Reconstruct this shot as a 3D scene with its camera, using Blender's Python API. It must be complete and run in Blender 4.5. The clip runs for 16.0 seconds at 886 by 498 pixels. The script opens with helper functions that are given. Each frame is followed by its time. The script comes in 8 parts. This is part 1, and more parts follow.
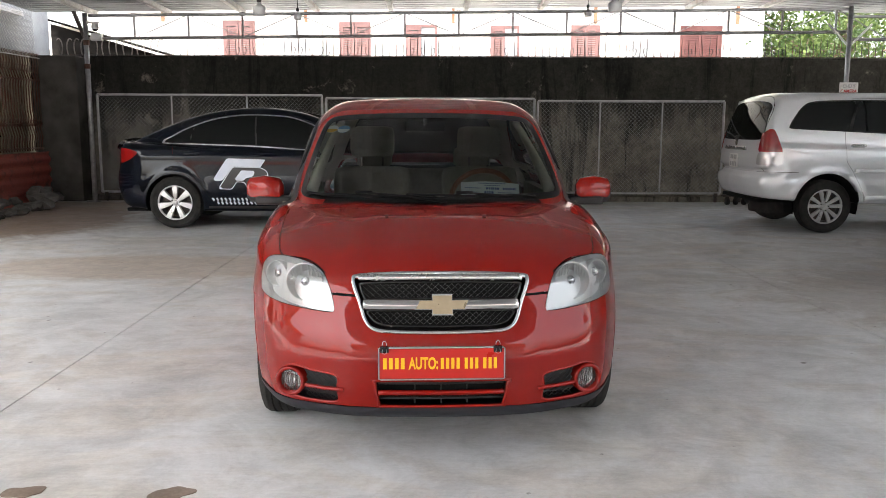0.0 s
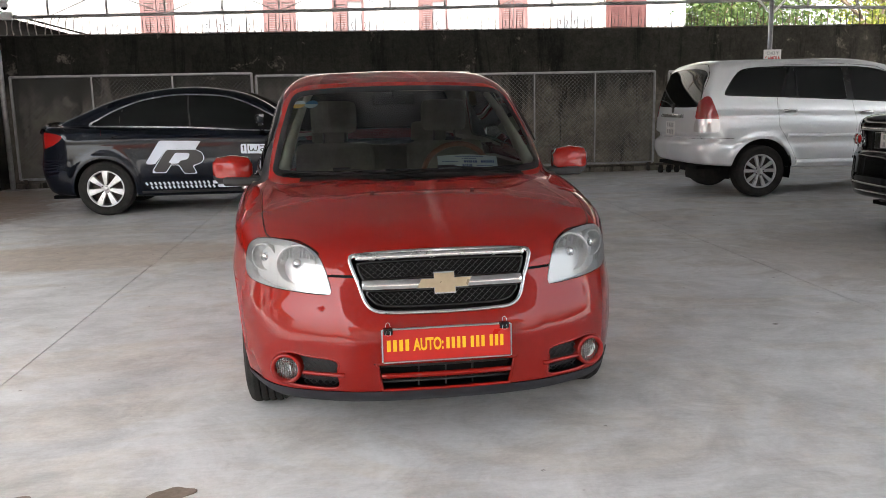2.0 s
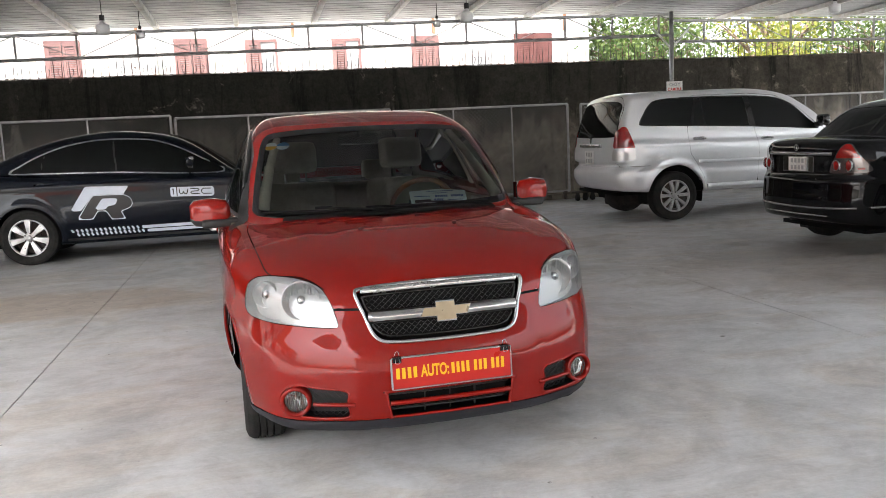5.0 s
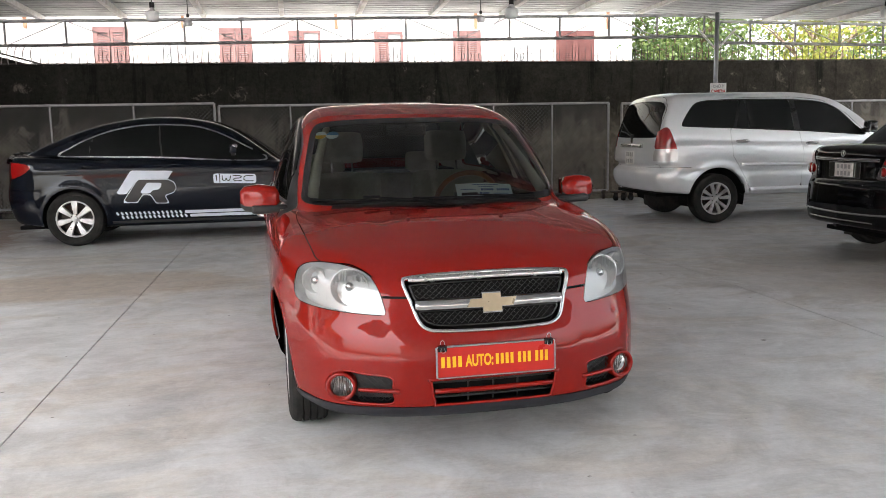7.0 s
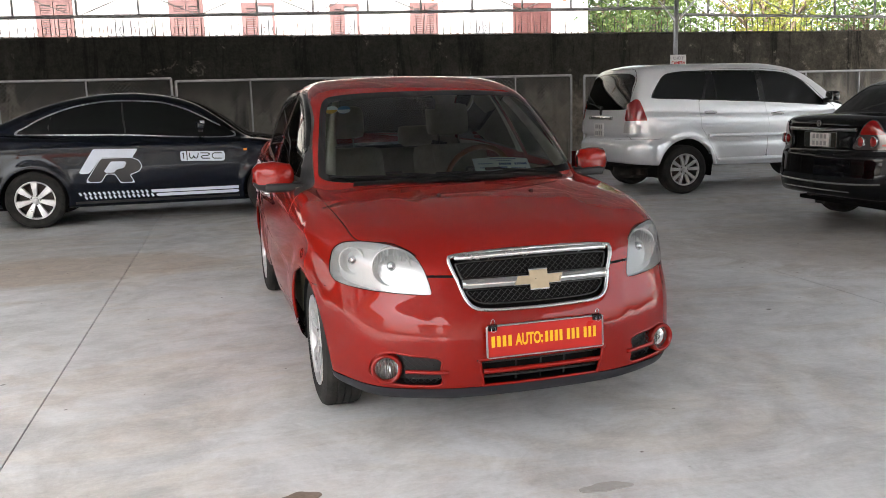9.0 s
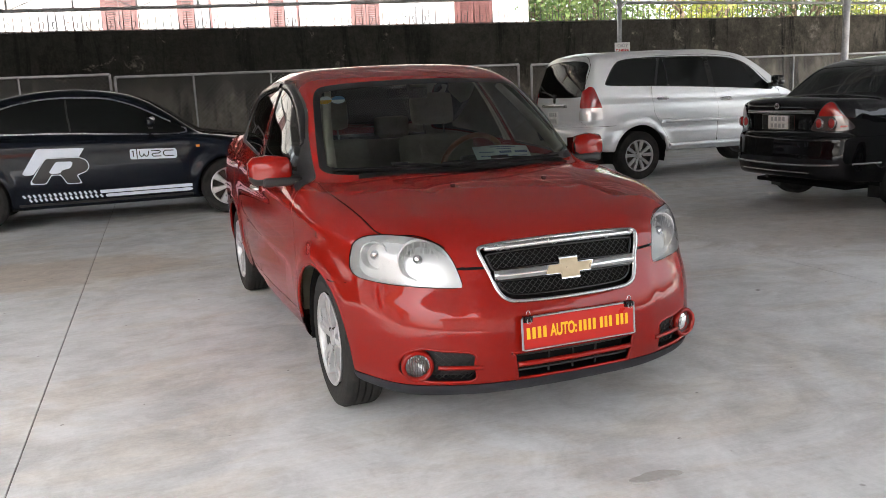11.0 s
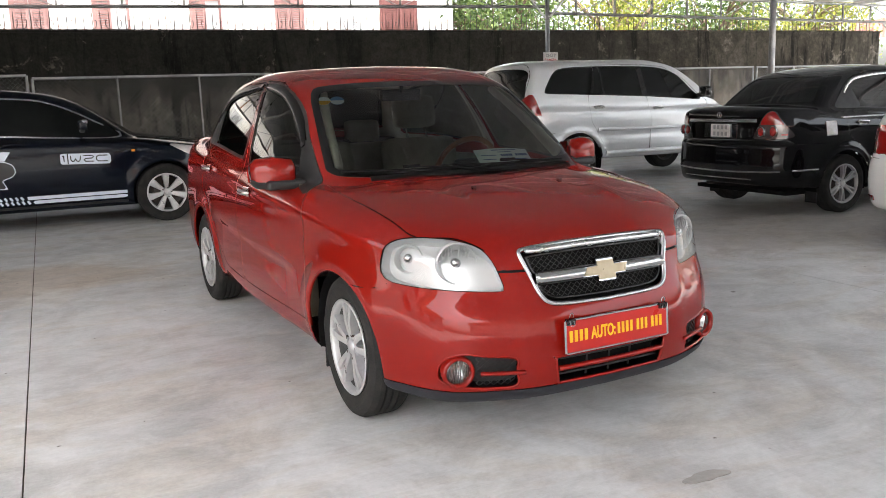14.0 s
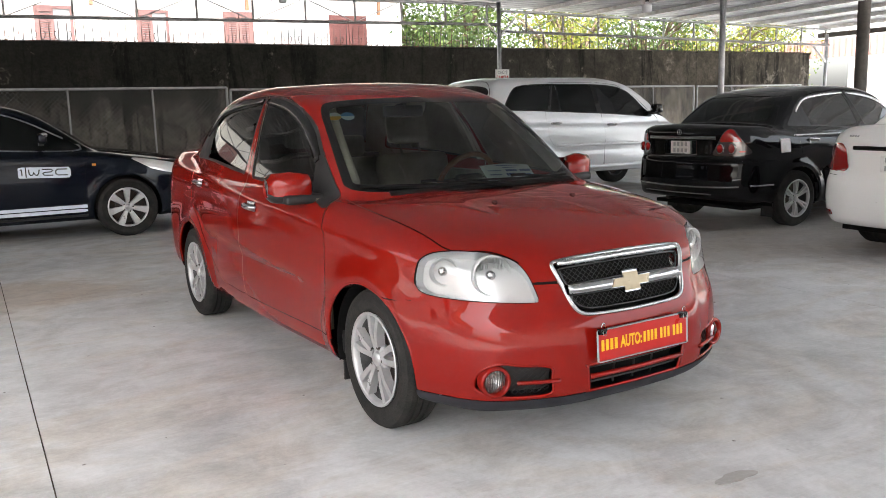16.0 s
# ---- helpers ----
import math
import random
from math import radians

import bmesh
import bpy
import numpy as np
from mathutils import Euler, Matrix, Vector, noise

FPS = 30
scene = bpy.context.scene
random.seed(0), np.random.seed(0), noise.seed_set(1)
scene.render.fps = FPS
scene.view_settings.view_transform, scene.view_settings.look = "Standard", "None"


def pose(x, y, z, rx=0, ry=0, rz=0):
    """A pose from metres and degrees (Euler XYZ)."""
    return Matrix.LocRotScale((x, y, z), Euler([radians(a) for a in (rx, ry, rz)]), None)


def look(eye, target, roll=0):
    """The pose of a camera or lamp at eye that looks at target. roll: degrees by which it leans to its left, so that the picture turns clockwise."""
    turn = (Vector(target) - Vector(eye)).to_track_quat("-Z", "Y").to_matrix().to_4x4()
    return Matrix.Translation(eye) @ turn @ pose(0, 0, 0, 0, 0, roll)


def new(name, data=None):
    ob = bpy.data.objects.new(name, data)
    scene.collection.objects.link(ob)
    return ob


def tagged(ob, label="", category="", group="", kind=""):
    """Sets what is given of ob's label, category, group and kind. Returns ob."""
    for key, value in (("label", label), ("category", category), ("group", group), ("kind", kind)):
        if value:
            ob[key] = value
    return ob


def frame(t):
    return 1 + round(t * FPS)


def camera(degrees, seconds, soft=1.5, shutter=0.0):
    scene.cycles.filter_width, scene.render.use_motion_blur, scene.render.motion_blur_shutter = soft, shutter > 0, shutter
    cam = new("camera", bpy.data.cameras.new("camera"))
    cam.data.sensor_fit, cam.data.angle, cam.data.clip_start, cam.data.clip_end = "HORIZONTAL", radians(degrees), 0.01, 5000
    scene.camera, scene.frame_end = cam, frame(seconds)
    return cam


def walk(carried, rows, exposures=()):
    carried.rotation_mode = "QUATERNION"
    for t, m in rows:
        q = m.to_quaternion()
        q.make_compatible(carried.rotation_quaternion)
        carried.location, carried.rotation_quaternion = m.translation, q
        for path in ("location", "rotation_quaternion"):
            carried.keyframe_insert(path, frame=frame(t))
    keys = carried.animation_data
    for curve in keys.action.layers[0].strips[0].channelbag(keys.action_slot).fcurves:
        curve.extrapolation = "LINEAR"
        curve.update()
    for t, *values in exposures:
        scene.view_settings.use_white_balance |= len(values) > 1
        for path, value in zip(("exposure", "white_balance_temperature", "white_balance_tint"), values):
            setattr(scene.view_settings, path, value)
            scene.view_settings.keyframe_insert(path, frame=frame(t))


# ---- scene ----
cam = camera(55.9, 16.0, soft=0.5)
PATH = [
    (0, (-0.016, 0.263, 1.309), (-0.004, 2.241, 1.014), 0.2),
    (0.5, (-0.103, 0.251, 1.305), (-0.038, 2.227, 1.004), -0.3),
    (1, (-0.163, 0.261, 1.299), (-0.043, 2.233, 0.986), -0.7),
    (1.5, (-0.217, 0.285, 1.293), (-0.061, 2.251, 0.963), -0.5),
    (2, (-0.295, 0.388, 1.29), (-0.101, 2.347, 0.939), -1.2),
    (2.5, (-0.349, 0.449, 1.283), (-0.096, 2.396, 0.901), -1.7),
    (3, (-0.437, 0.473, 1.276), (-0.08, 2.405, 0.902), -2.2),
    (3.5, (-0.583, 0.382, 1.299), (-0.164, 2.309, 0.967), -2.9),
    (4, (-0.664, 0.302, 1.314), (-0.222, 2.23, 1.02), -3.2),
    (6.5, (-0.663, 0.255, 1.315), (-0.31, 2.205, 1.048), -1.4),
    (7, (-0.734, 0.246, 1.306), (-0.391, 2.195, 1.021), -1.1),
    (7.5, (-0.781, 0.259, 1.311), (-0.421, 2.2, 0.988), -1.0),
    (8, (-0.863, 0.364, 1.305), (-0.491, 2.296, 0.948), -1.4),
    (8.5, (-0.947, 0.424, 1.313), (-0.532, 2.345, 0.938), -1.4),
    (9, (-1.094, 0.415, 1.311), (-0.623, 2.327, 0.963), -1.6),
    (9.2, (-1.163, 0.432, 1.303), (-0.654, 2.336, 0.964), -1.7),
    (11.3, (-1.418, 0.651, 1.299), (-0.767, 2.504, 0.924), -2.5),
    (11.5, (-1.434, 0.676, 1.296), (-0.756, 2.52, 0.922), -2.3),
    (12, (-1.543, 0.717, 1.299), (-0.808, 2.541, 0.933), -2.1),
    (12.5, (-1.676, 0.738, 1.296), (-0.872, 2.534, 0.942), -1.9),
    (13, (-1.741, 0.737, 1.293), (-0.911, 2.524, 0.953), -2.0),
    (13.5, (-1.773, 0.762, 1.291), (-0.936, 2.545, 0.945), -1.7),
    (14, (-1.82, 0.864, 1.284), (-0.988, 2.647, 0.925), -2.0),
    (14.5, (-1.865, 0.94, 1.302), (-1.048, 2.727, 0.929), -2.1),
    (15, (-1.937, 0.967, 1.301), (-1.107, 2.75, 0.935), -2.1),
    (15.5, (-2.087, 0.973, 1.292), (-1.173, 2.717, 0.942), -1.7),
    (16, (-2.181, 0.968, 1.302), (-1.206, 2.683, 0.973), -1.5),
]
walk(cam, [(t, look(eye, target, roll)) for t, eye, target, roll in PATH])


# ---- light ----
def world_sky():
    world = bpy.data.worlds.new("sky")
    scene.world = world
    world.use_nodes = True
    nt = world.node_tree
    nt.nodes.clear()
    sky = nt.nodes.new("ShaderNodeTexSky")
    sky.sky_type, sky.sun_disc = "NISHITA", False
    sky.sun_elevation, sky.sun_rotation = radians(58), radians(214)
    sky.air_density, sky.dust_density = 1.2, 5.0
    bg = nt.nodes.new("ShaderNodeBackground")
    bg.inputs["Strength"].default_value = 0.15
    out = nt.nodes.new("ShaderNodeOutputWorld")
    hsv = nt.nodes.new("ShaderNodeHueSaturation")
    hsv.inputs["Saturation"].default_value = 0.35
    nt.links.new(sky.outputs[0], hsv.inputs["Color"])
    nt.links.new(hsv.outputs[0], bg.inputs["Color"])
    nt.links.new(bg.outputs[0], out.inputs["Surface"])


world_sky()
SUN = new("sun", bpy.data.lights.new("sun", "SUN"))
SUN.data.energy, SUN.data.angle, SUN.data.color = 1.45, radians(12), (1.0, 0.98, 0.95)
SUN.matrix_world = look((-8, -12, 23), (0, 0, 0))
scene.view_settings.exposure = 2.85


# ---- materials ----
def material(name, colour, rough=0.5, metal=0.0, **extra):
    m = bpy.data.materials.new(name)
    m.use_nodes = True
    b = m.node_tree.nodes["Principled BSDF"]
    b.inputs["Specular IOR Level"].default_value = 0.12 if rough > 0.7 else 0.4
    b.inputs["Base Color"].default_value = (*colour, 1)
    b.inputs["Roughness"].default_value = rough
    b.inputs["Metallic"].default_value = metal
    for key, value in extra.items():
        b.inputs[key.replace("_", " ")].default_value = value
    return m


def node(m, kind, **props):
    n = m.node_tree.nodes.new(kind)
    for key, value in props.items():
        if key in n.inputs:
            n.inputs[key].default_value = value
    return n


def wire(m, a, b):
    m.node_tree.links.new(a, b)


def bsdf(m):
    return m.node_tree.nodes["Principled BSDF"]


def coords(m, scale=(1, 1, 1), world=False):
    tc = m.node_tree.nodes.new("ShaderNodeNewGeometry" if world else "ShaderNodeTexCoord")
    mp = m.node_tree.nodes.new("ShaderNodeMapping")
    mp.inputs["Scale"].default_value = scale
    wire(m, tc.outputs["Position" if world else "Object"], mp.inputs["Vector"])
    return mp.outputs["Vector"]


def noise_tex(m, vec, scale, detail=4.0, rough=0.55, distortion=0.0):
    n = m.node_tree.nodes.new("ShaderNodeTexNoise")
    n.inputs["Scale"].default_value, n.inputs["Detail"].default_value = scale, detail
    n.inputs["Roughness"].default_value, n.inputs["Distortion"].default_value = rough, distortion
    wire(m, vec, n.inputs["Vector"])
    return n.outputs["Fac"]


def ramp(m, fac, stops):
    r = m.node_tree.nodes.new("ShaderNodeValToRGB")
    while len(r.color_ramp.elements) < len(stops):
        r.color_ramp.elements.new(0.5)
    for e, (p, c) in zip(r.color_ramp.elements, stops):
        e.position = p
        e.color = (*c, 1) if len(c) == 3 else c
    wire(m, fac, r.inputs["Fac"])
    return r.outputs["Color"]


def mix(m, fac, a, b, mode="MIX"):
    n = m.node_tree.nodes.new("ShaderNodeMix")
    n.data_type, n.blend_type = "RGBA", mode
    for value, slot in ((fac, n.inputs[0]), (a, n.inputs[6]), (b, n.inputs[7])):
        if isinstance(value, (int, float)):
            slot.default_value = value
        elif isinstance(value, tuple):
            slot.default_value = (*value, 1)
        else:
            wire(m, value, slot)
    return n.outputs[2]


def bump(m, height, strength=0.3, distance=0.01):
    b = m.node_tree.nodes.new("ShaderNodeBump")
    b.inputs["Strength"].default_value, b.inputs["Distance"].default_value = strength, distance
    wire(m, height, b.inputs["Height"])
    wire(m, b.outputs["Normal"], bsdf(m).inputs["Normal"])
    return b


def grey(v):
    return (v, v, v)


def worn(name, light, dark, scale=6.0, rough=0.6, metal=0.0, bump_strength=0.15, fine=60.0):
    """Paint or metal whose colour goes between two tones in patches, with a fine grain."""
    m = material(name, light, rough, metal)
    v = coords(m)
    big = noise_tex(m, v, scale, 5, 0.6)
    small = noise_tex(m, v, fine, 3)
    both = mix(m, 0.35, big, small)
    wire(m, ramp(m, both, [(0.35, dark), (0.6, light)]), bsdf(m).inputs["Base Color"])
    wire(m, ramp(m, big, [(0.3, grey(min(1, rough + 0.12))), (0.7, grey(max(0, rough - 0.08)))]), bsdf(m).inputs["Roughness"])
    bump(m, small, bump_strength, 0.003)
    return m


def paint(name, colour, flake=0.25, rough=0.38, dust=0.004, coat=1.5):
    """Lacquered car paint: a metallic base under a clear coat, with a light film of dust."""
    m = material(name, colour, rough, flake, Coat_Weight=1.0, Coat_Roughness=0.02, Coat_IOR=coat, Specular_IOR_Level=0.0)
    v = coords(m)
    film = noise_tex(m, v, 5.0, 6, 0.65)
    fine = noise_tex(m, v, 900.0, 1)
    tone = mix(m, ramp(m, fine, [(0.35, grey(0.0)), (0.7, grey(0.25))]), colour, tuple(min(1, c * 1.35 + 0.004) for c in colour))
    wire(m, mix(m, ramp(m, film, [(0.45, grey(0.0)), (0.8, grey(dust))]), tone, (0.42, 0.38, 0.33)), bsdf(m).inputs["Base Color"])
    wire(m, ramp(m, film, [(0.4, grey(0.012)), (0.8, grey(0.05))]), bsdf(m).inputs["Coat Roughness"])
    return m


def concrete_floor():
    """Screeded concrete: pale blotches, tan dirt film, trowel arcs, a mud wash near the fence, specks."""
    m = material("screeded_concrete", grey(0.5), 0.6)
    v = coords(m, world=True)
    cloud = noise_tex(m, v, 0.5, 7, 0.62, 0.8)
    blot = noise_tex(m, v, 1.9, 8, 0.68, 1.6)
    mottle = noise_tex(m, v, 6.5, 9, 0.74, 0.9)
    grain = noise_tex(m, v, 45, 6, 0.8)
    c = ramp(m, cloud, [(0.32, (0.42, 0.418, 0.414)), (0.5, (0.53, 0.528, 0.525)), (0.7, (0.62, 0.62, 0.62))])
    # a tan film of dried dirt in drifts
    film = noise_tex(m, coords(m, (0.8, 1.5, 1), True), 0.85, 8, 0.66, 1.8)
    c = mix(m, ramp(m, film, [(0.46, grey(0.0)), (0.6, grey(0.42))]), c, (0.47, 0.41, 0.335))
    c = mix(m, 0.5, c, ramp(m, blot, [(0.32, grey(0.3)), (0.5, grey(0.5)), (0.68, grey(0.68))]), "OVERLAY")
    # trowel arcs: rings of a coarse cell pattern, broken up by noise
    arcs = m.node_tree.nodes.new("ShaderNodeTexVoronoi")
    arcs.inputs["Scale"].default_value = 0.62
    wob = mix(m, 0.12, v, noise_tex(m, v, 1.4, 3, 0.5), "ADD")
    wire(m, wob, arcs.inputs["Vector"])
    rings = m.node_tree.nodes.new("ShaderNodeMath")
    rings.operation = "SINE"
    mul = m.node_tree.nodes.new("ShaderNodeMath")
    mul.operation = "MULTIPLY"
    mul.inputs[1].default_value = 42.0
    wire(m, arcs.outputs["Distance"], mul.inputs[0])
    wire(m, mul.outputs[0], rings.inputs[0])
    arc = mix(m, 0.5, maprange(m, rings.outputs[0], -1.0, 1.0), blot)
    c = mix(m, ramp(m, film, [(0.42, grey(0.08)), (0.62, grey(0.3))]), c, ramp(m, arc, [(0.35, grey(0.38)), (0.65, grey(0.6))]), "OVERLAY")
    c = mix(m, 0.2, c, ramp(m, mottle, [(0.36, grey(0.3)), (0.5, grey(0.5)), (0.64, grey(0.7))]), "OVERLAY")
    c = mix(m, 0.12, c, ramp(m, grain, [(0.32, grey(0.16)), (0.68, grey(0.84))]), "OVERLAY")
    drag = noise_tex(m, coords(m, (2.2, 16.0, 1), True), 2.0, 8, 0.7, 1.2)
    c = mix(m, 0.1, c, ramp(m, drag, [(0.38, grey(0.25)), (0.5, grey(0.5)), (0.62, grey(0.72))]), "OVERLAY")
    # brown mud washed out from the rubble, and a thin tan tongue by the joint
    sep = m.node_tree.nodes.new("ShaderNodeSeparateXYZ")
    wire(m, v, sep.inputs[0])
    for cx, cy, rx, ry, tone, most, rag in ((-6.0, 11.5, 2.3, 2.5, (0.19, 0.125, 0.078), 0.85, 0.55), (-5.0, 13.6, 3.6, 0.9, (0.26, 0.19, 0.13), 0.6, 0.7), (-2.7, 7.9, 1.9, 0.75, (0.4, 0.315, 0.235), 0.6, 0.8), (4.6, 6.6, 2.6, 1.6, (0.33, 0.285, 0.24), 0.4, 0.9)):
        near = m.node_tree.nodes.new("ShaderNodeMapping")
        near.inputs["Location"].default_value = (-cx / rx, -cy / ry, 0)
        near.inputs["Scale"].default_value = (1 / rx, 1 / ry, 0)
        wire(m, v, near.inputs["Vector"])
        dist = m.node_tree.nodes.new("ShaderNodeVectorMath")
        dist.operation = "LENGTH"
        wire(m, near.outputs["Vector"], dist.inputs[0])
        edge = mix(m, rag * 0.5, dist.outputs["Value"], blot, "LINEAR_LIGHT")
        c = mix(m, ramp(m, edge, [(0.72, grey(most)), (0.8, grey(most * 0.55)), (0.98, grey(0.0))]), c, mix(m, 0.5, tone, ramp(m, mottle, [(0.35, grey(0.3)), (0.65, grey(0.7))]), "OVERLAY"))
    for scale, r0, r1, keep in ((1.3, 0.01, 0.028, 0.5), (4.5, 0.02, 0.07, 0.72), (9.0, 0.03, 0.09, 0.86)):
        spots = m.node_tree.nodes.new("ShaderNodeTexVoronoi")
        spots.inputs["Scale"].default_value = scale
        wire(m, mix(m, 0.03, v, noise_tex(m, v, 30, 2), "ADD"), spots.inputs["Vector"])
        split = m.node_tree.nodes.new("ShaderNodeSeparateXYZ")
        wire(m, spots.outputs["Color"], split.inputs[0])
        some = ramp(m, split.outputs[0], [(keep, grey(0)), (keep + 0.02, grey(0.9))])
        dot = mix(m, 1.0, ramp(m, spots.outputs["Distance"], [(r0, grey(1)), (r1, grey(0))]), some, "MULTIPLY")
        c = mix(m, dot, c, (0.1, 0.085, 0.075))
    wire(m, c, bsdf(m).inputs["Base Color"])
    wire(m, ramp(m, blot, [(0.3, grey(0.42)), (0.7, grey(0.66))]), bsdf(m).inputs["Roughness"])
    bump(m, mix(m, 0.5, grain, mottle), 0.12, 0.004)
    return m


def stained_wall():
    """Old render: black mould from the coping down, bare brown-grey patches, black runs, paler brown towards the far
    end.
    """
    m = material("mouldy_render", grey(0.1), 0.9)
    v = coords(m, world=True)
    streak = noise_tex(m, coords(m, (1.5, 1, 0.22), True), 2.2, 9, 0.7)
    run = noise_tex(m, coords(m, (1.6, 1, 0.2), True), 1.6, 9, 0.74, 0.6)
    patch = noise_tex(m, v, 0.75, 9, 0.68, 0.7)
    blot = noise_tex(m, v, 3.2, 9, 0.74, 0.5)
    grain = noise_tex(m, v, 14, 8, 0.78)
    sep = m.node_tree.nodes.new("ShaderNodeSeparateXYZ")
    geo = m.node_tree.nodes.new("ShaderNodeNewGeometry")
    wire(m, geo.outputs["Position"], sep.inputs[0])
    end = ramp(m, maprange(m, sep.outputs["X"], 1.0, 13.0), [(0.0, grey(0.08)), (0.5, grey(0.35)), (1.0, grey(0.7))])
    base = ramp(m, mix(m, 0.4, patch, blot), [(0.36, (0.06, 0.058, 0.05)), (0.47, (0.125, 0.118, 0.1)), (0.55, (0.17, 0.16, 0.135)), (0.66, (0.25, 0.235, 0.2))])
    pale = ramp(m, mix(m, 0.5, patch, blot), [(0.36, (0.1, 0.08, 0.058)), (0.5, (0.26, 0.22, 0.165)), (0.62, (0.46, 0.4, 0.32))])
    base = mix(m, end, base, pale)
    high = maprange(m, sep.outputs["Z"], 0.5, 2.5)
    mould = mix(m, 0.52, streak, high, "LINEAR_LIGHT")
    soot = ramp(m, mould, [(0.36, grey(0.0)), (0.56, grey(0.88)), (0.8, grey(0.97))])
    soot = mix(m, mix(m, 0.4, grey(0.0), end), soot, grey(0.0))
    c = mix(m, soot, base, (0.017, 0.017, 0.0155))
    c = mix(m, ramp(m, run, [(0.52, grey(0.0)), (0.6, grey(0.85))]), c, (0.012, 0.012, 0.011))
    flake = mix(m, 0.5, blot, noise_tex(m, v, 1.3, 6, 0.65, 1.0))
    c = mix(m, ramp(m, flake, [(0.575, grey(0.0)), (0.62, grey(0.6))]), c, (0.25, 0.225, 0.19))
    c = mix(m, 0.5, c, ramp(m, grain, [(0.36, grey(0.18)), (0.64, grey(0.82))]), "OVERLAY")
    wire(m, c, bsdf(m).inputs["Base Color"])
    bump(m, mix(m, 0.5, grain, patch), 0.5, 0.02)
    return m


def maprange(m, value, a, b):
    n = m.node_tree.nodes.new("ShaderNodeMapRange")
    n.inputs[1].default_value, n.inputs[2].default_value = a, b
    wire(m, value, n.inputs[0])
    return n.outputs[0]


def rusty(name, base, rust=(0.16, 0.05, 0.025), amount=0.5, rough=0.7, metal=0.2, scale=5.0):
    m = material(name, base, rough, metal)
    v = coords(m, world=True)
    f = noise_tex(m, v, scale, 7, 0.7)
    g = noise_tex(m, v, scale * 9, 4)
    c = mix(m, ramp(m, f, [(0.62 - amount * 0.3, grey(0)), (0.72 - amount * 0.2, grey(1))]), base, rust)
    wire(m, mix(m, 0.3, c, ramp(m, g, [(0.3, grey(0.3)), (0.7, grey(0.75))]), "OVERLAY"), bsdf(m).inputs["Base Color"])
    bump(m, g, 0.2, 0.004)
    return m


def glass(name, tint=(1, 1, 1), rough=0.0, ior=1.45):
    return material(name, tint, rough, 0.0, Transmission_Weight=1.0, IOR=ior)


def thin_glass(name, tint, ior=1.5):
    """A film-tinted pane: a tinted see-through sheet under a real mirror gloss."""
    m = bpy.data.materials.new(name)
    m.use_nodes = True
    nt = m.node_tree
    nt.nodes.clear()
    out = nt.nodes.new("ShaderNodeOutputMaterial")
    clear = nt.nodes.new("ShaderNodeBsdfTransparent")
    clear.inputs["Color"].default_value = (*tint, 1)
    gloss = nt.nodes.new("ShaderNodeBsdfGlossy")
    gloss.inputs["Roughness"].default_value = 0.015
    fres = nt.nodes.new("ShaderNodeFresnel")
    fres.inputs["IOR"].default_value = ior
    mixer = nt.nodes.new("ShaderNodeMixShader")
    nt.links.new(fres.outputs[0], mixer.inputs[0])
    nt.links.new(clear.outputs[0], mixer.inputs[1])
    nt.links.new(gloss.outputs[0], mixer.inputs[2])
    nt.links.new(mixer.outputs[0], out.inputs[0])
    return m


RED = paint("red_lacquer", (0.188, 0.0058, 0.0031), 0.1, 0.34, 0.0003, 1.36)
BLACK_PAINT = paint("black_lacquer", (0.004, 0.004, 0.005), 0.0, 0.3, 0.001, 1.36)
NAVY_PAINT = paint("blue_black_lacquer", (0.004, 0.006, 0.011), 0.1, 0.3, 0.001, 1.34)
SILVER = paint("silver_lacquer", (0.64, 0.65, 0.665), 0.35, 0.32, 0.01)
WHITE_PAINT = paint("white_lacquer", (0.78, 0.78, 0.77), 0.0, 0.4)
GAP = material("panel_gap_shadow_rubber", grey(0.006), 0.9)
TRIM = worn("black_plastic", grey(0.014), grey(0.009), 9, 0.55)
MESH = worn("grey_black_mesh_plastic", grey(0.018), grey(0.012), 9, 0.35)
LIP = worn("navy_black_plastic", (0.009, 0.01, 0.015), (0.016, 0.016, 0.019), 7, 0.6)
RUBBER = worn("tyre_rubber", grey(0.016), (0.036, 0.034, 0.031), 14, 0.82, 0, 0.4, 160)
CHROME = material("chrome", grey(0.46), 0.08, 1.0)
DULL_CHROME = worn("dulled_chrome", grey(0.66), grey(0.5), 30, 0.2, 1.0, 0.03)
ALLOY = worn("silver_alloy", grey(0.44), grey(0.38), 12, 0.34, 0.45, 0.02)
# brake dust, with the shade inside the wheel put into the grey
SHADED_BARREL = worn("dusty_shaded_barrel", grey(0.09), grey(0.05), 12, 0.6, 0.4)
HUBCAP = worn("silver_plastic_hubcap", grey(0.62), grey(0.5), 12, 0.34, 0.7, 0.03)
DARK_METAL = worn("dark_brake_metal", grey(0.06), (0.09, 0.06, 0.045), 14, 0.6, 0.6)
BLACK_GLOSS = material("gloss_black", grey(0.006), 0.06)
SMOKED = material("smoked_plastic", grey(0.008), 0.22, 0, Specular_IOR_Level=0.25)
WINDSCREEN = thin_glass("windscreen_glass", (0.56, 0.61, 0.57), 1.52)
FRIT = material("ceramic_border", grey(0.004), 0.12, 0, Specular_IOR_Level=0.25)
TINT = thin_glass("tinted_pane", (0.055, 0.06, 0.06), 1.6)
DARK_TINT = material("dark_film_glass", (0.006, 0.007, 0.007), 0.03, 0, Specular_IOR_Level=0.18)
LENS = thin_glass("clear_lamp_lens", (0.93, 0.94, 0.94), 1.45)
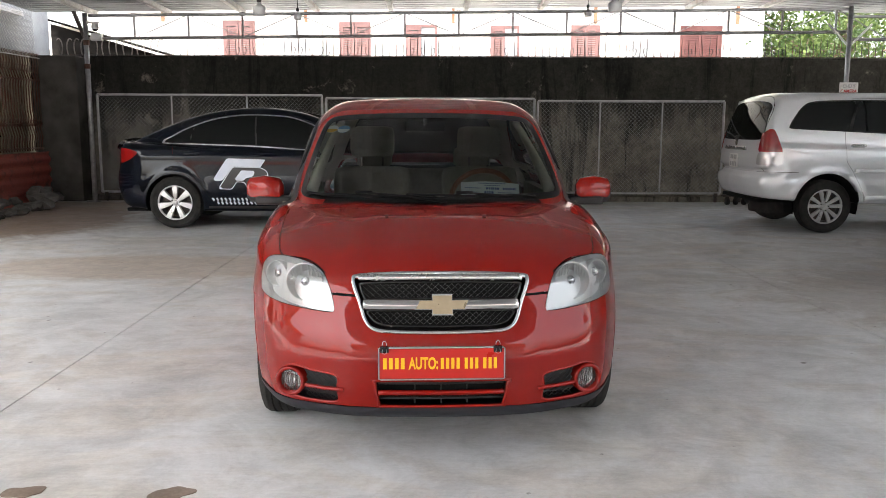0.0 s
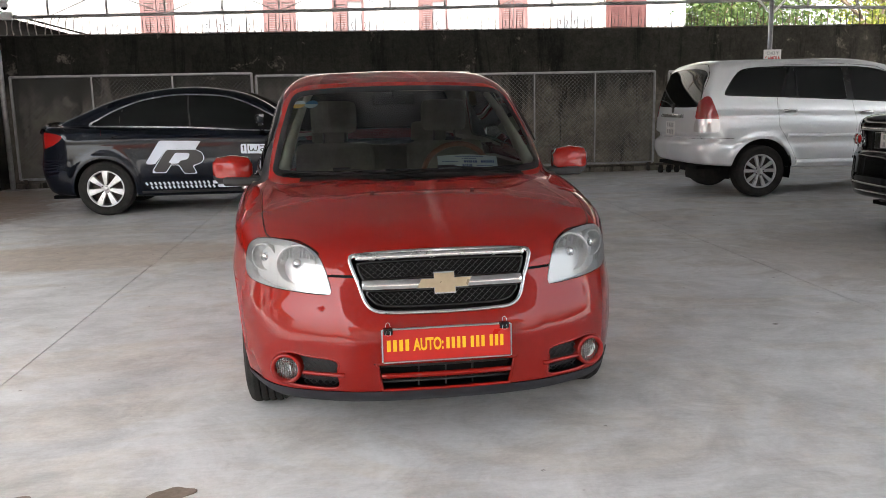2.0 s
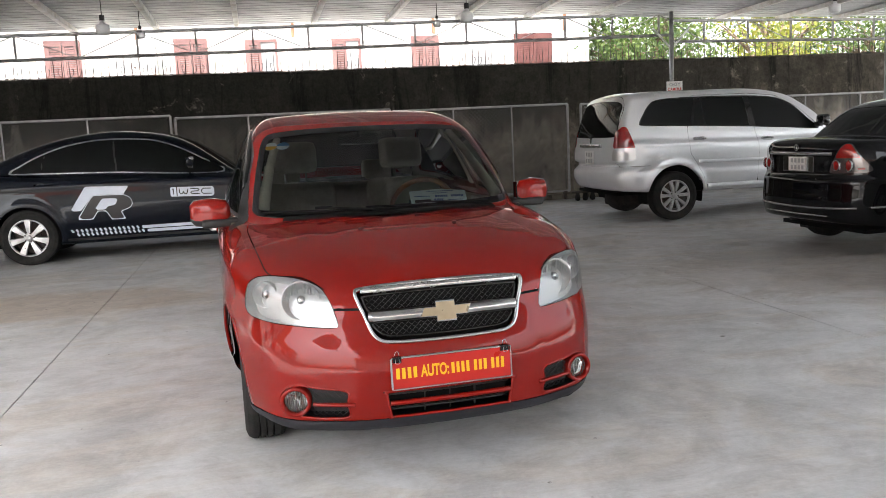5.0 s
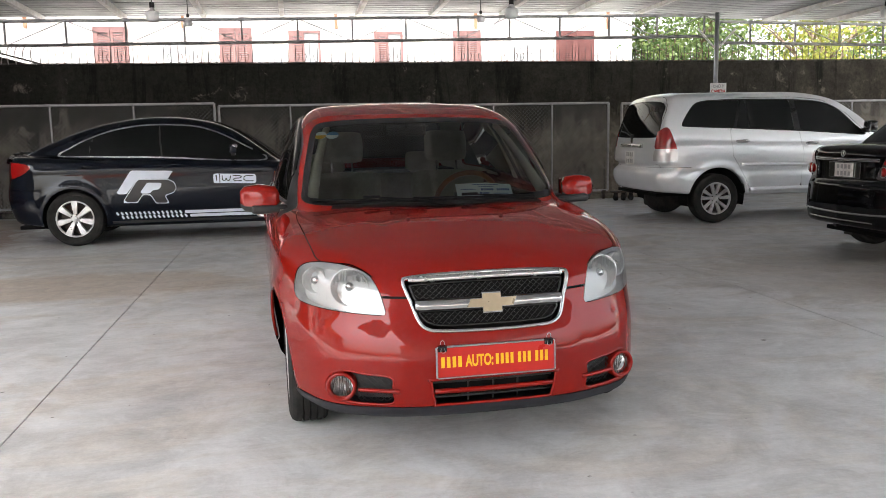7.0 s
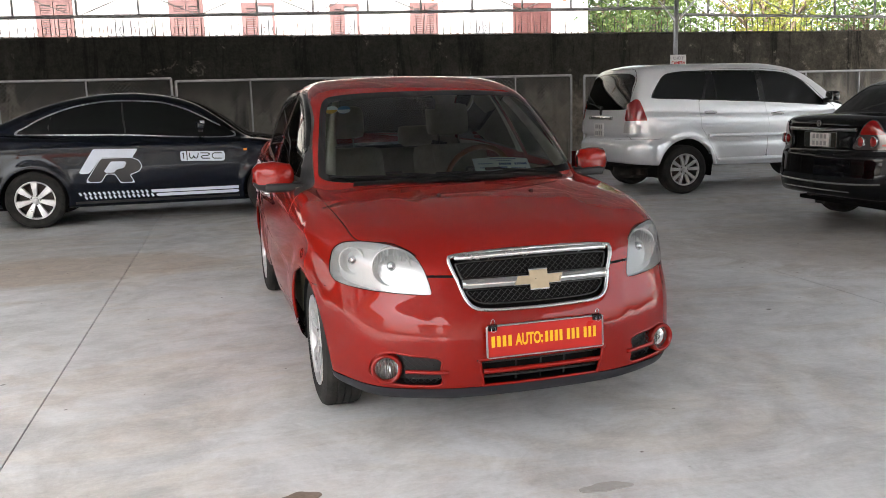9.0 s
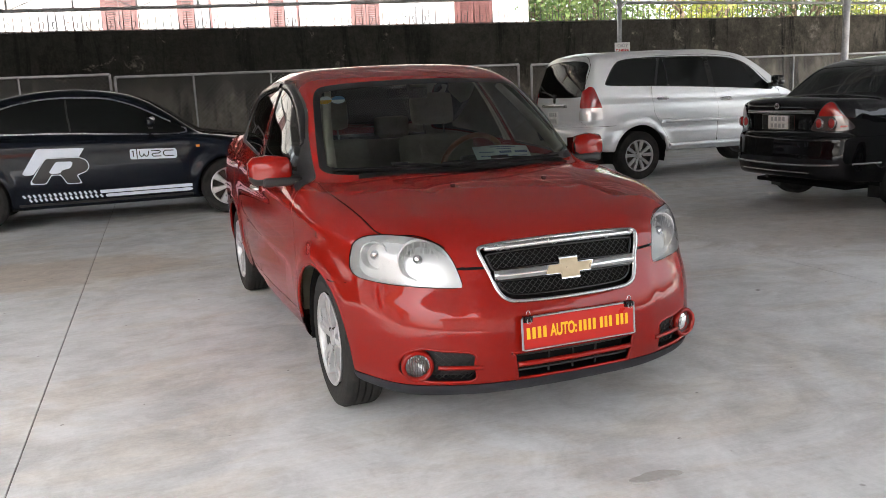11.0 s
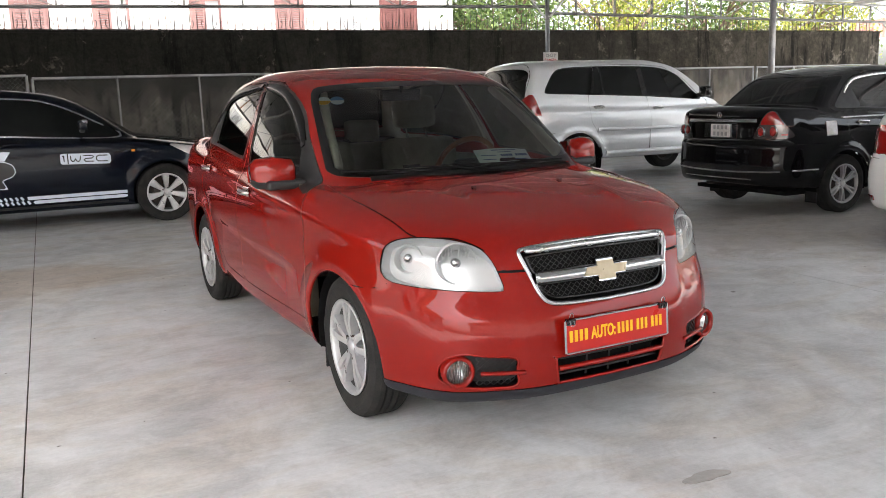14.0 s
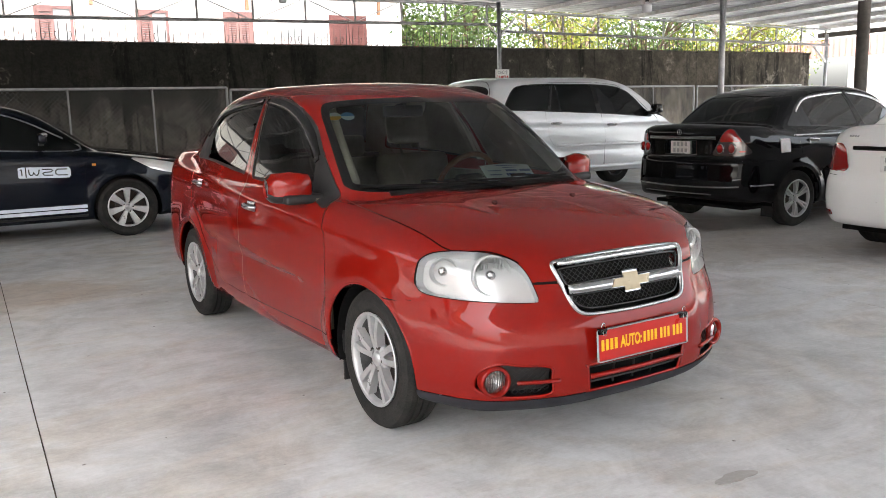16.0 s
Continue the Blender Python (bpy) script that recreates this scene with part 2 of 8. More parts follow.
REFLECTOR = material("hazed_reflector", grey(0.52), 0.3, 0.35)
TAIL_CLEAR = material("smoky_clear_lamp_plastic", (0.13, 0.11, 0.11), 0.12, 0.6, Coat_Weight=1.0)
OLD_TILE = worn("black_weathered_tile", (0.014, 0.012, 0.01), (0.006, 0.005, 0.0045), 5, 0.95, 0, 0.5)
PALE_IRON = worn("sun_bleached_iron", (0.3, 0.28, 0.25), (0.12, 0.1, 0.085), 9, 0.7)
MATT_BLACK = material("matt_black_rubber", grey(0.004), 0.85, 0, Specular_IOR_Level=0.15)
RED_LENS = material("red_lamp_lens", (0.28, 0.007, 0.007), 0.08, 0, Coat_Weight=1.0)
CLEAR_LENS = material("clear_lamp_plastic", (0.72, 0.7, 0.7), 0.1, 0.3, Coat_Weight=1.0)
AMBER = material("amber_lens", (0.7, 0.22, 0.03), 0.15)
GOLD = worn("pale_gold_emblem", (0.34, 0.28, 0.19), (0.3, 0.245, 0.16), 20, 0.3, 0.45, 0.03)
BEIGE = worn("beige_upholstery", (0.5, 0.43, 0.33), (0.38, 0.32, 0.24), 12, 0.85)
DASH = worn("dark_dashboard", (0.05, 0.045, 0.04), (0.03, 0.028, 0.025), 9, 0.7)
CABIN = worn("beige_grey_cabin_trim", (0.36, 0.33, 0.26), (0.27, 0.24, 0.18), 9, 0.85)
LINER = worn("beige_headliner", (0.5, 0.46, 0.38), (0.42, 0.38, 0.31), 7, 0.95)
WOOD = worn("wood_look_wheel", (0.3, 0.12, 0.04), (0.16, 0.06, 0.025), 25, 0.3)
PAPER = worn("paper", (0.8, 0.88, 0.9), (0.76, 0.84, 0.87), 18, 0.8, 0, 0.05)
INK = material("blue_ink", (0.03, 0.08, 0.3), 0.7)
SIGN_RED = worn("sign_red_film", (0.42, 0.01, 0.006), (0.37, 0.009, 0.006), 9, 0.35, 0, 0.03)
SIGN_YELLOW = material("sign_yellow_film", (0.75, 0.4, 0.01), 0.4)
WHITE_FILM = worn("white_decal", (0.62, 0.66, 0.74), (0.55, 0.6, 0.68), 8, 0.35, 0, 0.02)
BLACK_FILM = material("black_decal", grey(0.012), 0.3)
GREY_FILM = material("grey_decal", grey(0.3), 0.4)
CONCRETE = concrete_floor()
WALL = stained_wall()
GALV = worn("galvanised_steel", grey(0.44), grey(0.28), 10, 0.42, 0.7)
GALV_DULL = worn("dull_galvanised_wire", grey(0.34), grey(0.2), 14, 0.6, 0.5)
WHITE_STEEL = worn("white_painted_steel", grey(0.72), (0.5, 0.47, 0.43), 6, 0.5)
TRUSS_PAINT = worn("grey_painted_steel", grey(0.3), (0.16, 0.14, 0.13), 8, 0.55)
ROOF_SHEET = worn("zinc_roof_sheet", (0.46, 0.47, 0.48), (0.34, 0.35, 0.36), 2.5, 0.45, 0.35)
SPIKE = rusty("rusted_spike", grey(0.05), (0.12, 0.05, 0.03), 0.5)
RUST_IRON = rusty("rusted_iron", (0.12, 0.085, 0.06), (0.1, 0.035, 0.022), 0.7)
RED_SHEET = rusty("faded_red_sheet", (0.26, 0.06, 0.045), (0.09, 0.035, 0.03), 0.35, 0.6, 0.1, 3.0)
HOUSE_WALL = worn("cream_render", (0.82, 0.79, 0.72), (0.74, 0.7, 0.62), 1.2, 0.9)
SHUTTER = worn("faded_red_shutter", (0.2, 0.11, 0.1), (0.15, 0.08, 0.073), 5, 0.7)
SHUTTER_DARK = worn("dark_red_shutter", (0.115, 0.042, 0.036), (0.085, 0.03, 0.026), 5, 0.6)
ROOF_TILE = worn("orange_roof_tile", (0.5, 0.18, 0.1), (0.36, 0.12, 0.07), 4, 0.85)
BARK = worn("bark", (0.16, 0.12, 0.085), (0.08, 0.06, 0.045), 12, 0.95, 0, 0.8)
AC_WHITE = worn("aged_white_casing", (0.5, 0.5, 0.48), (0.4, 0.39, 0.37), 6, 0.6)
EARTH = worn("pale_bounce_ground", (0.5, 0.48, 0.45), (0.38, 0.365, 0.34), 3, 0.95, 0, 0.5)
MUD = worn("dried_mud_stain", (0.24, 0.17, 0.11), (0.33, 0.26, 0.19), 3, 0.85)
DAMP = worn("damp_stain", (0.15, 0.11, 0.08), (0.24, 0.19, 0.15), 16, 0.5)
PILLAR = worn("dark_concrete_pillar", (0.1, 0.09, 0.08), (0.06, 0.055, 0.05), 5, 0.85)
RUBBLE = worn("rubble_stone", (0.13, 0.12, 0.11), (0.075, 0.07, 0.06), 6, 0.95, 0, 0.5)
ENAMEL = worn("white_lamp_glass", grey(0.7), grey(0.62), 8, 0.35)


def leaf_material(name, a, b):
    m = material(name, a, 0.55, 0, Subsurface_Weight=0.0)
    info = m.node_tree.nodes.new("ShaderNodeNewGeometry")
    wire(m, ramp(m, info.outputs["Random Per Island"], [(0.0, a), (1.0, b)]), bsdf(m).inputs["Base Color"])
    bsdf(m).inputs["Transmission Weight"].default_value = 0.0
    trans = m.node_tree.nodes.new("ShaderNodeBsdfTranslucent")
    wire(m, ramp(m, info.outputs["Random Per Island"], [(0.0, tuple(1.6 * c for c in a)), (1.0, tuple(1.6 * c for c in b))]), trans.inputs["Color"])
    add = m.node_tree.nodes.new("ShaderNodeMixShader")
    add.inputs[0].default_value = 0.4
    out = m.node_tree.nodes["Material Output"]
    wire(m, bsdf(m).outputs[0], add.inputs[1])
    wire(m, trans.outputs[0], add.inputs[2])
    wire(m, add.outputs[0], out.inputs[0])
    return m


LEAF = leaf_material("green_leaf", (0.02, 0.042, 0.009), (0.07, 0.1, 0.022))
LEAF_YELLOW = leaf_material("yellow_green_leaf", (0.055, 0.08, 0.009), (0.22, 0.215, 0.035))
LEAF_FAR = leaf_material("pale_green_leaf", (0.025, 0.052, 0.012), (0.095, 0.13, 0.035))


# ---- shape helpers ----
def mesh_of(name, verts, faces, mat, smooth=False):
    me = bpy.data.meshes.new(name)
    me.from_pydata([tuple(map(float, v)) for v in verts], [], [tuple(map(int, f)) for f in faces])
    if mat:
        me.materials.append(mat)
    if smooth:
        me.polygons.foreach_set("use_smooth", [True] * len(me.polygons))
    me.update()
    return me


def part(name, geo, mat, parent=None, label="", smooth=False, at=None):
    """Links (verts, faces), a bmesh or a mesh as one object, under a thing or a part."""
    if isinstance(geo, tuple):
        me = mesh_of(name, geo[0], geo[1], mat, smooth)
    elif isinstance(geo, bmesh.types.BMesh):
        me = bpy.data.meshes.new(name)
        for f in geo.faces:
            f.smooth = smooth
        geo.to_mesh(me)
        geo.free()
        me.materials.append(mat)
    else:
        me = geo
    ob = new(name, me)
    if parent:
        ob.parent = parent
    if at is not None:
        ob.matrix_basis = at
    if label:
        ob["label"] = label
    return ob


def thing(name, m, label, category, group="", kind=""):
    ob = new(name)
    ob.empty_display_size = 0.1
    ob.matrix_basis = m
    return tagged(ob, label, category, group, kind)


def join(*geos):
    verts, faces = [], []
    for v, f in geos:
        n = len(verts)
        verts.extend(tuple(p) for p in v)
        faces.extend(tuple(i + n for i in q) for q in f)
    return verts, faces


def moved(geo, m):
    return [tuple(m @ Vector(v)) for v in geo[0]], geo[1]


def box(x0, x1, y0, y1, z0, z1, bevel=0.0):
    bm = bmesh.new()
    bmesh.ops.create_cube(bm, size=1.0)
    for v in bm.verts:
        v.co = Vector((x0 + (v.co.x + 0.5) * (x1 - x0), y0 + (v.co.y + 0.5) * (y1 - y0), z0 + (v.co.z + 0.5) * (z1 - z0)))
    if bevel:
        bmesh.ops.bevel(bm, geom=bm.edges[:], offset=bevel, segments=2, profile=0.6, affect="EDGES")
    bm.verts.index_update()
    out = [tuple(v.co) for v in bm.verts], [tuple(v.index for v in f.verts) for f in bm.faces]
    bm.free()
    return out


def tube(points, r, sides=8, closed=False, caps=True, flat=None):
    """A round bar along points; r may be a list; flat squeezes it along world z."""
    pts = [Vector(p) for p in points]
    n = len(pts)
    rs = r if isinstance(r, (list, tuple)) else [r] * n
    verts, faces = [], []
    last = None
    for i, p in enumerate(pts):
        a = pts[(i - 1) % n] if closed or i else p
        b = pts[(i + 1) % n] if closed or i < n - 1 else p
        d = (b - a).normalized()
        if last is None:
            up = Vector((0, 0, 1)) if abs(d.z) < 0.9 else Vector((1, 0, 0))
            u = d.cross(up).normalized()
        else:
            u = (last - d * last.dot(d)).normalized()
        last = u
        w = d.cross(u)
        for k in range(sides):
            t = 2 * math.pi * (k + 0.5) / sides
            verts.append(tuple(p + u * (rs[i] * math.cos(t)) + w * (rs[i] * math.sin(t) * (flat or 1))))
    for i in range(n if closed else n - 1):
        j = (i + 1) % n
        for k in range(sides):
            q = (k + 1) % sides
            faces.append((i * sides + k, i * sides + q, j * sides + q, j * sides + k))
    if caps and not closed:
        faces.append(tuple(range(sides))[::-1])
        faces.append(tuple((n - 1) * sides + k for k in range(sides)))
    return verts, faces


def bar(a, b, w, h=None):
    """A square bar from a to b."""
    return tube([a, b], w * 0.7071, 4)


def lathe(profile, seg=32, closed=False):
    """Turns (r, x) round the x axis."""
    verts, faces = [], []
    n = len(profile)
    for k in range(seg):
        t = 2 * math.pi * k / seg
        for r, x in profile:
            verts.append((x, r * math.cos(t), r * math.sin(t)))
    for k in range(seg):
        q = (k + 1) % seg
        for i in range(n if closed else n - 1):
            j = (i + 1) % n
            faces.append((k * n + i, k * n + j, q * n + j, q * n + i))
    return verts, faces


def prism(poly, y0, y1, axis="y"):
    """A 2-D outline pushed out along one axis."""
    n = len(poly)
    if axis == "y":
        f = lambda p, d: (p[0], d, p[1])
    elif axis == "x":
        f = lambda p, d: (d, p[0], p[1])
    else:
        f = lambda p, d: (p[0], p[1], d)
    verts = [f(p, y0) for p in poly] + [f(p, y1) for p in poly]
    faces = [tuple(range(n))[::-1], tuple(range(n, 2 * n))]
    faces += [(i, (i + 1) % n, n + (i + 1) % n, n + i) for i in range(n)]
    return verts, faces


def curve(pts):
    """A smooth line through (x, y) pairs that does not overshoot."""
    xs, ys = np.array(pts, float).T
    h, d = np.diff(xs), np.diff(ys) / np.diff(xs)
    m = np.zeros(len(xs))
    m[0], m[-1] = d[0], d[-1]
    for i in range(1, len(xs) - 1):
        if d[i - 1] * d[i] > 0:
            w1, w2 = 2 * h[i] + h[i - 1], h[i] + 2 * h[i - 1]
            m[i] = (w1 + w2) / (w1 / d[i - 1] + w2 / d[i])

    # the line is tabled and then eased a little, so that reflections run on without a kink
    span, count = xs[-1] - xs[0], 3000
    step = span / count
    pad = 400
    t = xs[0] + step * np.arange(-pad, count + pad + 1)
    c = np.clip(t, xs[0], xs[-1])
    i = np.clip(np.searchsorted(xs, c) - 1, 0, len(xs) - 2)
    s = (c - xs[i]) / h[i]
    y = ((1 + 2 * s) * (1 - s) ** 2 * ys[i] + s * (1 - s) ** 2 * h[i] * m[i]
         + s * s * (3 - 2 * s) * ys[i + 1] + s * s * (s - 1) * h[i] * m[i + 1])
    y = y + (t - c) * np.where(t < xs[0], m[0], m[-1])
    w = np.exp(-0.5 * (np.arange(-180, 181) / 60.0) ** 2)
    table = np.convolve(y, w / w.sum(), "same")
    return lambda q: np.interp(np.clip(q, xs[0], xs[-1]), t, table)


def rounded(poly, steps=5):
    """A closed smooth outline through the corners given."""
    p = [Vector(q) for q in poly]
    n, out = len(p), []
    for i in range(n):
        a, b, c, d = p[i - 1], p[i], p[(i + 1) % n], p[(i + 2) % n]
        for k in range(steps):
            t = k / steps
            out.append(tuple(0.5 * (2 * b + (c - a) * t + (2 * a - 5 * b + 4 * c - d) * t * t + (3 * b - a - 3 * c + d) * t ** 3)))
    return out


def outline_distance(px, py, poly):
    """Signed distance of points from a closed outline; negative inside."""
    best = np.full(px.shape, 1e9)
    inside = np.zeros(px.shape, bool)
    n = len(poly)
    for i in range(n):
        (ax, ay), (bx, by) = poly[i], poly[(i + 1) % n]
        ex, ey = bx - ax, by - ay
        l2 = ex * ex + ey * ey + 1e-12
        t = np.clip(((px - ax) * ex + (py - ay) * ey) / l2, 0, 1)
        best = np.minimum(best, (px - ax - t * ex) ** 2 + (py - ay - t * ey) ** 2)
        if ay != by:
            cross = ((ay > py) != (by > py)) & (px < (bx - ax) * (py - ay) / (by - ay) + ax)
            inside ^= cross
    d = np.sqrt(best)
    return np.where(inside, -d, d)


def line_distance(px, py, pts):
    """Distance from an open line."""
    best = np.full(px.shape, 1e9)
    for (ax, ay), (bx, by) in zip(pts, pts[1:]):
        ex, ey = bx - ax, by - ay
        t = np.clip(((px - ax) * ex + (py - ay) * ey) / (ex * ex + ey * ey + 1e-12), 0, 1)
        best = np.minimum(best, (px - ax - t * ex) ** 2 + (py - ay - t * ey) ** 2)
    return np.sqrt(best)


# ---- car bodies: a smooth solid from a few profile lines, then cut into its panels ----
def smax(a, b, k):
    h = np.clip(0.5 + 0.5 * (a - b) / k, 0, 1)
    return b * (1 - h) + a * h + k * h * (1 - h)


def ease(t):
    t = np.clip(t, 0, 1)
    return t * t * (3 - 2 * t)


class Shell:
    """A car's outer skin. x across, y from the nose back, z up. All lines are profiles of the car's own drawing."""

    def __init__(self, spec, cell):
        self.s = spec
        self.deck = curve(spec["deck"])
        self.plan = curve(spec["plan"])
        self.inset = curve(spec["inset"])
        self.front = curve(spec["front"])
        self.nose = curve(spec["nose"])
        self.rear = curve(spec["rear"])
        self.tail = curve(spec["tail"])
        self.screen = curve(spec["screen"])
        self.back = curve(spec["back"])
        self.house = curve(spec["house"])
        self.houseplan = curve(spec["houseplan"])
        self.roof = curve(spec["roof"])
        self.under = curve(spec["under"])
        self.build(cell)

    def field(self, x, y, z):
        s, ax = self.s, np.abs(x)
        w = self.plan(y) - self.inset(z)
        for yc, zc, r in s["arches"]:
            d = np.hypot(y - yc, z - zc)
            w = w + s["flare"] * np.exp(-((d - r - 0.015) / 0.06) ** 2)
        for yc0, yc1, za, zb, width, amount in s.get("creases", ()):
            zc = za + (zb - za) * (y - yc0) / (yc1 - yc0)
            w = w + amount * np.exp(-((z - zc) / width) ** 2) * np.clip((y - yc0) / 0.15, 0, 1) * np.clip((yc1 - y) / 0.15, 0, 1)
        for y0, y1, za, zb, amount in s.get("steps", ()):
            line = za + (zb - za) * (y - y0) / (y1 - y0)
            w = w - amount / (1 + np.exp(np.clip((z - line) / 0.012, -30, 30))) * np.exp(-np.clip((line - z) / 0.14, 0, 9)) * np.clip((y - y0) / 0.2, 0, 1) * np.clip((y1 - y) / 0.2, 0, 1)
        side = ax - w
        face = self.front(z) + self.nose(ax)
        for z0, z1, xa, xb, wide, amount in s.get("face_steps", ()):
            edge = xa + (xb - xa) * (z - z0) / (z1 - z0)
            face = face + amount / (1 + np.exp(np.clip((edge - ax) / wide, -30, 30))) * ease((z - z0) / 0.16) * ease((z1 - z) / 0.1)
        for zl, x0, wide, amount in s.get("face_ledges", ()):
            face = face - amount / (1 + np.exp(np.clip((z - zl) / wide, -30, 30))) * np.exp(-np.clip((zl - z) / 0.12, 0, 9)) * ease((ax - x0) / 0.1)
        front = (face - y) * 0.92
        rear = (y - self.rear(z) + self.tail(ax)) * 0.92
        top = self.deck(y) - s["crown"] * ax * ax - s.get("crown4", 0) * ax ** 4 * np.clip((1.6 - y) / 0.8, 0.25, 1)
        for x0, slope, width, amount in s.get("ridges", ()):
            top = top + amount * np.exp(-((ax - x0 - slope * y) / width) ** 2) * ease((0.95 - y) / 0.45) * ease((y - 0.15) / 0.4)
        low = smax(smax(side, front, s["k_front"]), rear, s["k_rear"])
        low = smax(low, z - top, s["k_top"])
        low = smax(low, self.under(y) - z, 0.05)
        gside = (ax - self.house(z) + self.houseplan(y)) * 0.94
        gfront = (self.screen(z) + s["screen_bow"] * ax * ax - y) * s["screen_rake"]
        grear = (y - self.back(z) + s["back_bow"] * ax * ax) * s["back_rake"]
        gtop = z - self.roof(y) + s["roof_bow"] * ax * ax
        high = smax(smax(gside, gfront, s["k_pillar"]), grear, s["k_pillar"])
        high = smax(high, gtop, s["k_roof"])
        high = smax(high, 0.78 - z, 0.05)
        return -smax(-low, -high, s["k_belt"])

    def gradient(self, p):
        e = 1e-3
        g = np.stack([self.field(*(p + e * a).T) - self.field(*(p - e * a).T) for a in np.eye(3)], 1) / (2 * e)
        return g

    def settle(self, p, rounds=3):
        for _ in range(rounds):
            g = self.gradient(p)
            p = p - (self.field(*p.T) / np.maximum((g * g).sum(1), 0.05))[:, None] * g
        return p

    def build(self, cell):
        lo = np.array([-1.0, -0.12, 0.1])
        n = np.ceil(np.array([2.0, self.s["length"] + 0.3, self.s["height"] + 0.08 - 0.1]) / cell).astype(int)
        lo[0] = -n[0] * cell / 2
        ax = [lo[i] + cell * np.arange(n[i] + 1) for i in range(3)]
        val = self.field(*np.meshgrid(*ax, indexing="ij"))
        neg = val < 0
        total, count = np.zeros((*n, 3)), np.zeros(n)
        grid = np.stack(np.meshgrid(*[np.arange(k) for k in n], indexing="ij"), -1).astype(float)
        corner = [np.array(c) for c in np.ndindex(2, 2, 2)]
        for c in corner:
            for d in range(3):
                if c[d]:
                    continue
                e = c.copy()
                e[d] = 1
                a = val[c[0]:n[0] + c[0], c[1]:n[1] + c[1], c[2]:n[2] + c[2]]
                b = val[e[0]:n[0] + e[0], e[1]:n[1] + e[1], e[2]:n[2] + e[2]]
                hit = (a < 0) != (b < 0)
                t = np.where(hit, a / np.where(hit, a - b, 1), 0)
                q = grid + c
                q[..., d] += t
                total += q * hit[..., None]
                count += hit
        used = count > 0
        index = np.full(n, -1)
        index[used] = np.arange(used.sum())
        self.p = self.settle(lo + cell * total[used] / count[used][:, None])
        quads = []
        for d in range(3):
            u, v = (d + 1) % 3, (d + 2) % 3
            a = np.moveaxis(neg, (d, u, v), (0, 1, 2))
            ix = np.moveaxis(index, (d, u, v), (0, 1, 2))
            s0, s1 = a[:-1, 1:-1, 1:-1], a[1:, 1:-1, 1:-1]
            for sign in (True, False):
                i, j, k = np.nonzero((s0 == sign) & (s1 != sign))
                q = np.stack([ix[i, j, k], ix[i, j + 1, k], ix[i, j + 1, k + 1], ix[i, j, k + 1]], 1)
                quads.append(q if sign else q[:, ::-1])
        self.q = np.concatenate(quads)
        self.q = self.q[(self.q >= 0).all(1)]

    # places on the skin
    def ray(self, p, d, far=3.0):
        """The first place on the skin from p along d."""
        t = np.linspace(0, far, 400)
        f = self.field(*(np.array(p, float)[:, None] + np.array(d, float)[:, None] * t))
        i = int(np.argmax(f < 0))
        if i == 0:
            return Vector(p)
        u = t[i - 1] + (t[i] - t[i - 1]) * f[i - 1] / (f[i - 1] - f[i])
        near = u + np.array([-0.002, 0.0, 0.002])
        g = self.field(*(np.array(p, float)[:, None] + np.array(d, float)[:, None] * near))
        u -= g[1] * 0.004 / (g[2] - g[0]) if g[2] != g[0] else 0.0
        return Vector(p) + Vector(d) * u

    def at_front(self, x, z):
        return self.ray((x, -0.6, z), (0, 1, 0))

    def at_back(self, x, z):
        return self.ray((x, self.s["length"] + 0.6, z), (0, -1, 0))

    def at_side(self, y, z, sign=-1):
        return self.ray((sign * 1.4, y, z), (-sign, 0, 0))

    def at_top(self, x, y):
        return self.ray((x, y, 2.4), (0, 0, -1))

    def normal(self, p):
        return Vector(self.gradient(np.array([tuple(p)]))[0]).normalized()


def cut_faces(bm, sd):
    """Splits the faces along the zero line of sd, a value for each vertex."""
    eps = 4e-4
    bm.edges.index_update()
    val = {v: (0.0 if abs(s) < eps else float(s)) for v, s in zip(bm.verts, sd)}
    touched = set()
    edges = {e for v, s in val.items() if s < 0 for e in v.link_edges}
    for e in sorted(edges, key=lambda e: e.index):
        a, b = e.verts
        fa, fb = val[a], val[b]
        if fa == 0.0 or fb == 0.0:
            if (fa == 0.0) != (fb == 0.0):
                touched.update(e.link_faces)
            continue
        if (fa < 0) != (fb < 0):
            touched.update(e.link_faces)
            _, v = bmesh.utils.edge_split(e, a, fa / (fa - fb))
            val[v] = 0.0
    for f in touched:
        if not f.is_valid:
            continue
        zero = [v for v in f.verts if val[v] == 0.0]
        if len(zero) == 2 and any(val[v] < 0 for v in f.verts) and any(val[v] > 0 for v in f.verts):
            if not any(zero[1] in e.verts for e in zero[0].link_edges if e in f.edges):
                try:
                    bmesh.utils.face_split(f, zero[0], zero[1])
                except ValueError:
                    pass
    return val


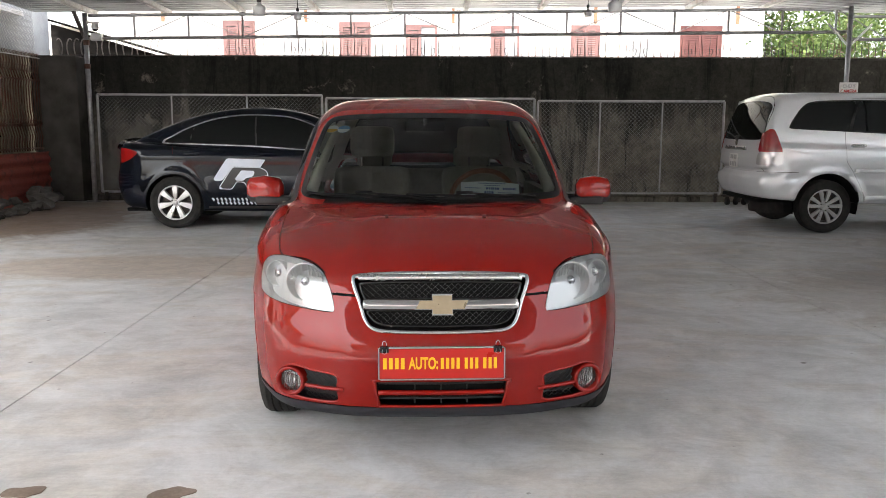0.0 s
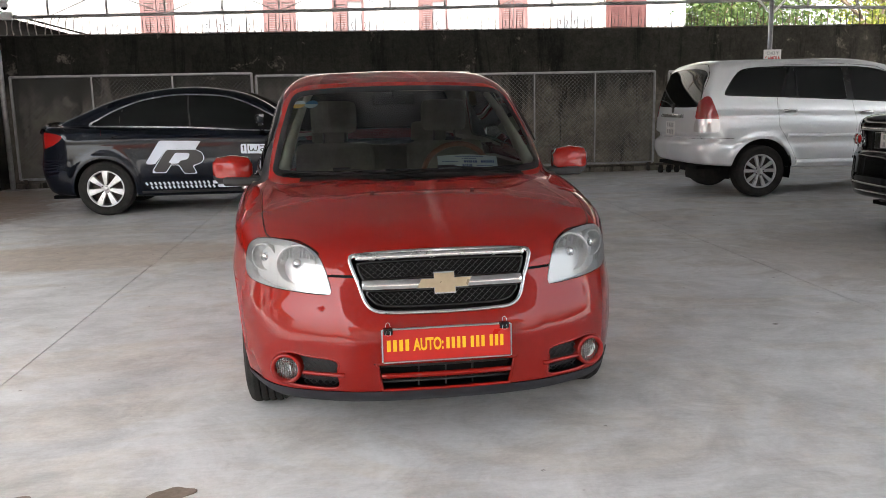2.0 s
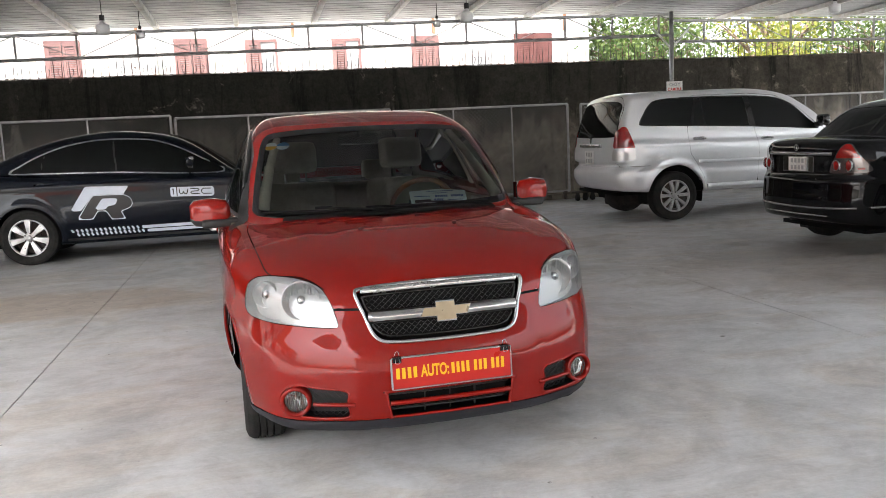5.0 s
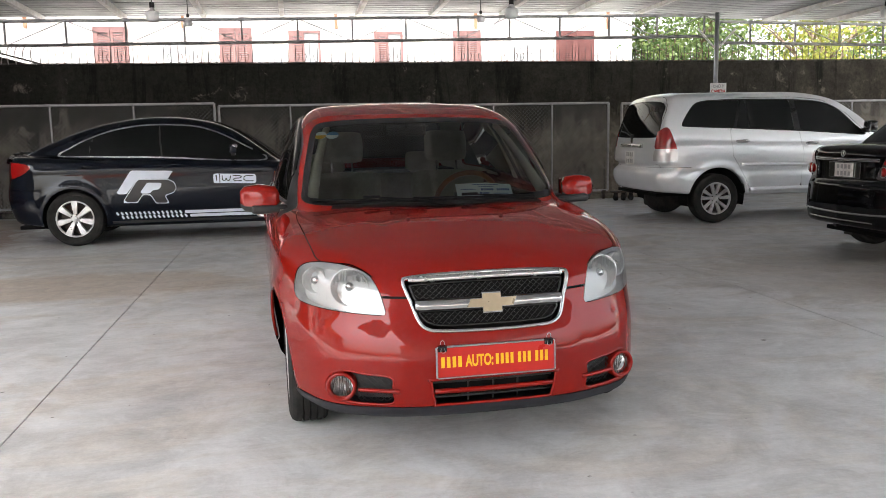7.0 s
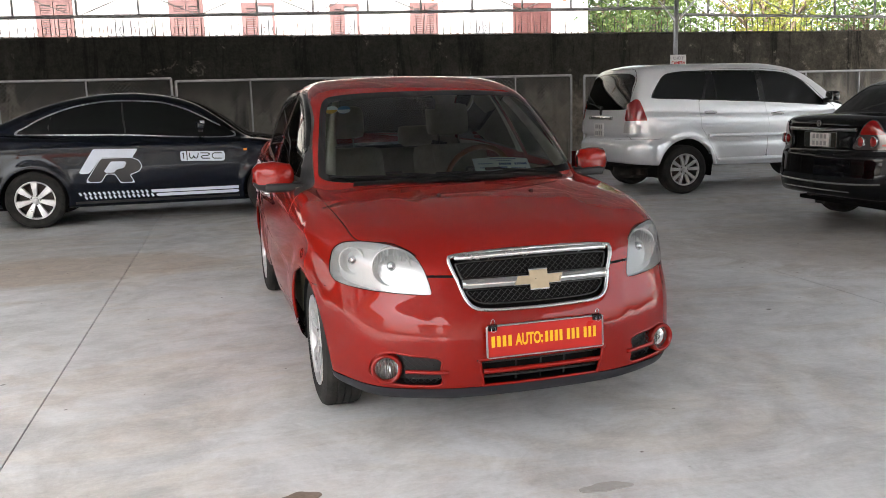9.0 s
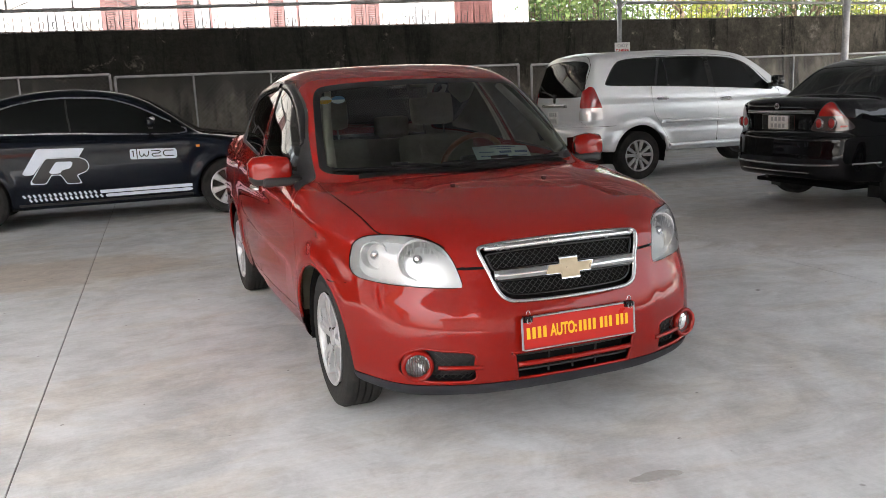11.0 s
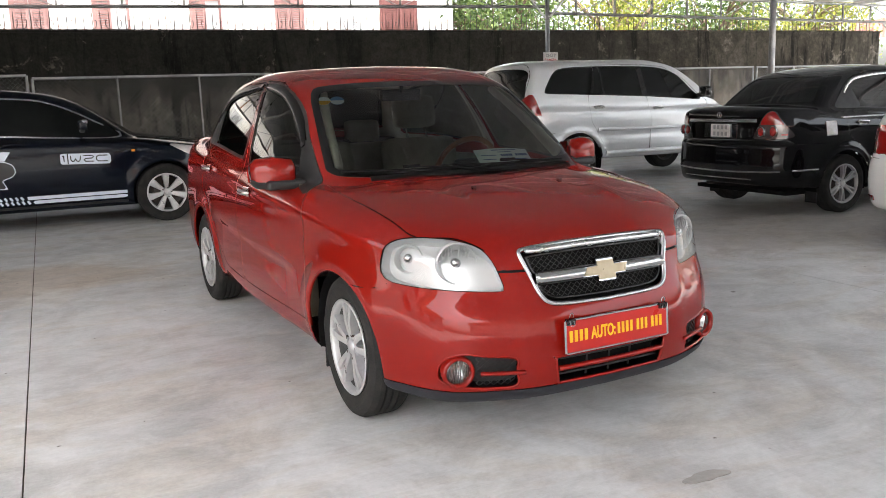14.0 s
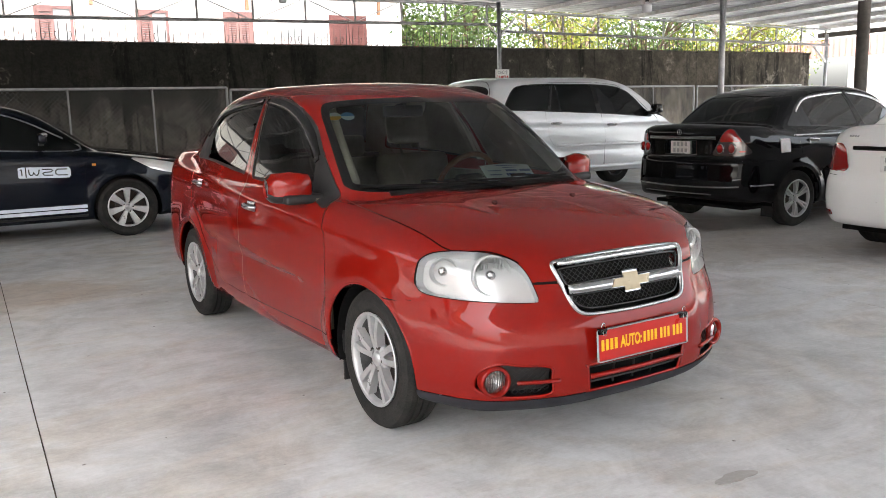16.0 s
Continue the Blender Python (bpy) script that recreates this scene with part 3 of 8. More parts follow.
class Panels:
    """The skin cut up: every face bears the name of its panel."""

    def __init__(self, shell):
        self.shell = shell
        self.bm = bmesh.new()
        vs = [self.bm.verts.new(tuple(p)) for p in shell.p]
        for q in shell.q:
            self.bm.faces.new([vs[i] for i in q])
        self.names = ["body"]
        self.layer = self.bm.faces.layers.int.new("panel")

    def arrays(self):
        co = np.array([v.co[:] for v in self.bm.verts])
        return co[:, 0], co[:, 1], co[:, 2]

    def carve(self, name, shape, only=None):
        """shape(x, y, z) is negative inside the new panel; only: the panels that it may cut."""
        sd = shape(*self.arrays())
        val = cut_faces(self.bm, sd)
        if name not in self.names:
            self.names.append(name)
        number = self.names.index(name)
        allowed = None if only is None else {self.names.index(o) for o in only if o in self.names}
        for f in {f for v, s in val.items() if s < 0 for f in v.link_faces}:
            if sum(val[v] for v in f.verts) < 0 and (allowed is None or f[self.layer] in allowed):
                f[self.layer] = number

    def seam(self, shape, half=0.0022, only=None):
        self.carve("gap", lambda x, y, z: np.abs(shape(x, y, z)) - half, only)

    def finish(self):
        self.bm.verts.index_update()
        co = self.shell.settle(np.array([v.co[:] for v in self.bm.verts]), 2)
        nor = self.shell.gradient(co)
        self.co, self.nor = co, nor / np.linalg.norm(nor, axis=1)[:, None]
        self.faces = {}
        for f in self.bm.faces:
            self.faces.setdefault(self.names[f[self.layer]], []).append([v.index for v in f.verts])
        self.bm.free()

    def mesh(self, name, mat, sink=0.0, side=0, keep=None, title=""):
        """One panel as a mesh; side -1 or 1 takes one half alone; sink pushes it in along its normal."""
        faces = self.faces.get(name, [])
        if side:
            faces = [f for f in faces if self.co[f][:, 0].mean() * side > 0]
        if keep is not None:
            faces = [f for f in faces if keep(*self.co[f].mean(0))]
        if not faces:
            return None
        ids = sorted({i for f in faces for i in f})
        where = {i: n for n, i in enumerate(ids)}
        me = bpy.data.meshes.new(title or name)
        me.from_pydata((self.co[ids] - self.nor[ids] * sink).tolist(), [], [[where[i] for i in f] for f in faces])
        me.materials.append(mat)
        me.polygons.foreach_set("use_smooth", [True] * len(me.polygons))
        me.update()
        me.normals_split_custom_set_from_vertices(self.nor[ids].tolist())
        return me


def strip_on(shell, pts, width, height, up=0.0):
    """A raised band that follows places on the skin."""
    verts, faces = [], []
    n = len(pts)
    normals = shell.gradient(np.array([tuple(p) for p in pts]))
    for i, p in enumerate(pts):
        d = (pts[min(i + 1, n - 1)] - pts[max(i - 1, 0)]).normalized()
        nn = Vector(normals[i]).normalized()
        s = d.cross(nn).normalized()
        for a, h in ((-0.5, -0.004), (-0.42, height), (0.42, height), (0.5, -0.004)):
            verts.append(tuple(p + s * (a * (width if isinstance(width, float) else width[i])) + nn * (h + up)))
    for i in range(n - 1):
        for k in range(3):
            faces.append((i * 4 + k, i * 4 + k + 1, i * 4 + k + 5, i * 4 + k + 4))
    faces += [(0, 1, 2, 3), tuple(4 * (n - 1) + k for k in (3, 2, 1, 0))]
    return verts, faces


def path_points(pts, steps=6):
    """A smooth open line through points."""
    p = [Vector(q) for q in pts]
    p = [2 * p[0] - p[1]] + p + [2 * p[-1] - p[-2]]
    out = []
    for i in range(1, len(p) - 2):
        a, b, c, d = p[i - 1:i + 3]
        for k in range(steps):
            t = k / steps
            out.append(0.5 * (2 * b + (c - a) * t + (2 * a - 5 * b + 4 * c - d) * t * t + (3 * b - a - 3 * c + d) * t ** 3))
    return out + [p[-2]]


# ---- wheels ----
def spoke(r0, r1, w0, w1, angle, lean, depth0, depth1, thick):
    """One spoke from the hub to the rim, in the wheel's plane (y, z), its face towards -x."""
    c, s = math.cos(angle), math.sin(angle)
    verts = []
    for t in (0.0, 0.5, 1.0):
        r, w = r0 + (r1 - r0) * t, w0 + (w1 - w0) * t
        dep = depth0 + (depth1 - depth0) * t - 0.006 * math.sin(math.pi * t)
        off = lean * t
        for a, x in ((-w / 2, dep + thick), (-w / 2 * 0.78, dep), (w / 2 * 0.78, dep), (w / 2, dep + thick)):
            a += off
            verts.append((x, r * c - a * s, r * s + a * c))
    faces = []
    for i in range(2):
        for k in range(3):
            faces.append((i * 4 + k, i * 4 + k + 1, i * 4 + k + 5, i * 4 + k + 4))
    faces += [(0, 1, 2, 3), (11, 10, 9, 8)]
    return verts, faces


def add_wheel(parent, x, y, radius, rim_r, width, style, side, rim_mat):
    """wheel > tyre, rim, and the brake disc behind; side -1 faces -x."""
    m = Matrix.Translation((x, y, radius)) @ (Matrix.Identity(4) if side < 0 else Matrix.Rotation(math.pi, 4, "Z"))
    cap = lathe([(0.0, 0.012), (0.022, 0.012), (0.03, 0.018), (0.034, 0.03)], 20)
    nuts = [moved(lathe([(0, 0.016), (0.007, 0.016), (0.009, 0.022), (0.009, 0.034)], 8), Matrix.Translation((0, 0.052 * math.cos(a), 0.052 * math.sin(a))))
            for a in [2 * math.pi * k / 5 + 0.6 for k in range(5)]]
    wheel = part("wheel", cap, rim_mat, parent, "", True, m)
    for nut in nuts:
        part("wheel_nut", nut, DARK_METAL, wheel)
    R, w = radius, width
    prof = [(rim_r, 0.014), (rim_r + 0.012, 0.006), (R - 0.045, -0.004), (R - 0.03, 0.0), (R - 0.012, 0.008), (R - 0.003, 0.022)]
    n = 4
    for g in range(n):
        a = 0.026 + (w - 0.052) * g / n
        b = 0.026 + (w - 0.052) * (g + 1) / n
        prof += [(R, a + 0.003), (R, b - 0.006), (R - 0.009, b - 0.005), (R - 0.009, b - 0.001)]
    prof += [(R - 0.003, w - 0.02), (R - 0.012, w - 0.008), (R - 0.04, w), (rim_r, w - 0.01)]
    tyre = lathe(prof, 64)
    part("tyre", tyre, RUBBER, wheel, "black tyre with worn tread", False)
    edge = lathe([(rim_r + 0.004, 0.004), (rim_r + 0.002, 0.0), (rim_r - 0.008, 0.002), (rim_r - 0.014, 0.012), (rim_r - 0.017, 0.03)], 48)
    barrel = lathe([(rim_r - 0.016, 0.028), (rim_r - 0.022, 0.05), (rim_r - 0.028, w - 0.02), (rim_r, w - 0.008)], 48)
    hubdisc = lathe([(0.0, 0.03), (0.03, 0.026), (0.055, 0.026), (0.064, 0.045), (0.06, 0.06)], 24)
    r1 = rim_r - 0.012
    turn = 2 * math.pi
    spokes = {"five_pair": [(0.04, r1, 0.03, 0.035, turn * (k // 2) / 5 + math.pi / 2 + d * 0.145, d * 0.01, 0.018, 0.008, 0.034) for k in range(10) for d in [(-1, 1)[k % 2]]],
              "seven": [(0.05, r1, 0.042, 0.088, turn * k / 7 + math.pi / 2, 0, 0.02, 0.008, 0.03) for k in range(7)],
              "ten": [(0.05, r1, 0.034, 0.052, turn * (k // 2) / 5 + math.pi / 2 + (-0.27, 0.27)[k % 2], 0, 0.022, 0.01, 0.03) for k in range(10)],
              "six": [(0.04, r1, 0.02, 0.022, turn * (k // 2) / 6 + math.pi / 2 + d * 0.09, d * 0.006, 0.02, 0.01, 0.03) for k in range(12) for d in [(-1, 1)[k % 2]]]}[style]
    part("rim", join(edge, hubdisc), rim_mat, wheel, "", True)
    part("rim_barrel", barrel, SHADED_BARREL, wheel, "", True)
    for q in spokes:
        part("spoke", spoke(*q), rim_mat, wheel)
    disc = join(lathe([(0.05, 0.075), (0.125, 0.075), (0.125, 0.09), (0.05, 0.09)], 32), lathe([(rim_r - 0.03, 0.1), (0.0, 0.1)], 24), box(0.062, 0.12, 0.055, 0.125, -0.06, 0.06))
    part("brake_disc", disc, DARK_METAL, wheel)
    return wheel


def wheel_wells(parent, arches, inner, outer, plan):
    """Black liners round the wheels, just inside the car's flanks."""
    for yc, zc, r in arches:
        for s in (-1, 1):
            verts, faces = [], []
            n = 22
            for k in range(n + 1):
                a = math.radians(-16 + 212 * k / n)
                for x in (outer - 0.012, inner):
                    y = yc + (r + 0.006) * math.cos(a)
                    verts.append((s * min(x, float(plan(y)) - 0.045), y, max(zc + (r + 0.006) * math.sin(a), 0.215)))
            for k in range(n):
                faces.append((2 * k, 2 * k + 1, 2 * k + 3, 2 * k + 2))
            c = len(verts)
            verts.append((s * inner, yc, zc))
            for k in range(n):
                faces.append((2 * k + 1, c, 2 * k + 3))
            part("wheel_well", (verts, faces), GAP, parent, "black wheel-arch liner")


def text_mesh(body, size, depth=0.0015, bold=False):
    """Letters of the built-in font as a mesh, centred; they stand in the xy plane."""
    cu = bpy.data.curves.new("letters", "FONT")
    cu.body, cu.size, cu.extrude = body, size, depth
    cu.align_x, cu.align_y = "CENTER", "CENTER"
    if bold:
        cu.offset = size * 0.03
    ob = bpy.data.objects.new("letters", cu)
    scene.collection.objects.link(ob)
    dg = bpy.context.evaluated_depsgraph_get()
    me = bpy.data.meshes.new_from_object(ob.evaluated_get(dg))
    bpy.data.objects.remove(ob)
    bpy.data.curves.remove(cu)
    out = [tuple(v.co) for v in me.vertices], [tuple(p.vertices) for p in me.polygons]
    bpy.data.meshes.remove(me)
    return out


def mirror_x(geo):
    return [(-x, y, z) for x, y, z in geo[0]], [f[::-1] for f in geo[1]]


# ---- the two hatch-nosed sedans of one make: red, and black with its tail to the yard ----
SMALL_SEDAN = dict(
    length=4.19, height=1.48, under=[(0.0, 0.187), (0.5, 0.2), (3.0, 0.22), (3.6, 0.26), (4.12, 0.31)], flare=0.016, crown=0.05, crown4=0.13,
    deck=[(0.0, 0.735), (0.1, 0.772), (0.3, 0.83), (0.67, 0.912), (1.0, 0.952), (1.2, 0.962), (2.0, 0.97), (3.0, 1.01), (3.4, 1.06), (3.7, 1.088), (4.0, 1.086), (4.19, 1.065)],
    plan=[(0.0, 0.72), (0.2, 0.745), (0.45, 0.772), (0.71, 0.795), (1.2, 0.825), (2.0, 0.84), (2.6, 0.828), (3.0, 0.808), (3.4, 0.804), (3.85, 0.79), (4.19, 0.735)],
    inset=[(0.2, 0.05), (0.3, 0.025), (0.45, 0.004), (0.62, 0.0), (0.75, 0.002), (0.85, 0.012), (0.95, 0.036), (1.02, 0.075)],
    front=[(0.18, 0.08), (0.26, 0.04), (0.33, 0.028), (0.42, 0.03), (0.5, 0.044), (0.56, 0.067), (0.63, 0.097), (0.72, 0.126), (0.78, 0.165), (0.85, 0.25)],
    nose=[(0.0, 0.0), (0.2, 0.008), (0.33, 0.024), (0.41, 0.048), (0.5, 0.085), (0.58, 0.13), (0.65, 0.2), (0.7, 0.275), (0.75, 0.37), (0.8, 0.49), (0.86, 0.68)],
    rear=[(0.2, 4.07), (0.33, 4.16), (0.5, 4.19), (0.62, 4.18), (0.7, 4.175), (0.74, 4.145), (0.9, 4.14), (1.04, 4.13), (1.1, 4.06)],
    tail=[(0.0, 0.0), (0.4, 0.03), (0.6, 0.085), (0.72, 0.17), (0.8, 0.3), (0.86, 0.5)],
    screen=[(0.8, 0.75), (0.94, 0.97), (1.1, 1.205), (1.27, 1.46), (1.35, 1.59), (1.42, 1.76), (1.5, 2.1)], screen_bow=0.3, screen_rake=0.52,
    back=[(0.9, 3.82), (1.02, 3.67), (1.2, 3.45), (1.35, 3.23), (1.42, 3.05), (1.47, 2.8)], back_bow=0.25, back_rake=0.65,
    house=[(0.85, 0.805), (0.95, 0.785), (1.1, 0.732), (1.25, 0.667), (1.38, 0.598), (1.47, 0.535)],
    houseplan=[(1.0, 0.16), (1.25, 0.1), (1.5, 0.045), (1.8, 0.01), (2.2, 0.0), (2.9, 0.012), (3.4, 0.06), (3.8, 0.12)],
    roof=[(1.4, 1.35), (1.6, 1.4), (1.85, 1.442), (2.15, 1.465), (2.5, 1.47), (3.0, 1.44), (3.4, 1.37)], roof_bow=0.07,
    k_front=0.1, k_rear=0.14, k_top=0.09, k_pillar=0.09, k_roof=0.09, k_belt=0.03,
    arches=[(0.78, 0.297, 0.32), (3.24, 0.297, 0.335)],
    ridges=[(0.27, 0.17, 0.06, 0.0035)],
    creases=[(0.5, 3.8, 0.765, 1.0, 0.026, 0.0065)],
    steps=[(1.22, 2.9, 0.533, 0.604, 0.02)],
    face_steps=[(0.25, 0.66, 0.375, 0.4, 0.016, 0.008)],
    face_ledges=[(0.545, 0.38, 0.02, 0.005)],
)
def both_ways(half):
    """A closed outline, alike to both sides, from the corners of one side."""
    return half + [(-x, z) for x, z in reversed(half) if x]


SCREEN_OUT = rounded(both_ways([(0.0, 0.938), (0.35, 0.944), (0.6, 0.952), (0.652, 0.972), (0.652, 1.0), (0.628, 1.11), (0.592, 1.24), (0.57, 1.3), (0.54, 1.338), (0.48, 1.354), (0.3, 1.366), (0.0, 1.37)]))
BACK_OUT = rounded(both_ways([(0.0, 1.08), (0.56, 1.085), (0.6, 1.11), (0.54, 1.24), (0.475, 1.35), (0.42, 1.372), (0.0, 1.38)]))
HEADLAMP = rounded([(0.407, 0.6), (0.4055, 0.5975), (0.4065, 0.602), (0.413, 0.64), (0.433, 0.705), (0.464, 0.75), (0.53, 0.775), (0.6, 0.783), (0.65, 0.781), (0.688, 0.771), (0.717, 0.745), (0.73, 0.7), (0.734, 0.655), (0.724, 0.631), (0.7, 0.622), (0.64, 0.615), (0.57, 0.61), (0.48, 0.603)], 4)
GRILLE_OUT = rounded(both_ways([(0.0, 0.744), (0.172, 0.742), (0.31, 0.734), (0.333, 0.722), (0.326, 0.69), (0.307, 0.64), (0.287, 0.58), (0.258, 0.549), (0.195, 0.538), (0.0, 0.535)]), 4)
GRILLE_TOP = rounded(both_ways([(0.0, 0.715), (0.2, 0.713), (0.296, 0.708), (0.306, 0.698), (0.288, 0.653), (0.26, 0.65), (0.0, 0.655)]), 4)
GRILLE_LOW = rounded(both_ways([(0.0, 0.611), (0.2, 0.611), (0.276, 0.609), (0.262, 0.583), (0.236, 0.566), (0.18, 0.558), (0.0, 0.556)]), 4)
INTAKE = rounded(both_ways([(0.0, 0.357), (0.244, 0.355), (0.252, 0.345), (0.236, 0.256), (0.226, 0.25), (0.0, 0.25)]), 3)
FOG_HOLE = rounded([(0.398, 0.366), (0.5, 0.379), (0.565, 0.389), (0.615, 0.37), (0.638, 0.33), (0.63, 0.285), (0.56, 0.263), (0.47, 0.258), (0.392, 0.265), (0.394, 0.32)], 4)
FRONT_PANE = rounded([(1.33, 0.985), (1.44, 1.112), (1.573, 1.224), (1.739, 1.308), (1.983, 1.366), (2.2, 1.383), (2.255, 1.375), (2.165, 1.17), (2.09, 0.995), (2.05, 0.98), (1.8, 0.968), (1.42, 0.95), (1.34, 0.955)], 4)
REAR_PANE = rounded([(2.222, 1.01), (2.262, 1.2), (2.315, 1.37), (2.36, 1.384), (2.669, 1.371), (2.95, 1.335), (3.1, 1.26), (3.2, 1.165), (3.29, 1.07), (3.26, 1.05), (2.9, 1.042), (2.5, 1.015), (2.26, 1.0)], 4)
SEAM_B = [(2.2, 0.355), (2.195, 0.78), (2.155, 0.99), (2.21, 1.18), (2.285, 1.405)]
FRONT_DOOR = [(1.165, 0.9), (1.1, 0.79), (1.105, 0.6), (1.105, 0.4), (1.125, 0.328), (2.17, 0.325), *SEAM_B, (2.0, 1.39), (1.75, 1.325), (1.57, 1.236), (1.42, 1.112), (1.25, 0.968)]
REAR_DOOR = [*reversed(SEAM_B), (2.23, 0.325), (2.61, 0.332), (2.67, 0.345), (2.84, 0.475), (3.03, 0.655), (3.19, 0.755), (3.225, 0.9), (3.22, 1.0), (3.31, 1.065), (3.22, 1.17), (3.11, 1.275), (2.95, 1.352), (2.7, 1.392)]


TAIL_LAMP = rounded([(0.44, 0.775), (0.475, 0.865), (0.52, 0.97), (0.575, 1.035), (0.635, 1.01), (0.7, 0.905), (0.745, 0.785), (0.6, 0.77)], 4)
BONNET_EDGE = [(q.x, q.y) for q in path_points([(0.44, 0.2, 0), (0.52, 0.285, 0), (0.628, 0.37, 0), (0.66, 0.5, 0), (0.68, 0.75, 0), (0.692, 1.0, 0), (0.68, 1.16, 0)], 5)]


def hatch_panels(cell):
    """The skin of that make, cut into its panels."""
    shell = Shell(SMALL_SEDAN, cell)
    p = Panels(shell)
    arch = SMALL_SEDAN["arches"]
    far = lambda c: np.where(c, 0.0, 9.0)
    p.carve("bumper", lambda x, y, z: np.maximum(z - (0.632 + 0.05 * np.clip(0.42 - np.abs(x), 0, 1) / 0.1 - 0.047 * np.clip((y - 0.42) / 0.07, 0, 1)), y - 0.74))
    p.carve("rear_bumper", lambda x, y, z: np.maximum(z - 0.71, 3.2 - y))
    p.carve("bonnet", lambda x, y, z: np.maximum.reduce([outline_distance(np.abs(x), y, [(-0.1, 0.0), (0.44, 0.0), *BONNET_EDGE, (0.6, 1.07), (0.3, 0.965), (-0.1, 0.93)]), 0.665 - z]) + far(z > 0.6))
    p.carve("boot_lid", lambda x, y, z: np.maximum.reduce([outline_distance(np.abs(x), z * 0 + y, [(-0.1, 3.66), (0.5, 3.62), (0.58, 3.7), (0.56, 4.3), (-0.1, 4.3)]), 0.72 - z]) + far(y > 3.4))
    for name, poly in (("front_door", FRONT_DOOR), ("rear_door", REAR_DOOR)):
        p.carve(name, lambda x, y, z: outline_distance(y, z, poly) + far(np.abs(x) > 0.4), ["body"])
    p.seam(lambda x, y, z: np.minimum(outline_distance(y, z, FRONT_DOOR), outline_distance(y, z, REAR_DOOR)) + far(np.abs(x) > 0.4), 0.0025, ["front_door", "rear_door", "body"])
    p.seam(lambda x, y, z: line_distance(np.abs(x), y, BONNET_EDGE) + far(z > 0.7), 0.0022, ["bonnet", "body"])
    p.seam(lambda x, y, z: line_distance(np.abs(x), z, [(0.28, 0.662), (0.44, 0.668)]) + far(y < 0.6), 0.005, ["bonnet", "body", "bumper"])
    p.seam(lambda x, y, z: line_distance(y, z, [(0.42, 0.63), (0.45, 0.605), (0.49, 0.592), (0.58, 0.585), (0.72, 0.585)]) + far((y > 0.4) & (y < 0.74) & (np.abs(x) > 0.6)), 0.0026, ["bumper", "body"])
    p.seam(lambda x, y, z: line_distance(np.abs(x), y, [(0.0, 3.66), (0.5, 3.62), (0.58, 3.7), (0.56, 4.02)]) + far(z > 0.75), 0.0028, ["boot_lid", "body"])
    p.seam(lambda x, y, z: np.abs(z - 0.71) + far((y > 3.5)), 0.0025, ["rear_bumper", "body", "boot_lid"])
    p.carve("lip", lambda x, y, z: np.maximum(z - 0.248, y - 0.6), ["bumper"])
    p.carve("sill", lambda x, y, z: np.maximum.reduce([z - 0.285, 0.9 - y, y - 3.0]), ["body", "front_door", "rear_door", "gap"])
    # glass
    p.carve("screen_border", lambda x, y, z: outline_distance(x, z, SCREEN_OUT) + far((y < 2.3) & (z > 0.9)))
    p.carve("windscreen", lambda x, y, z: outline_distance(x, z, SCREEN_OUT) + 0.028 + far((y < 2.3) & (z > 0.9)), ["screen_border"])
    p.carve("rear_border", lambda x, y, z: outline_distance(x, z, BACK_OUT) + far((y > 2.7) & (z > 0.98)))
    p.carve("rear_screen", lambda x, y, z: outline_distance(x, z, BACK_OUT) + 0.022 + far((y > 2.7) & (z > 0.98)), ["rear_border"])
    for name, poly in (("front", FRONT_PANE), ("rear", REAR_PANE)):
        p.carve("window_seal", lambda x, y, z: outline_distance(y, z, poly) - 0.012 + far(np.abs(x) > 0.4))
        p.carve(name + "_side_window", lambda x, y, z: outline_distance(y, z, poly) + 0.004 + far(np.abs(x) > 0.4), ["window_seal"])
    p.carve("window_seal", lambda x, y, z: np.maximum(outline_distance(y, z, REAR_PANE) + 0.004, 2.985 + 0.33 * (z - 1.06) - y) + far(np.abs(x) > 0.4), ["rear_side_window"])
    p.carve("sail", lambda x, y, z: outline_distance(y, z, [(1.16, 0.893), (1.27, 0.985), (1.4, 1.095), (1.455, 1.11), (1.41, 0.93), (1.19, 0.886)]) + far(np.abs(x) > 0.4), ["body", "front_door", "gap", "window_seal", "front_side_window"])
    # lamps and openings
    p.carve("lamp_seal", lambda x, y, z: outline_distance(np.abs(x), z, HEADLAMP) - 0.0032 + far(y < 0.75))
    p.carve("headlamp", lambda x, y, z: outline_distance(np.abs(x), z, HEADLAMP) + far(y < 0.75), ["lamp_seal"])
    p.carve("grille_hole", lambda x, y, z: outline_distance(x, z, GRILLE_OUT) + 0.006 + far(y < 0.5))
    p.carve("intake_hole", lambda x, y, z: outline_distance(x, z, INTAKE) + far(y < 0.5))
    p.carve("fog_hole", lambda x, y, z: outline_distance(np.abs(x), z, FOG_HOLE) + far(y < 0.7))
    for yc, zc, r in arch:
        p.carve("arch_hole", lambda x, y, z: np.maximum(np.hypot(y - yc, z - zc) - r, 0.1 - z) + far(np.abs(x) > 0.45))
    p.carve("tail_lamp", lambda x, y, z: outline_distance(np.abs(x), z, TAIL_LAMP) + far((y > 3.72) & (z > 0.66)))
    p.carve("brake_lens", lambda x, y, z: np.maximum(outline_distance(np.abs(x), z, TAIL_LAMP) + 0.008, 0.905 - z) + far((y > 3.72) & (z > 0.66)), ["tail_lamp"])
    p.carve("plate_recess", lambda x, y, z: outline_distance(x, z, rounded([(-0.42, 0.78), (-0.38, 0.75), (0.38, 0.75), (0.42, 0.78), (0.44, 0.92), (0.4, 0.935), (-0.4, 0.935), (-0.44, 0.92)], 3)) + far(y > 3.9))
    p.finish()
    return shell, p


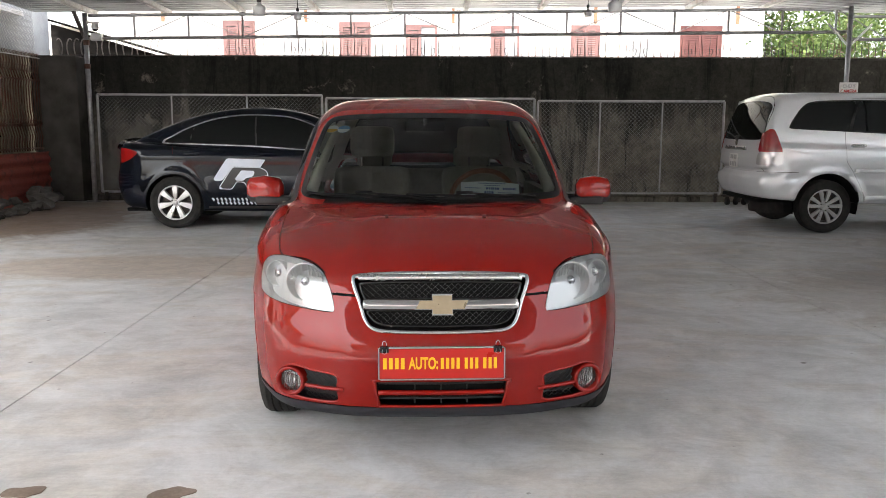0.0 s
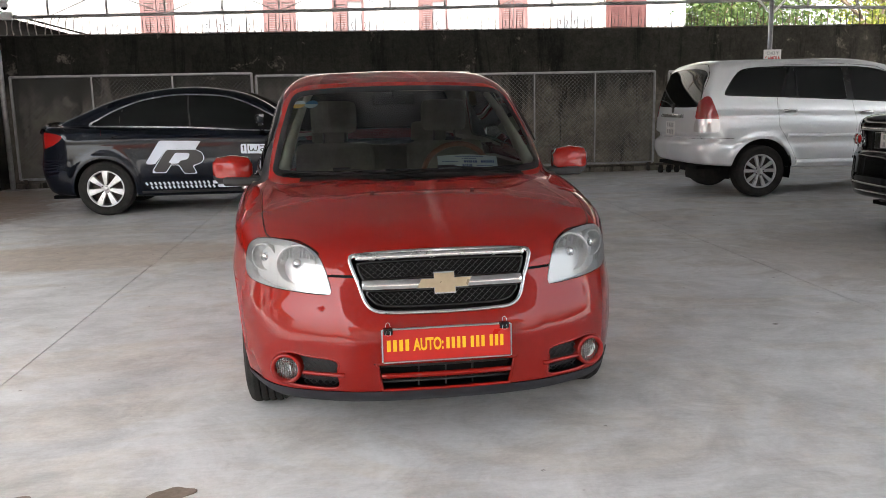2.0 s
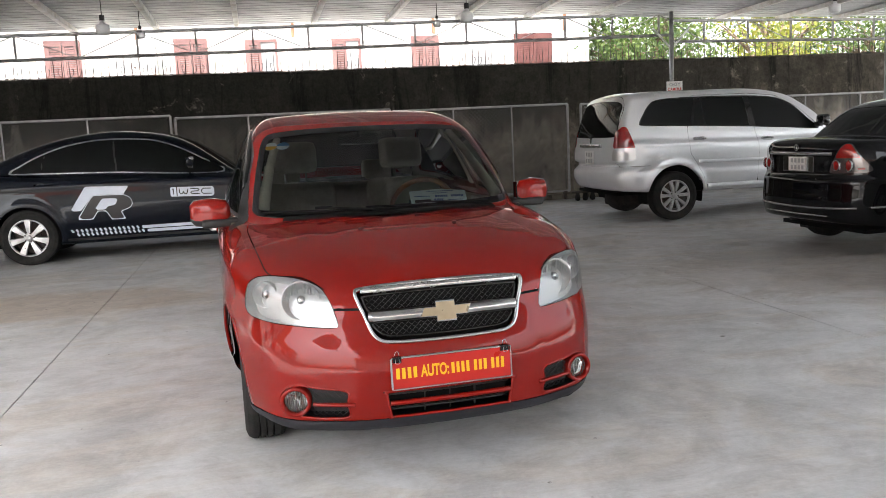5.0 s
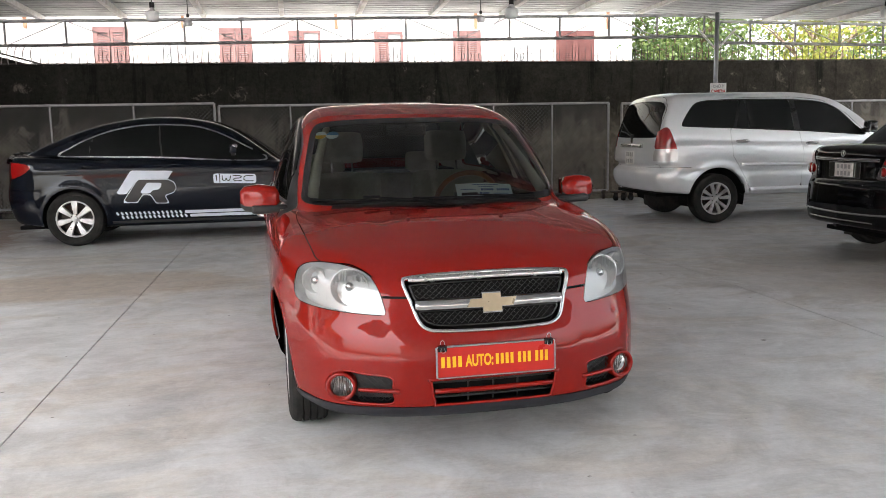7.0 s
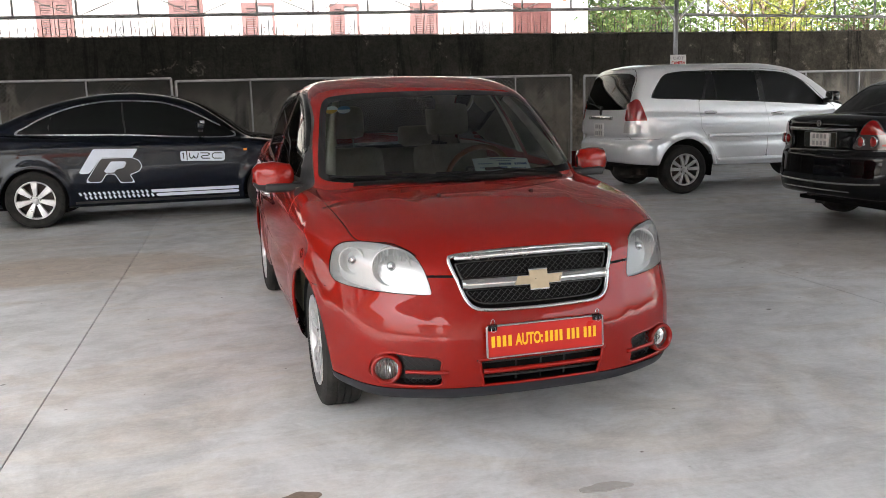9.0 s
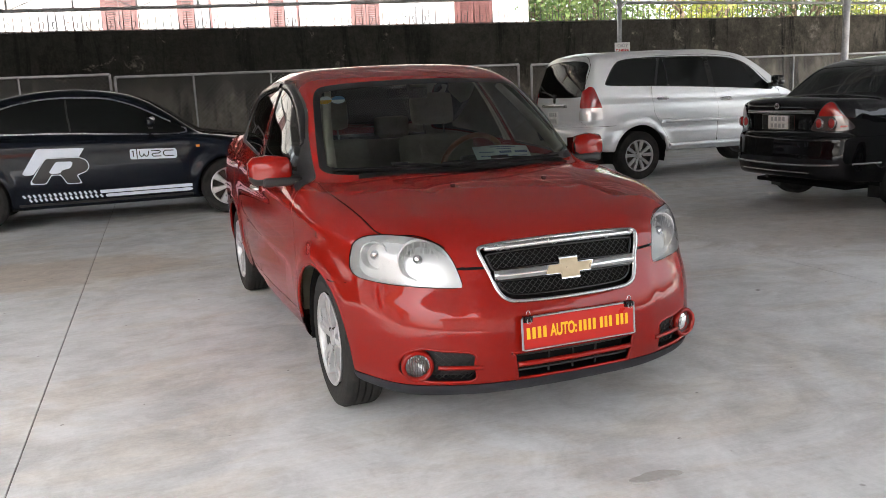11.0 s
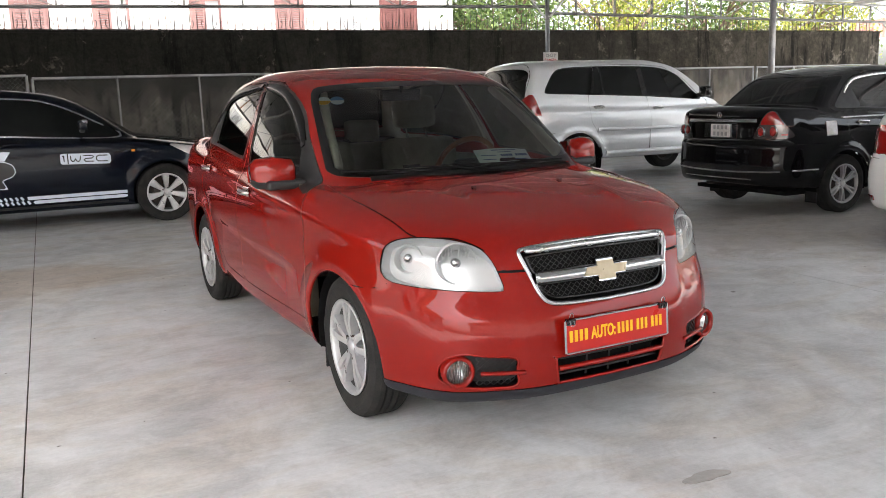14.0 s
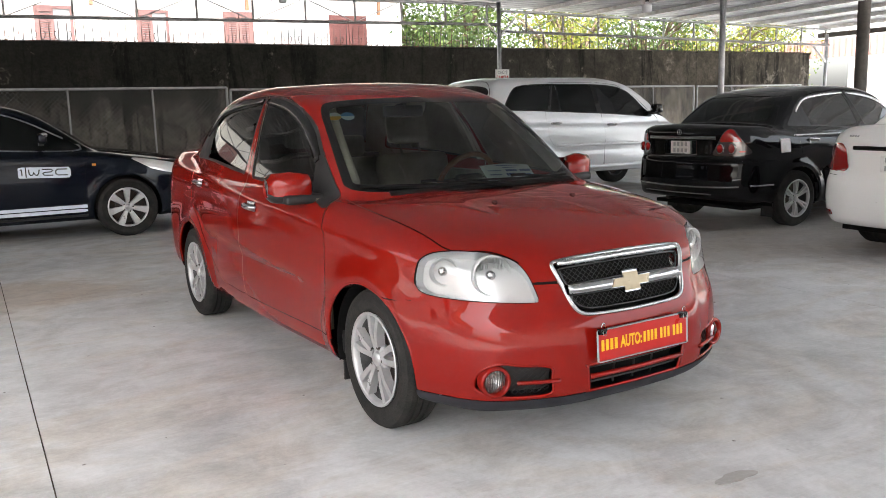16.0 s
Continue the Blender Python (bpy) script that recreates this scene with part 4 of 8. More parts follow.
def put(p, name, mat, parent, sink=0.0, side=0, label="", title=""):
    me = p.mesh(name, mat, sink, side, None, title)
    if me:
        return part(title or name, me, None, parent, label)


def small_sedan(m, panels, paint_mat, label, visor_mat, rim_style, rim_mat):
    """Sedan: body, bonnet, bumpers, doors > handle, windows, lamps, mirrors, wheels > tyre, rim, cabin."""
    shell, p = panels
    car = thing("sedan_car", m, label, "car", "parked cars")
    for name in ("body", "bonnet", "boot_lid", "rear_bumper"):
        put(p, name, paint_mat, car)
    bumper = put(p, "bumper", paint_mat, car, title="front_bumper")
    tagged(put(p, "gap", GAP, car, 0.006, title="panel_gap"), kind="stuff")
    put(p, "lip", LIP, car, -0.004, label="dark navy plastic bumper lip", title="bumper_lip")
    for s in (-1, 1):
        put(p, "sill", paint_mat, car, 0.004, s)
        for name in ("front_door", "rear_door"):
            door = put(p, name, paint_mat, car, 0, s)
            y0, z0 = (1.89, 0.836) if name == "front_door" else (2.93, 0.893)
            a, b = shell.at_side(y0, z0 - 0.002, s), shell.at_side(y0 + 0.165, z0 + 0.004, s)
            nn = shell.normal(a)
            cup = [a + (b - a) * t + nn * (0.004 + 0.03 * math.sin(math.pi * t) ** 0.6) for t in np.linspace(0, 1, 9)]
            handle = part("handle", tube(cup, [0.009, 0.013, 0.015, 0.016, 0.016, 0.016, 0.015, 0.013, 0.009], 8), CHROME, door, "chrome door handle", True)
            base = [shell.at_side(y0 + 0.02 + 0.012 * k, z0 - 0.002, s) for k in range(11)]
            part("handle_cup", strip_on(shell, base, 0.055, 0.004), DULL_CHROME, door, "chrome handle surround", True)
        put(p, "front_side_window", TINT, car, 0.006, s, "dark tinted side glass")
        put(p, "rear_side_window", TINT, car, 0.006, s, "dark tinted side glass")
        put(p, "window_seal", TRIM, car, 0.002, s)
        put(p, "sail", TRIM, car, 0.0, s, title="mirror_sail")
        # rain visors over the side windows
        for pts in ([(1.44, 1.09), (1.573, 1.208), (1.739, 1.296), (1.983, 1.358), (2.25, 1.384)], [(2.32, 1.386), (2.669, 1.372), (2.95, 1.336), (3.09, 1.262), (3.16, 1.19)]):
            line = [shell.at_side(q[0], q[1] - 0.012, s) for q in path_points([(a, b, 0) for a, b in pts], 5)]
            part("rain_visor", strip_on(shell, line, [0.056 * min(1.0, 0.5 + 0.12 * k, 0.55 + 0.12 * (len(line) - 1 - k)) * (0.5 if visor_mat is DULL_CHROME else 1.0) for k in range(len(line))], 0.007), visor_mat, car, "smoked plastic rain visor", True)
        # mirror
        shape = [(0.0, 0.018, 0.03), (0.1, 0.05, 0.056), (0.5, 0.062, 0.066), (0.88, 0.056, 0.058), (1.0, 0.032, 0.036)]
        verts, faces = [], []
        for t, ry, rz in shape:
            for k in range(16):
                a = 2 * math.pi * k / 16
                c, d = math.cos(a), math.sin(a)
                verts.append((s * (0.76 + 0.195 * t), 1.37 + 0.06 * t + ry * abs(c) ** 0.7 * (1 if c > 0 else -1) - 0.02, 0.97 + 1.14 * rz * abs(d) ** 0.7 * (1 if d > 0 else -1)))
        n = 16
        for i in range(len(shape) - 1):
            for k in range(n):
                q = (i * n + k, i * n + (k + 1) % n, (i + 1) * n + (k + 1) % n, (i + 1) * n + k)
                faces.append(q if s > 0 else q[::-1])
        faces += [tuple(range(n)), tuple((len(shape) - 1) * n + k for k in range(n))]
        under = {i * n + k for i in range(len(shape)) for k in range(9, 16)}
        low = [f for f in faces if len(f) == 4 and all(i in under for i in f)]
        top = [f for f in faces if f not in low]
        mirror = part("door_mirror", (verts, top), paint_mat, car, "", True)
        part("mirror_base", (verts, low), TRIM, mirror, "black lower half of the mirror", True)
        part("mirror_foot", box(s * 0.72 if s > 0 else -0.9, 0.9 if s > 0 else -0.72, 1.3, 1.4, 0.898, 0.94, 0.014), TRIM, mirror, "black mirror foot", True)
        part("mirror_glass", moved(box(-0.075, 0.075, 0.0, 0.004, -0.045, 0.045), Matrix.Translation((s * 0.86, 1.462, 0.975))), CHROME, mirror)
    border = put(p, "screen_border", FRIT, car, -0.001, title="windscreen_border")
    screen = put(p, "windscreen", WINDSCREEN, car, 0.0005, label="windscreen with a faint tint")
    for ob in (screen,):
        ob.visible_shadow = False
    put(p, "rear_border", FRIT, car, -0.001, title="rear_screen_border")
    put(p, "rear_screen", TINT, car, 0.002, label="dark tinted rear screen")
    wheel_wells(car, SMALL_SEDAN["arches"], 0.5, 0.812, shell.plan)
    for yc, zc, r in SMALL_SEDAN["arches"]:
        for s in (-1, 1):
            lipline = []
            for k in range(25):
                a = math.radians(4 + 172 * k / 24)
                q = shell.at_side(yc + (r + 0.002) * math.cos(a), zc + (r + 0.002) * math.sin(a), s)
                if abs(q.x) < 1.0:
                    lipline.append(q + Vector((-s * 0.006, 0, 0)))
            part("arch_lip", tube(lipline, 0.008, 6), paint_mat, car, "", True)
            add_wheel(car, s * (0.77 if yc < 2 else 0.8), yc, 0.292, 0.195, 0.17, rim_style, s, rim_mat)
            flap = box(-0.08, 0.06, -0.006, 0.006, -0.17, 0.06, 0.004)
            part("mud_flap", moved(flap, Matrix.Translation((s * 0.67, yc + 0.325, 0.285))), TRIM, car, "black rubber mud flap")
    # underside that closes the cabin off
    part("floor_pan", box(-0.62, 0.62, 0.45, 3.85, 0.2, 0.24), GAP, car)
    return car, shell, p


def bits_on(parent, name, mat, geos, label=""):
    return part(name, join(*geos), mat, parent, label)


def plate(parent, centre, width, height, normal_y, label, rows=1):
    """A number plate with plain bars for its characters, in the xz plane."""
    x, y, z = centre
    d = normal_y
    board = part("number_plate", box(x - width / 2, x + width / 2, y - 0.004, y + 0.004, z - height / 2, z + height / 2, 0.002), WHITE_STEEL, parent, label)
    for r in range(rows):
        n = 4 if rows == 2 else 8
        h = height / rows * 0.62
        zc = z + (height / 2 - height / rows * (r + 0.5))
        for k in range(n):
            xc = x + width * 0.8 * ((k + 0.5) / n - 0.5)
            w = width * 0.8 / n * 0.62
            part("plate_bar", box(xc - w / 2, xc + w / 2, min(y + d * 0.004, y + d * 0.0055), max(y + d * 0.004, y + d * 0.0055), zc - h / 2, zc + h / 2), GREY_FILM, board)
    return board


# ---- the compact sedans ----
PANELS = hatch_panels(0.021)
RED_AT = pose(0.0, 3.262, 0.0, 0, 0, 2.3)
red_car, shell, p = small_sedan(RED_AT, PANELS, RED, "red compact sedan with chrome grille, parked on bare concrete", SMOKED, "five_pair", ALLOY)
BLACK_AT = pose(8.585, 7.48, 0, 0, 0, 90)
black_car, _, _ = small_sedan(BLACK_AT, PANELS, BLACK_PAINT, "black compact sedan with chrome tail trim and tinted glass", DULL_CHROME, "six", ALLOY)


def sedan_tail(car):
    """What the black sedan shows from behind: lamps, plate, chrome strips, fuel lid."""
    for s in (-1, 1):
        lamp = put(p, "tail_lamp", TAIL_CLEAR, car, -0.006, s, "clear and red tail lamp cluster")
        for zc, xc, r in ((0.84, 0.512, 0.046), (0.84, 0.622, 0.05)):
            q = shell.at_back(s * xc, zc)
            ring = moved(lathe([(r + 0.006, 0.012), (r + 0.004, -0.008), (r, -0.01), (r, 0.012)], 24, True), Matrix.Translation(q + Vector((0, 0.006, 0))) @ Matrix.Rotation(-math.pi / 2 - 0.35 * s * 0, 4, "Z") @ Matrix.Identity(4))
            part("lamp_ring", ring, DULL_CHROME, lamp, "", True)
            bowl = moved(lathe([(0.0, -0.02), (r * 0.6, -0.016), (r, 0.004)], 24), Matrix.Translation(q + Vector((0, 0.006, 0))) @ Matrix.Rotation(math.pi / 2, 4, "Z") @ Matrix.Rotation(math.pi, 4, "Y"))
            part("round_lamp", bowl, RED_LENS, lamp, "round red lamp", True)
        put(p, "brake_lens", RED_LENS, lamp, -0.009, s, "red brake lamp", "brake_lamp")
        low = [shell.at_back(s * (0.68 + 0.012 * k), 0.81) for k in range(4)]
        part("side_reflector", strip_on(shell, low, 0.02, 0.01), RED_LENS, lamp)
    part("plate_recess", p.mesh("plate_recess", BLACK_GLOSS, 0.02, title="plate_recess"), None, car)
    plate(car, (-0.02, 4.142, 0.845), 0.27, 0.13, 1, "pale square number plate", 2)
    part("plate_backing", box(-0.24, 0.22, 4.122, 4.133, 0.77, 0.92, 0.004), CHROME, car, "bright plate surround")
    bar_line = [shell.at_back(x, 0.945) for x in np.linspace(-0.47, 0.47, 24)]
    part("tail_strip", strip_on(shell, bar_line, 0.035, 0.014), CHROME, car, "chrome strip over the plate", True)
    bump_line = [shell.at_back(x, 0.46 - 0.02 * (1 - (x / 0.8) ** 2)) for x in np.linspace(-0.7, 0.7, 30)]
    side_line = [shell.at_side(y, 0.46, -1) for y in np.linspace(3.92, 3.62, 6)]
    part("bumper_strip", strip_on(shell, bump_line, 0.018, 0.008), CHROME, car, "thin chrome bumper strip", True)
    part("bumper_strip", strip_on(shell, side_line, 0.018, 0.008), CHROME, car, "", True)
    low_line = [shell.at_back(x, 0.37) for x in np.linspace(-0.45, 0.5, 20)]
    part("bumper_strip", strip_on(shell, low_line, 0.012, 0.006), CHROME, car, "", True)
    e = shell.at_back(0.0, 1.0)
    ring = moved(lathe([(0.033, -0.006), (0.028, -0.01), (0.023, -0.006), (0.028, 0.004)], 24, True), Matrix.Translation(e + Vector((0, 0.004, 0))) @ Matrix.Rotation(-math.pi / 2, 4, "Z"))
    part("tail_badge", join(ring, box(e.x - 0.004, e.x + 0.004, e.y, e.y + 0.012, e.z - 0.026, e.z + 0.026)), CHROME, car, "small round chrome badge", True)
    lid = [shell.at_side(3.38 + 0.017 * k, 0.85, -1) for k in range(9)]
    part("fuel_lid", strip_on(shell, lid, 0.145, 0.008), WHITE_STEEL, car, "silvery fuel filler cover")
    waist = [shell.at_side(y, 0.95, -1) for y in np.linspace(1.35, 3.3, 40)]
    part("waist_strip", strip_on(shell, waist, 0.02, 0.006), CHROME, car, "chrome waist strip", True)
    part("exhaust", tube([(0.35, 3.55, 0.28), (0.35, 3.95, 0.275)], 0.025, 12), DARK_METAL, car)


sedan_tail(black_car)

# ---- dark fastback sedan ----
FAST = dict(
    length=4.5, height=1.56, under=[(0.0, 0.2), (1.0, 0.21), (3.5, 0.22), (4.5, 0.28)], flare=0.016, crown=0.05, crown4=0.1,
    deck=[(0.0, 0.72), (0.1, 0.78), (0.35, 0.86), (0.8, 0.94), (1.2, 0.995), (2.0, 1.015), (3.0, 1.04), (3.8, 1.085), (4.3, 1.1), (4.6, 1.07)],
    plan=[(0.0, 0.76), (0.3, 0.83), (0.7, 0.87), (1.2, 0.88), (2.5, 0.89), (3.6, 0.885), (4.1, 0.86), (4.6, 0.8)],
    inset=[(0.2, 0.05), (0.3, 0.03), (0.45, 0.005), (0.65, 0.0), (0.8, 0.008), (0.95, 0.03), (1.05, 0.07), (1.12, 0.11)],
    front=[(0.2, 0.06), (0.3, 0.02), (0.5, 0.0), (0.65, 0.02), (0.8, 0.1)],
    nose=[(0.0, 0.0), (0.3, 0.03), (0.5, 0.09), (0.65, 0.18), (0.75, 0.3), (0.85, 0.5), (0.9, 0.7)],
    rear=[(0.2, 4.36), (0.4, 4.47), (0.6, 4.5), (0.8, 4.47), (1.0, 4.46), (1.1, 4.42)],
    tail=[(0.0, 0.0), (0.4, 0.03), (0.65, 0.1), (0.78, 0.2), (0.86, 0.36), (0.9, 0.5)],
    screen=[(0.85, 0.96), (1.03, 1.23), (1.22, 1.5), (1.36, 1.73), (1.45, 1.95), (1.53, 2.4)], screen_bow=0.22, screen_rake=0.5,
    back=[(1.0, 4.36), (1.1, 4.22), (1.27, 3.84), (1.42, 3.45), (1.49, 3.15), (1.53, 2.8)], back_bow=0.2, back_rake=0.4,
    house=[(0.9, 0.815), (1.02, 0.79), (1.15, 0.745), (1.3, 0.68), (1.4, 0.625), (1.5, 0.56)],
    houseplan=[(1.2, 0.06), (1.7, 0.015), (2.4, 0.0), (3.2, 0.02), (3.8, 0.08), (4.2, 0.16)],
    roof=[(1.6, 1.41), (2.0, 1.49), (2.4, 1.528), (2.8, 1.528), (3.3, 1.48), (3.7, 1.4)], roof_bow=0.07,
    k_front=0.12, k_rear=0.13, k_top=0.08, k_pillar=0.09, k_roof=0.09, k_belt=0.03,
    arches=[(0.94, 0.325, 0.362), (3.625, 0.325, 0.362)],
    creases=[(1.2, 4.3, 0.9, 0.9, 0.025, 0.007), (1.2, 3.3, 0.4, 0.4, 0.05, -0.01)],
)
FAST_DLO = rounded([(1.37, 0.985), (1.62, 1.14), (1.85, 1.265), (2.05, 1.345), (2.25, 1.392), (2.6, 1.412), (2.88, 1.402), (3.2, 1.345), (3.5, 1.235), (3.69, 1.135), (3.79, 1.085), (3.72, 1.07), (3.4, 1.062), (2.6, 1.037), (1.9, 0.99)], 4)
far = lambda c: np.where(c, 0.0, 9.0)


def fastback(m):
    shell = Shell(FAST, 0.03)
    p = Panels(shell)
    near = lambda x: far(np.abs(x) > 0.4)
    right = lambda x: far(x < -0.4)
    p.carve("front_bumper", lambda x, y, z: np.maximum(z - 0.62, y - 0.94))
    p.carve("rear_bumper", lambda x, y, z: np.maximum(z - 0.68, 3.63 - y))
    fd = [(1.3, 0.98), (1.36, 0.7), (1.4, 0.36), (1.46, 0.3), (2.5, 0.29), (2.56, 0.35), (2.6, 1.02), (2.6, 1.43), (2.2, 1.42), (1.9, 1.3), (1.6, 1.14)]
    rd = [(2.6, 1.02), (2.56, 0.35), (2.6, 0.29), (3.1, 0.3), (3.2, 0.42), (3.3, 0.6), (3.5, 0.75), (3.62, 0.88), (3.64, 1.02), (3.7, 1.1), (3.4, 1.31), (3.0, 1.42), (2.6, 1.43)]
    for name, poly in (("front_door", fd), ("rear_door", rd)):
        p.carve(name, lambda x, y, z: outline_distance(y, z, poly) + near(x), ["body"])
    p.seam(lambda x, y, z: np.minimum(outline_distance(y, z, fd), outline_distance(y, z, rd)) + near(x), 0.0028, ["front_door", "rear_door", "body"])
    p.seam(lambda x, y, z: np.abs(z - 0.68) + far(y > 3.95), 0.0028, ["rear_bumper", "body"])
    p.seam(lambda x, y, z: line_distance(np.abs(x), y, [(0.45, 0.1), (0.66, 0.35), (0.76, 0.7), (0.78, 1.25)]) + far(z > 0.75), 0.003, ["body"])
    p.seam(lambda x, y, z: line_distance(np.abs(x), y, [(0.0, 4.1), (0.6, 4.1), (0.66, 4.2), (0.62, 4.5)]) + far(z > 0.95), 0.003, ["body"])
    p.carve("window_trim", lambda x, y, z: outline_distance(y, z, FAST_DLO) - 0.016 + near(x))
    p.carve("side_window", lambda x, y, z: outline_distance(y, z, FAST_DLO) + near(x), ["window_trim"])
    p.carve("pillar_trim", lambda x, y, z: np.maximum(outline_distance(y, z, FAST_DLO), np.abs(y - 2.6 - 0.08 * (z - 1.0)) - 0.012) + near(x), ["side_window"])
    p.carve("quarter_bar", lambda x, y, z: np.maximum(outline_distance(y, z, FAST_DLO), np.abs(y - 3.47 + 0.25 * (z - 1.0)) - 0.01) + near(x), ["side_window"])
    p.carve("windscreen", lambda x, y, z: outline_distance(x, z, rounded([(-0.7, 1.02), (0, 1.0), (0.7, 1.02), (0.66, 1.2), (0.57, 1.4), (0.3, 1.42), (-0.3, 1.42), (-0.57, 1.4), (-0.66, 1.2)])) + far((y < 2.5) & (z > 0.97)))
    p.carve("rear_screen", lambda x, y, z: outline_distance(x, z, rounded([(-0.6, 1.12), (0, 1.11), (0.6, 1.12), (0.55, 1.25), (0.45, 1.4), (0, 1.41), (-0.45, 1.4), (-0.55, 1.25)])) + far((y > 2.8) & (z > 1.08)))
    p.carve("headlamp", lambda x, y, z: outline_distance(y, z, rounded([(0.28, 0.66), (0.2, 0.72), (0.45, 0.8), (0.85, 0.87), (0.8, 0.82), (0.6, 0.72)], 4)) + near(x))
    p.carve("tail_lamp", lambda x, y, z: outline_distance(y, z, rounded([(4.08, 0.955), (4.15, 0.88), (4.26, 0.83), (4.45, 0.79), (4.55, 0.9), (4.5, 1.0), (4.25, 1.0)], 4)) + far((np.abs(x) > 0.5)))
    for yc, zc, r in FAST["arches"]:
        p.carve("arch_hole", lambda x, y, z: np.maximum(np.hypot(y - yc, z - zc) - r, 0.1 - z) + far(np.abs(x) > 0.45))
    # decals on the side that faces the yard
    skin = ["front_door", "rear_door", "body", "gap"]
    big = [(3.14, 0.604), (2.955, 0.884), (2.472, 0.868), (2.535, 0.775), (2.878, 0.782), (3.02, 0.604)]
    letter = [(3.062, 0.508), (2.878, 0.772), (2.545, 0.766), (2.468, 0.732), (2.444, 0.665), (2.478, 0.612), (2.585, 0.578), (2.541, 0.487), (2.685, 0.491), (2.738, 0.592), (2.837, 0.597), (2.902, 0.503)]
    hole = [(2.776, 0.735), (2.602, 0.728), (2.632, 0.655), (2.73, 0.638), (2.742, 0.605), (2.872, 0.607)]
    p.carve("decal_white", lambda x, y, z: outline_distance(y, z, big) + right(x), skin)
    p.carve("decal_white", lambda x, y, z: outline_distance(y, z, letter) - 0.008 + right(x), skin)
    p.carve("decal_dark", lambda x, y, z: outline_distance(y, z, letter) + right(x), ["decal_white"])
    p.carve("decal_white", lambda x, y, z: outline_distance(y, z, hole) + right(x), ["decal_dark"])
    for z0, z1, y1 in ((0.352, 0.388, 2.36), (0.306, 0.342, 2.3)):
        p.carve("stripe", lambda x, y, z: np.maximum.reduce([z0 - z, z - z1, 1.36 - y, y - y1 - 0.5 * (z - z0)]) + right(x), skin)
    p.carve("badge", lambda x, y, z: outline_distance(y, z, [(2.004, 0.708), (2.004, 0.822), (1.498, 0.804), (1.498, 0.69)]) + right(x), skin)
    p.finish()
    car = thing("fastback_car", m, "blue-black sedan with white racing decals, tinted glass, parked side-on", "car", "parked cars")
    for name in ("body", "front_bumper", "rear_bumper"):
        put(p, name, NAVY_PAINT, car)
    tagged(put(p, "gap", GAP, car, 0.006, title="panel_gap"), kind="stuff")
    put(p, "windscreen", DARK_TINT, car)
    put(p, "rear_screen", DARK_TINT, car)
    put(p, "decal_white", WHITE_FILM, car, -0.001, label="white slanted logo shape on the doors", title="door_decal")
    put(p, "decal_dark", BLACK_FILM, car, -0.001, title="dark_decal")
    put(p, "stripe", WHITE_FILM, car, -0.001, label="white sill stripe", title="stripe_decal")
    for z0, z1, y1 in ((0.354, 0.388, 2.4), (0.308, 0.342, 2.34)):
        for k in range(15):
            foot = y1 + 0.052 * k
            q = [shell.at_side(foot + 0.7 * (z - z0), z, -1) for z in (z0, (z0 + z1) / 2, z1)]
            part("hatch_decal", strip_on(shell, q, 0.026, 0.0012), WHITE_FILM, car)
    badge = put(p, "badge", WHITE_FILM, car, -0.001, label="white badge panel", title="badge_decal")
    # rounded strokes of the badge, as runs of (y, z): a narrow box, then three letters
    lean = lambda q: (q[0], q[1] + 0.0355 * (q[0] - 1.75))
    strokes = [[(1.983, 0.78), (1.968, 0.792), (1.968, 0.725)], [(1.93, 0.705), (1.93, 0.812)],
               [(1.9, 0.79), (1.9, 0.745), (1.885, 0.728), (1.865, 0.735), (1.855, 0.76), (1.845, 0.735), (1.825, 0.728), (1.81, 0.745), (1.8, 0.79)],
               [(1.775, 0.79), (1.69, 0.79), (1.672, 0.778), (1.69, 0.762), (1.755, 0.758), (1.77, 0.745), (1.755, 0.728), (1.67, 0.728)],
               [(1.53, 0.79), (1.62, 0.79), (1.642, 0.775), (1.645, 0.745), (1.625, 0.728), (1.53, 0.728)]]
    strokes = [[lean(q) for q in st] for st in strokes]
    for st in strokes:
        dense = [shell.at_side(a[0] + (b[0] - a[0]) * t, a[1] + (b[1] - a[1]) * t, -1) for a, b in zip(st, st[1:]) for t in np.linspace(0, 1, 6)[:-1]] + [shell.at_side(*st[-1], -1)]
        part("badge_bar", strip_on(shell, dense, 0.013, 0.003), BLACK_FILM, badge)
    for s in (-1, 1):
        for name, y0 in (("front_door", 2.34), ("rear_door", 3.3)):
            door = put(p, name, NAVY_PAINT, car, 0, s)
            a = [shell.at_side(y0 + 0.02 * k, 0.925, s) for k in range(11)]
            nn = shell.normal(a[5])
            part("handle", tube([q + nn * (0.006 + 0.028 * math.sin(math.pi * k / 10) ** 0.6) for k, q in enumerate(a)], 0.014, 8), NAVY_PAINT, door, "", True)
        put(p, "side_window", DARK_TINT, car, 0.004, s, "black tinted side glass")
        put(p, "window_trim", DULL_CHROME, car, -0.002, s, "thin chrome window surround")
        put(p, "pillar_trim", TRIM, car, 0.0, s)
        put(p, "quarter_bar", TRIM, car, 0.0, s)
        put(p, "headlamp", CLEAR_LENS, car, 0, s)
        put(p, "tail_lamp", RED_LENS, car, -0.004, s, "red tail lamp wrapping the corner")
        shape = moved(box(-0.09, 0.09, -0.05, 0.05, -0.055, 0.055, 0.035), Matrix.Translation((s * 0.92, 1.75, 1.115)))
        mirror = part("door_mirror", shape, NAVY_PAINT, car, "", True)
        part("mirror_cap", moved(box(-0.085, 0.085, -0.045, 0.02, 0.0, 0.052, 0.02), Matrix.Translation((s * 0.922, 1.742, 1.122))), CHROME, mirror, "chrome mirror cap", True)
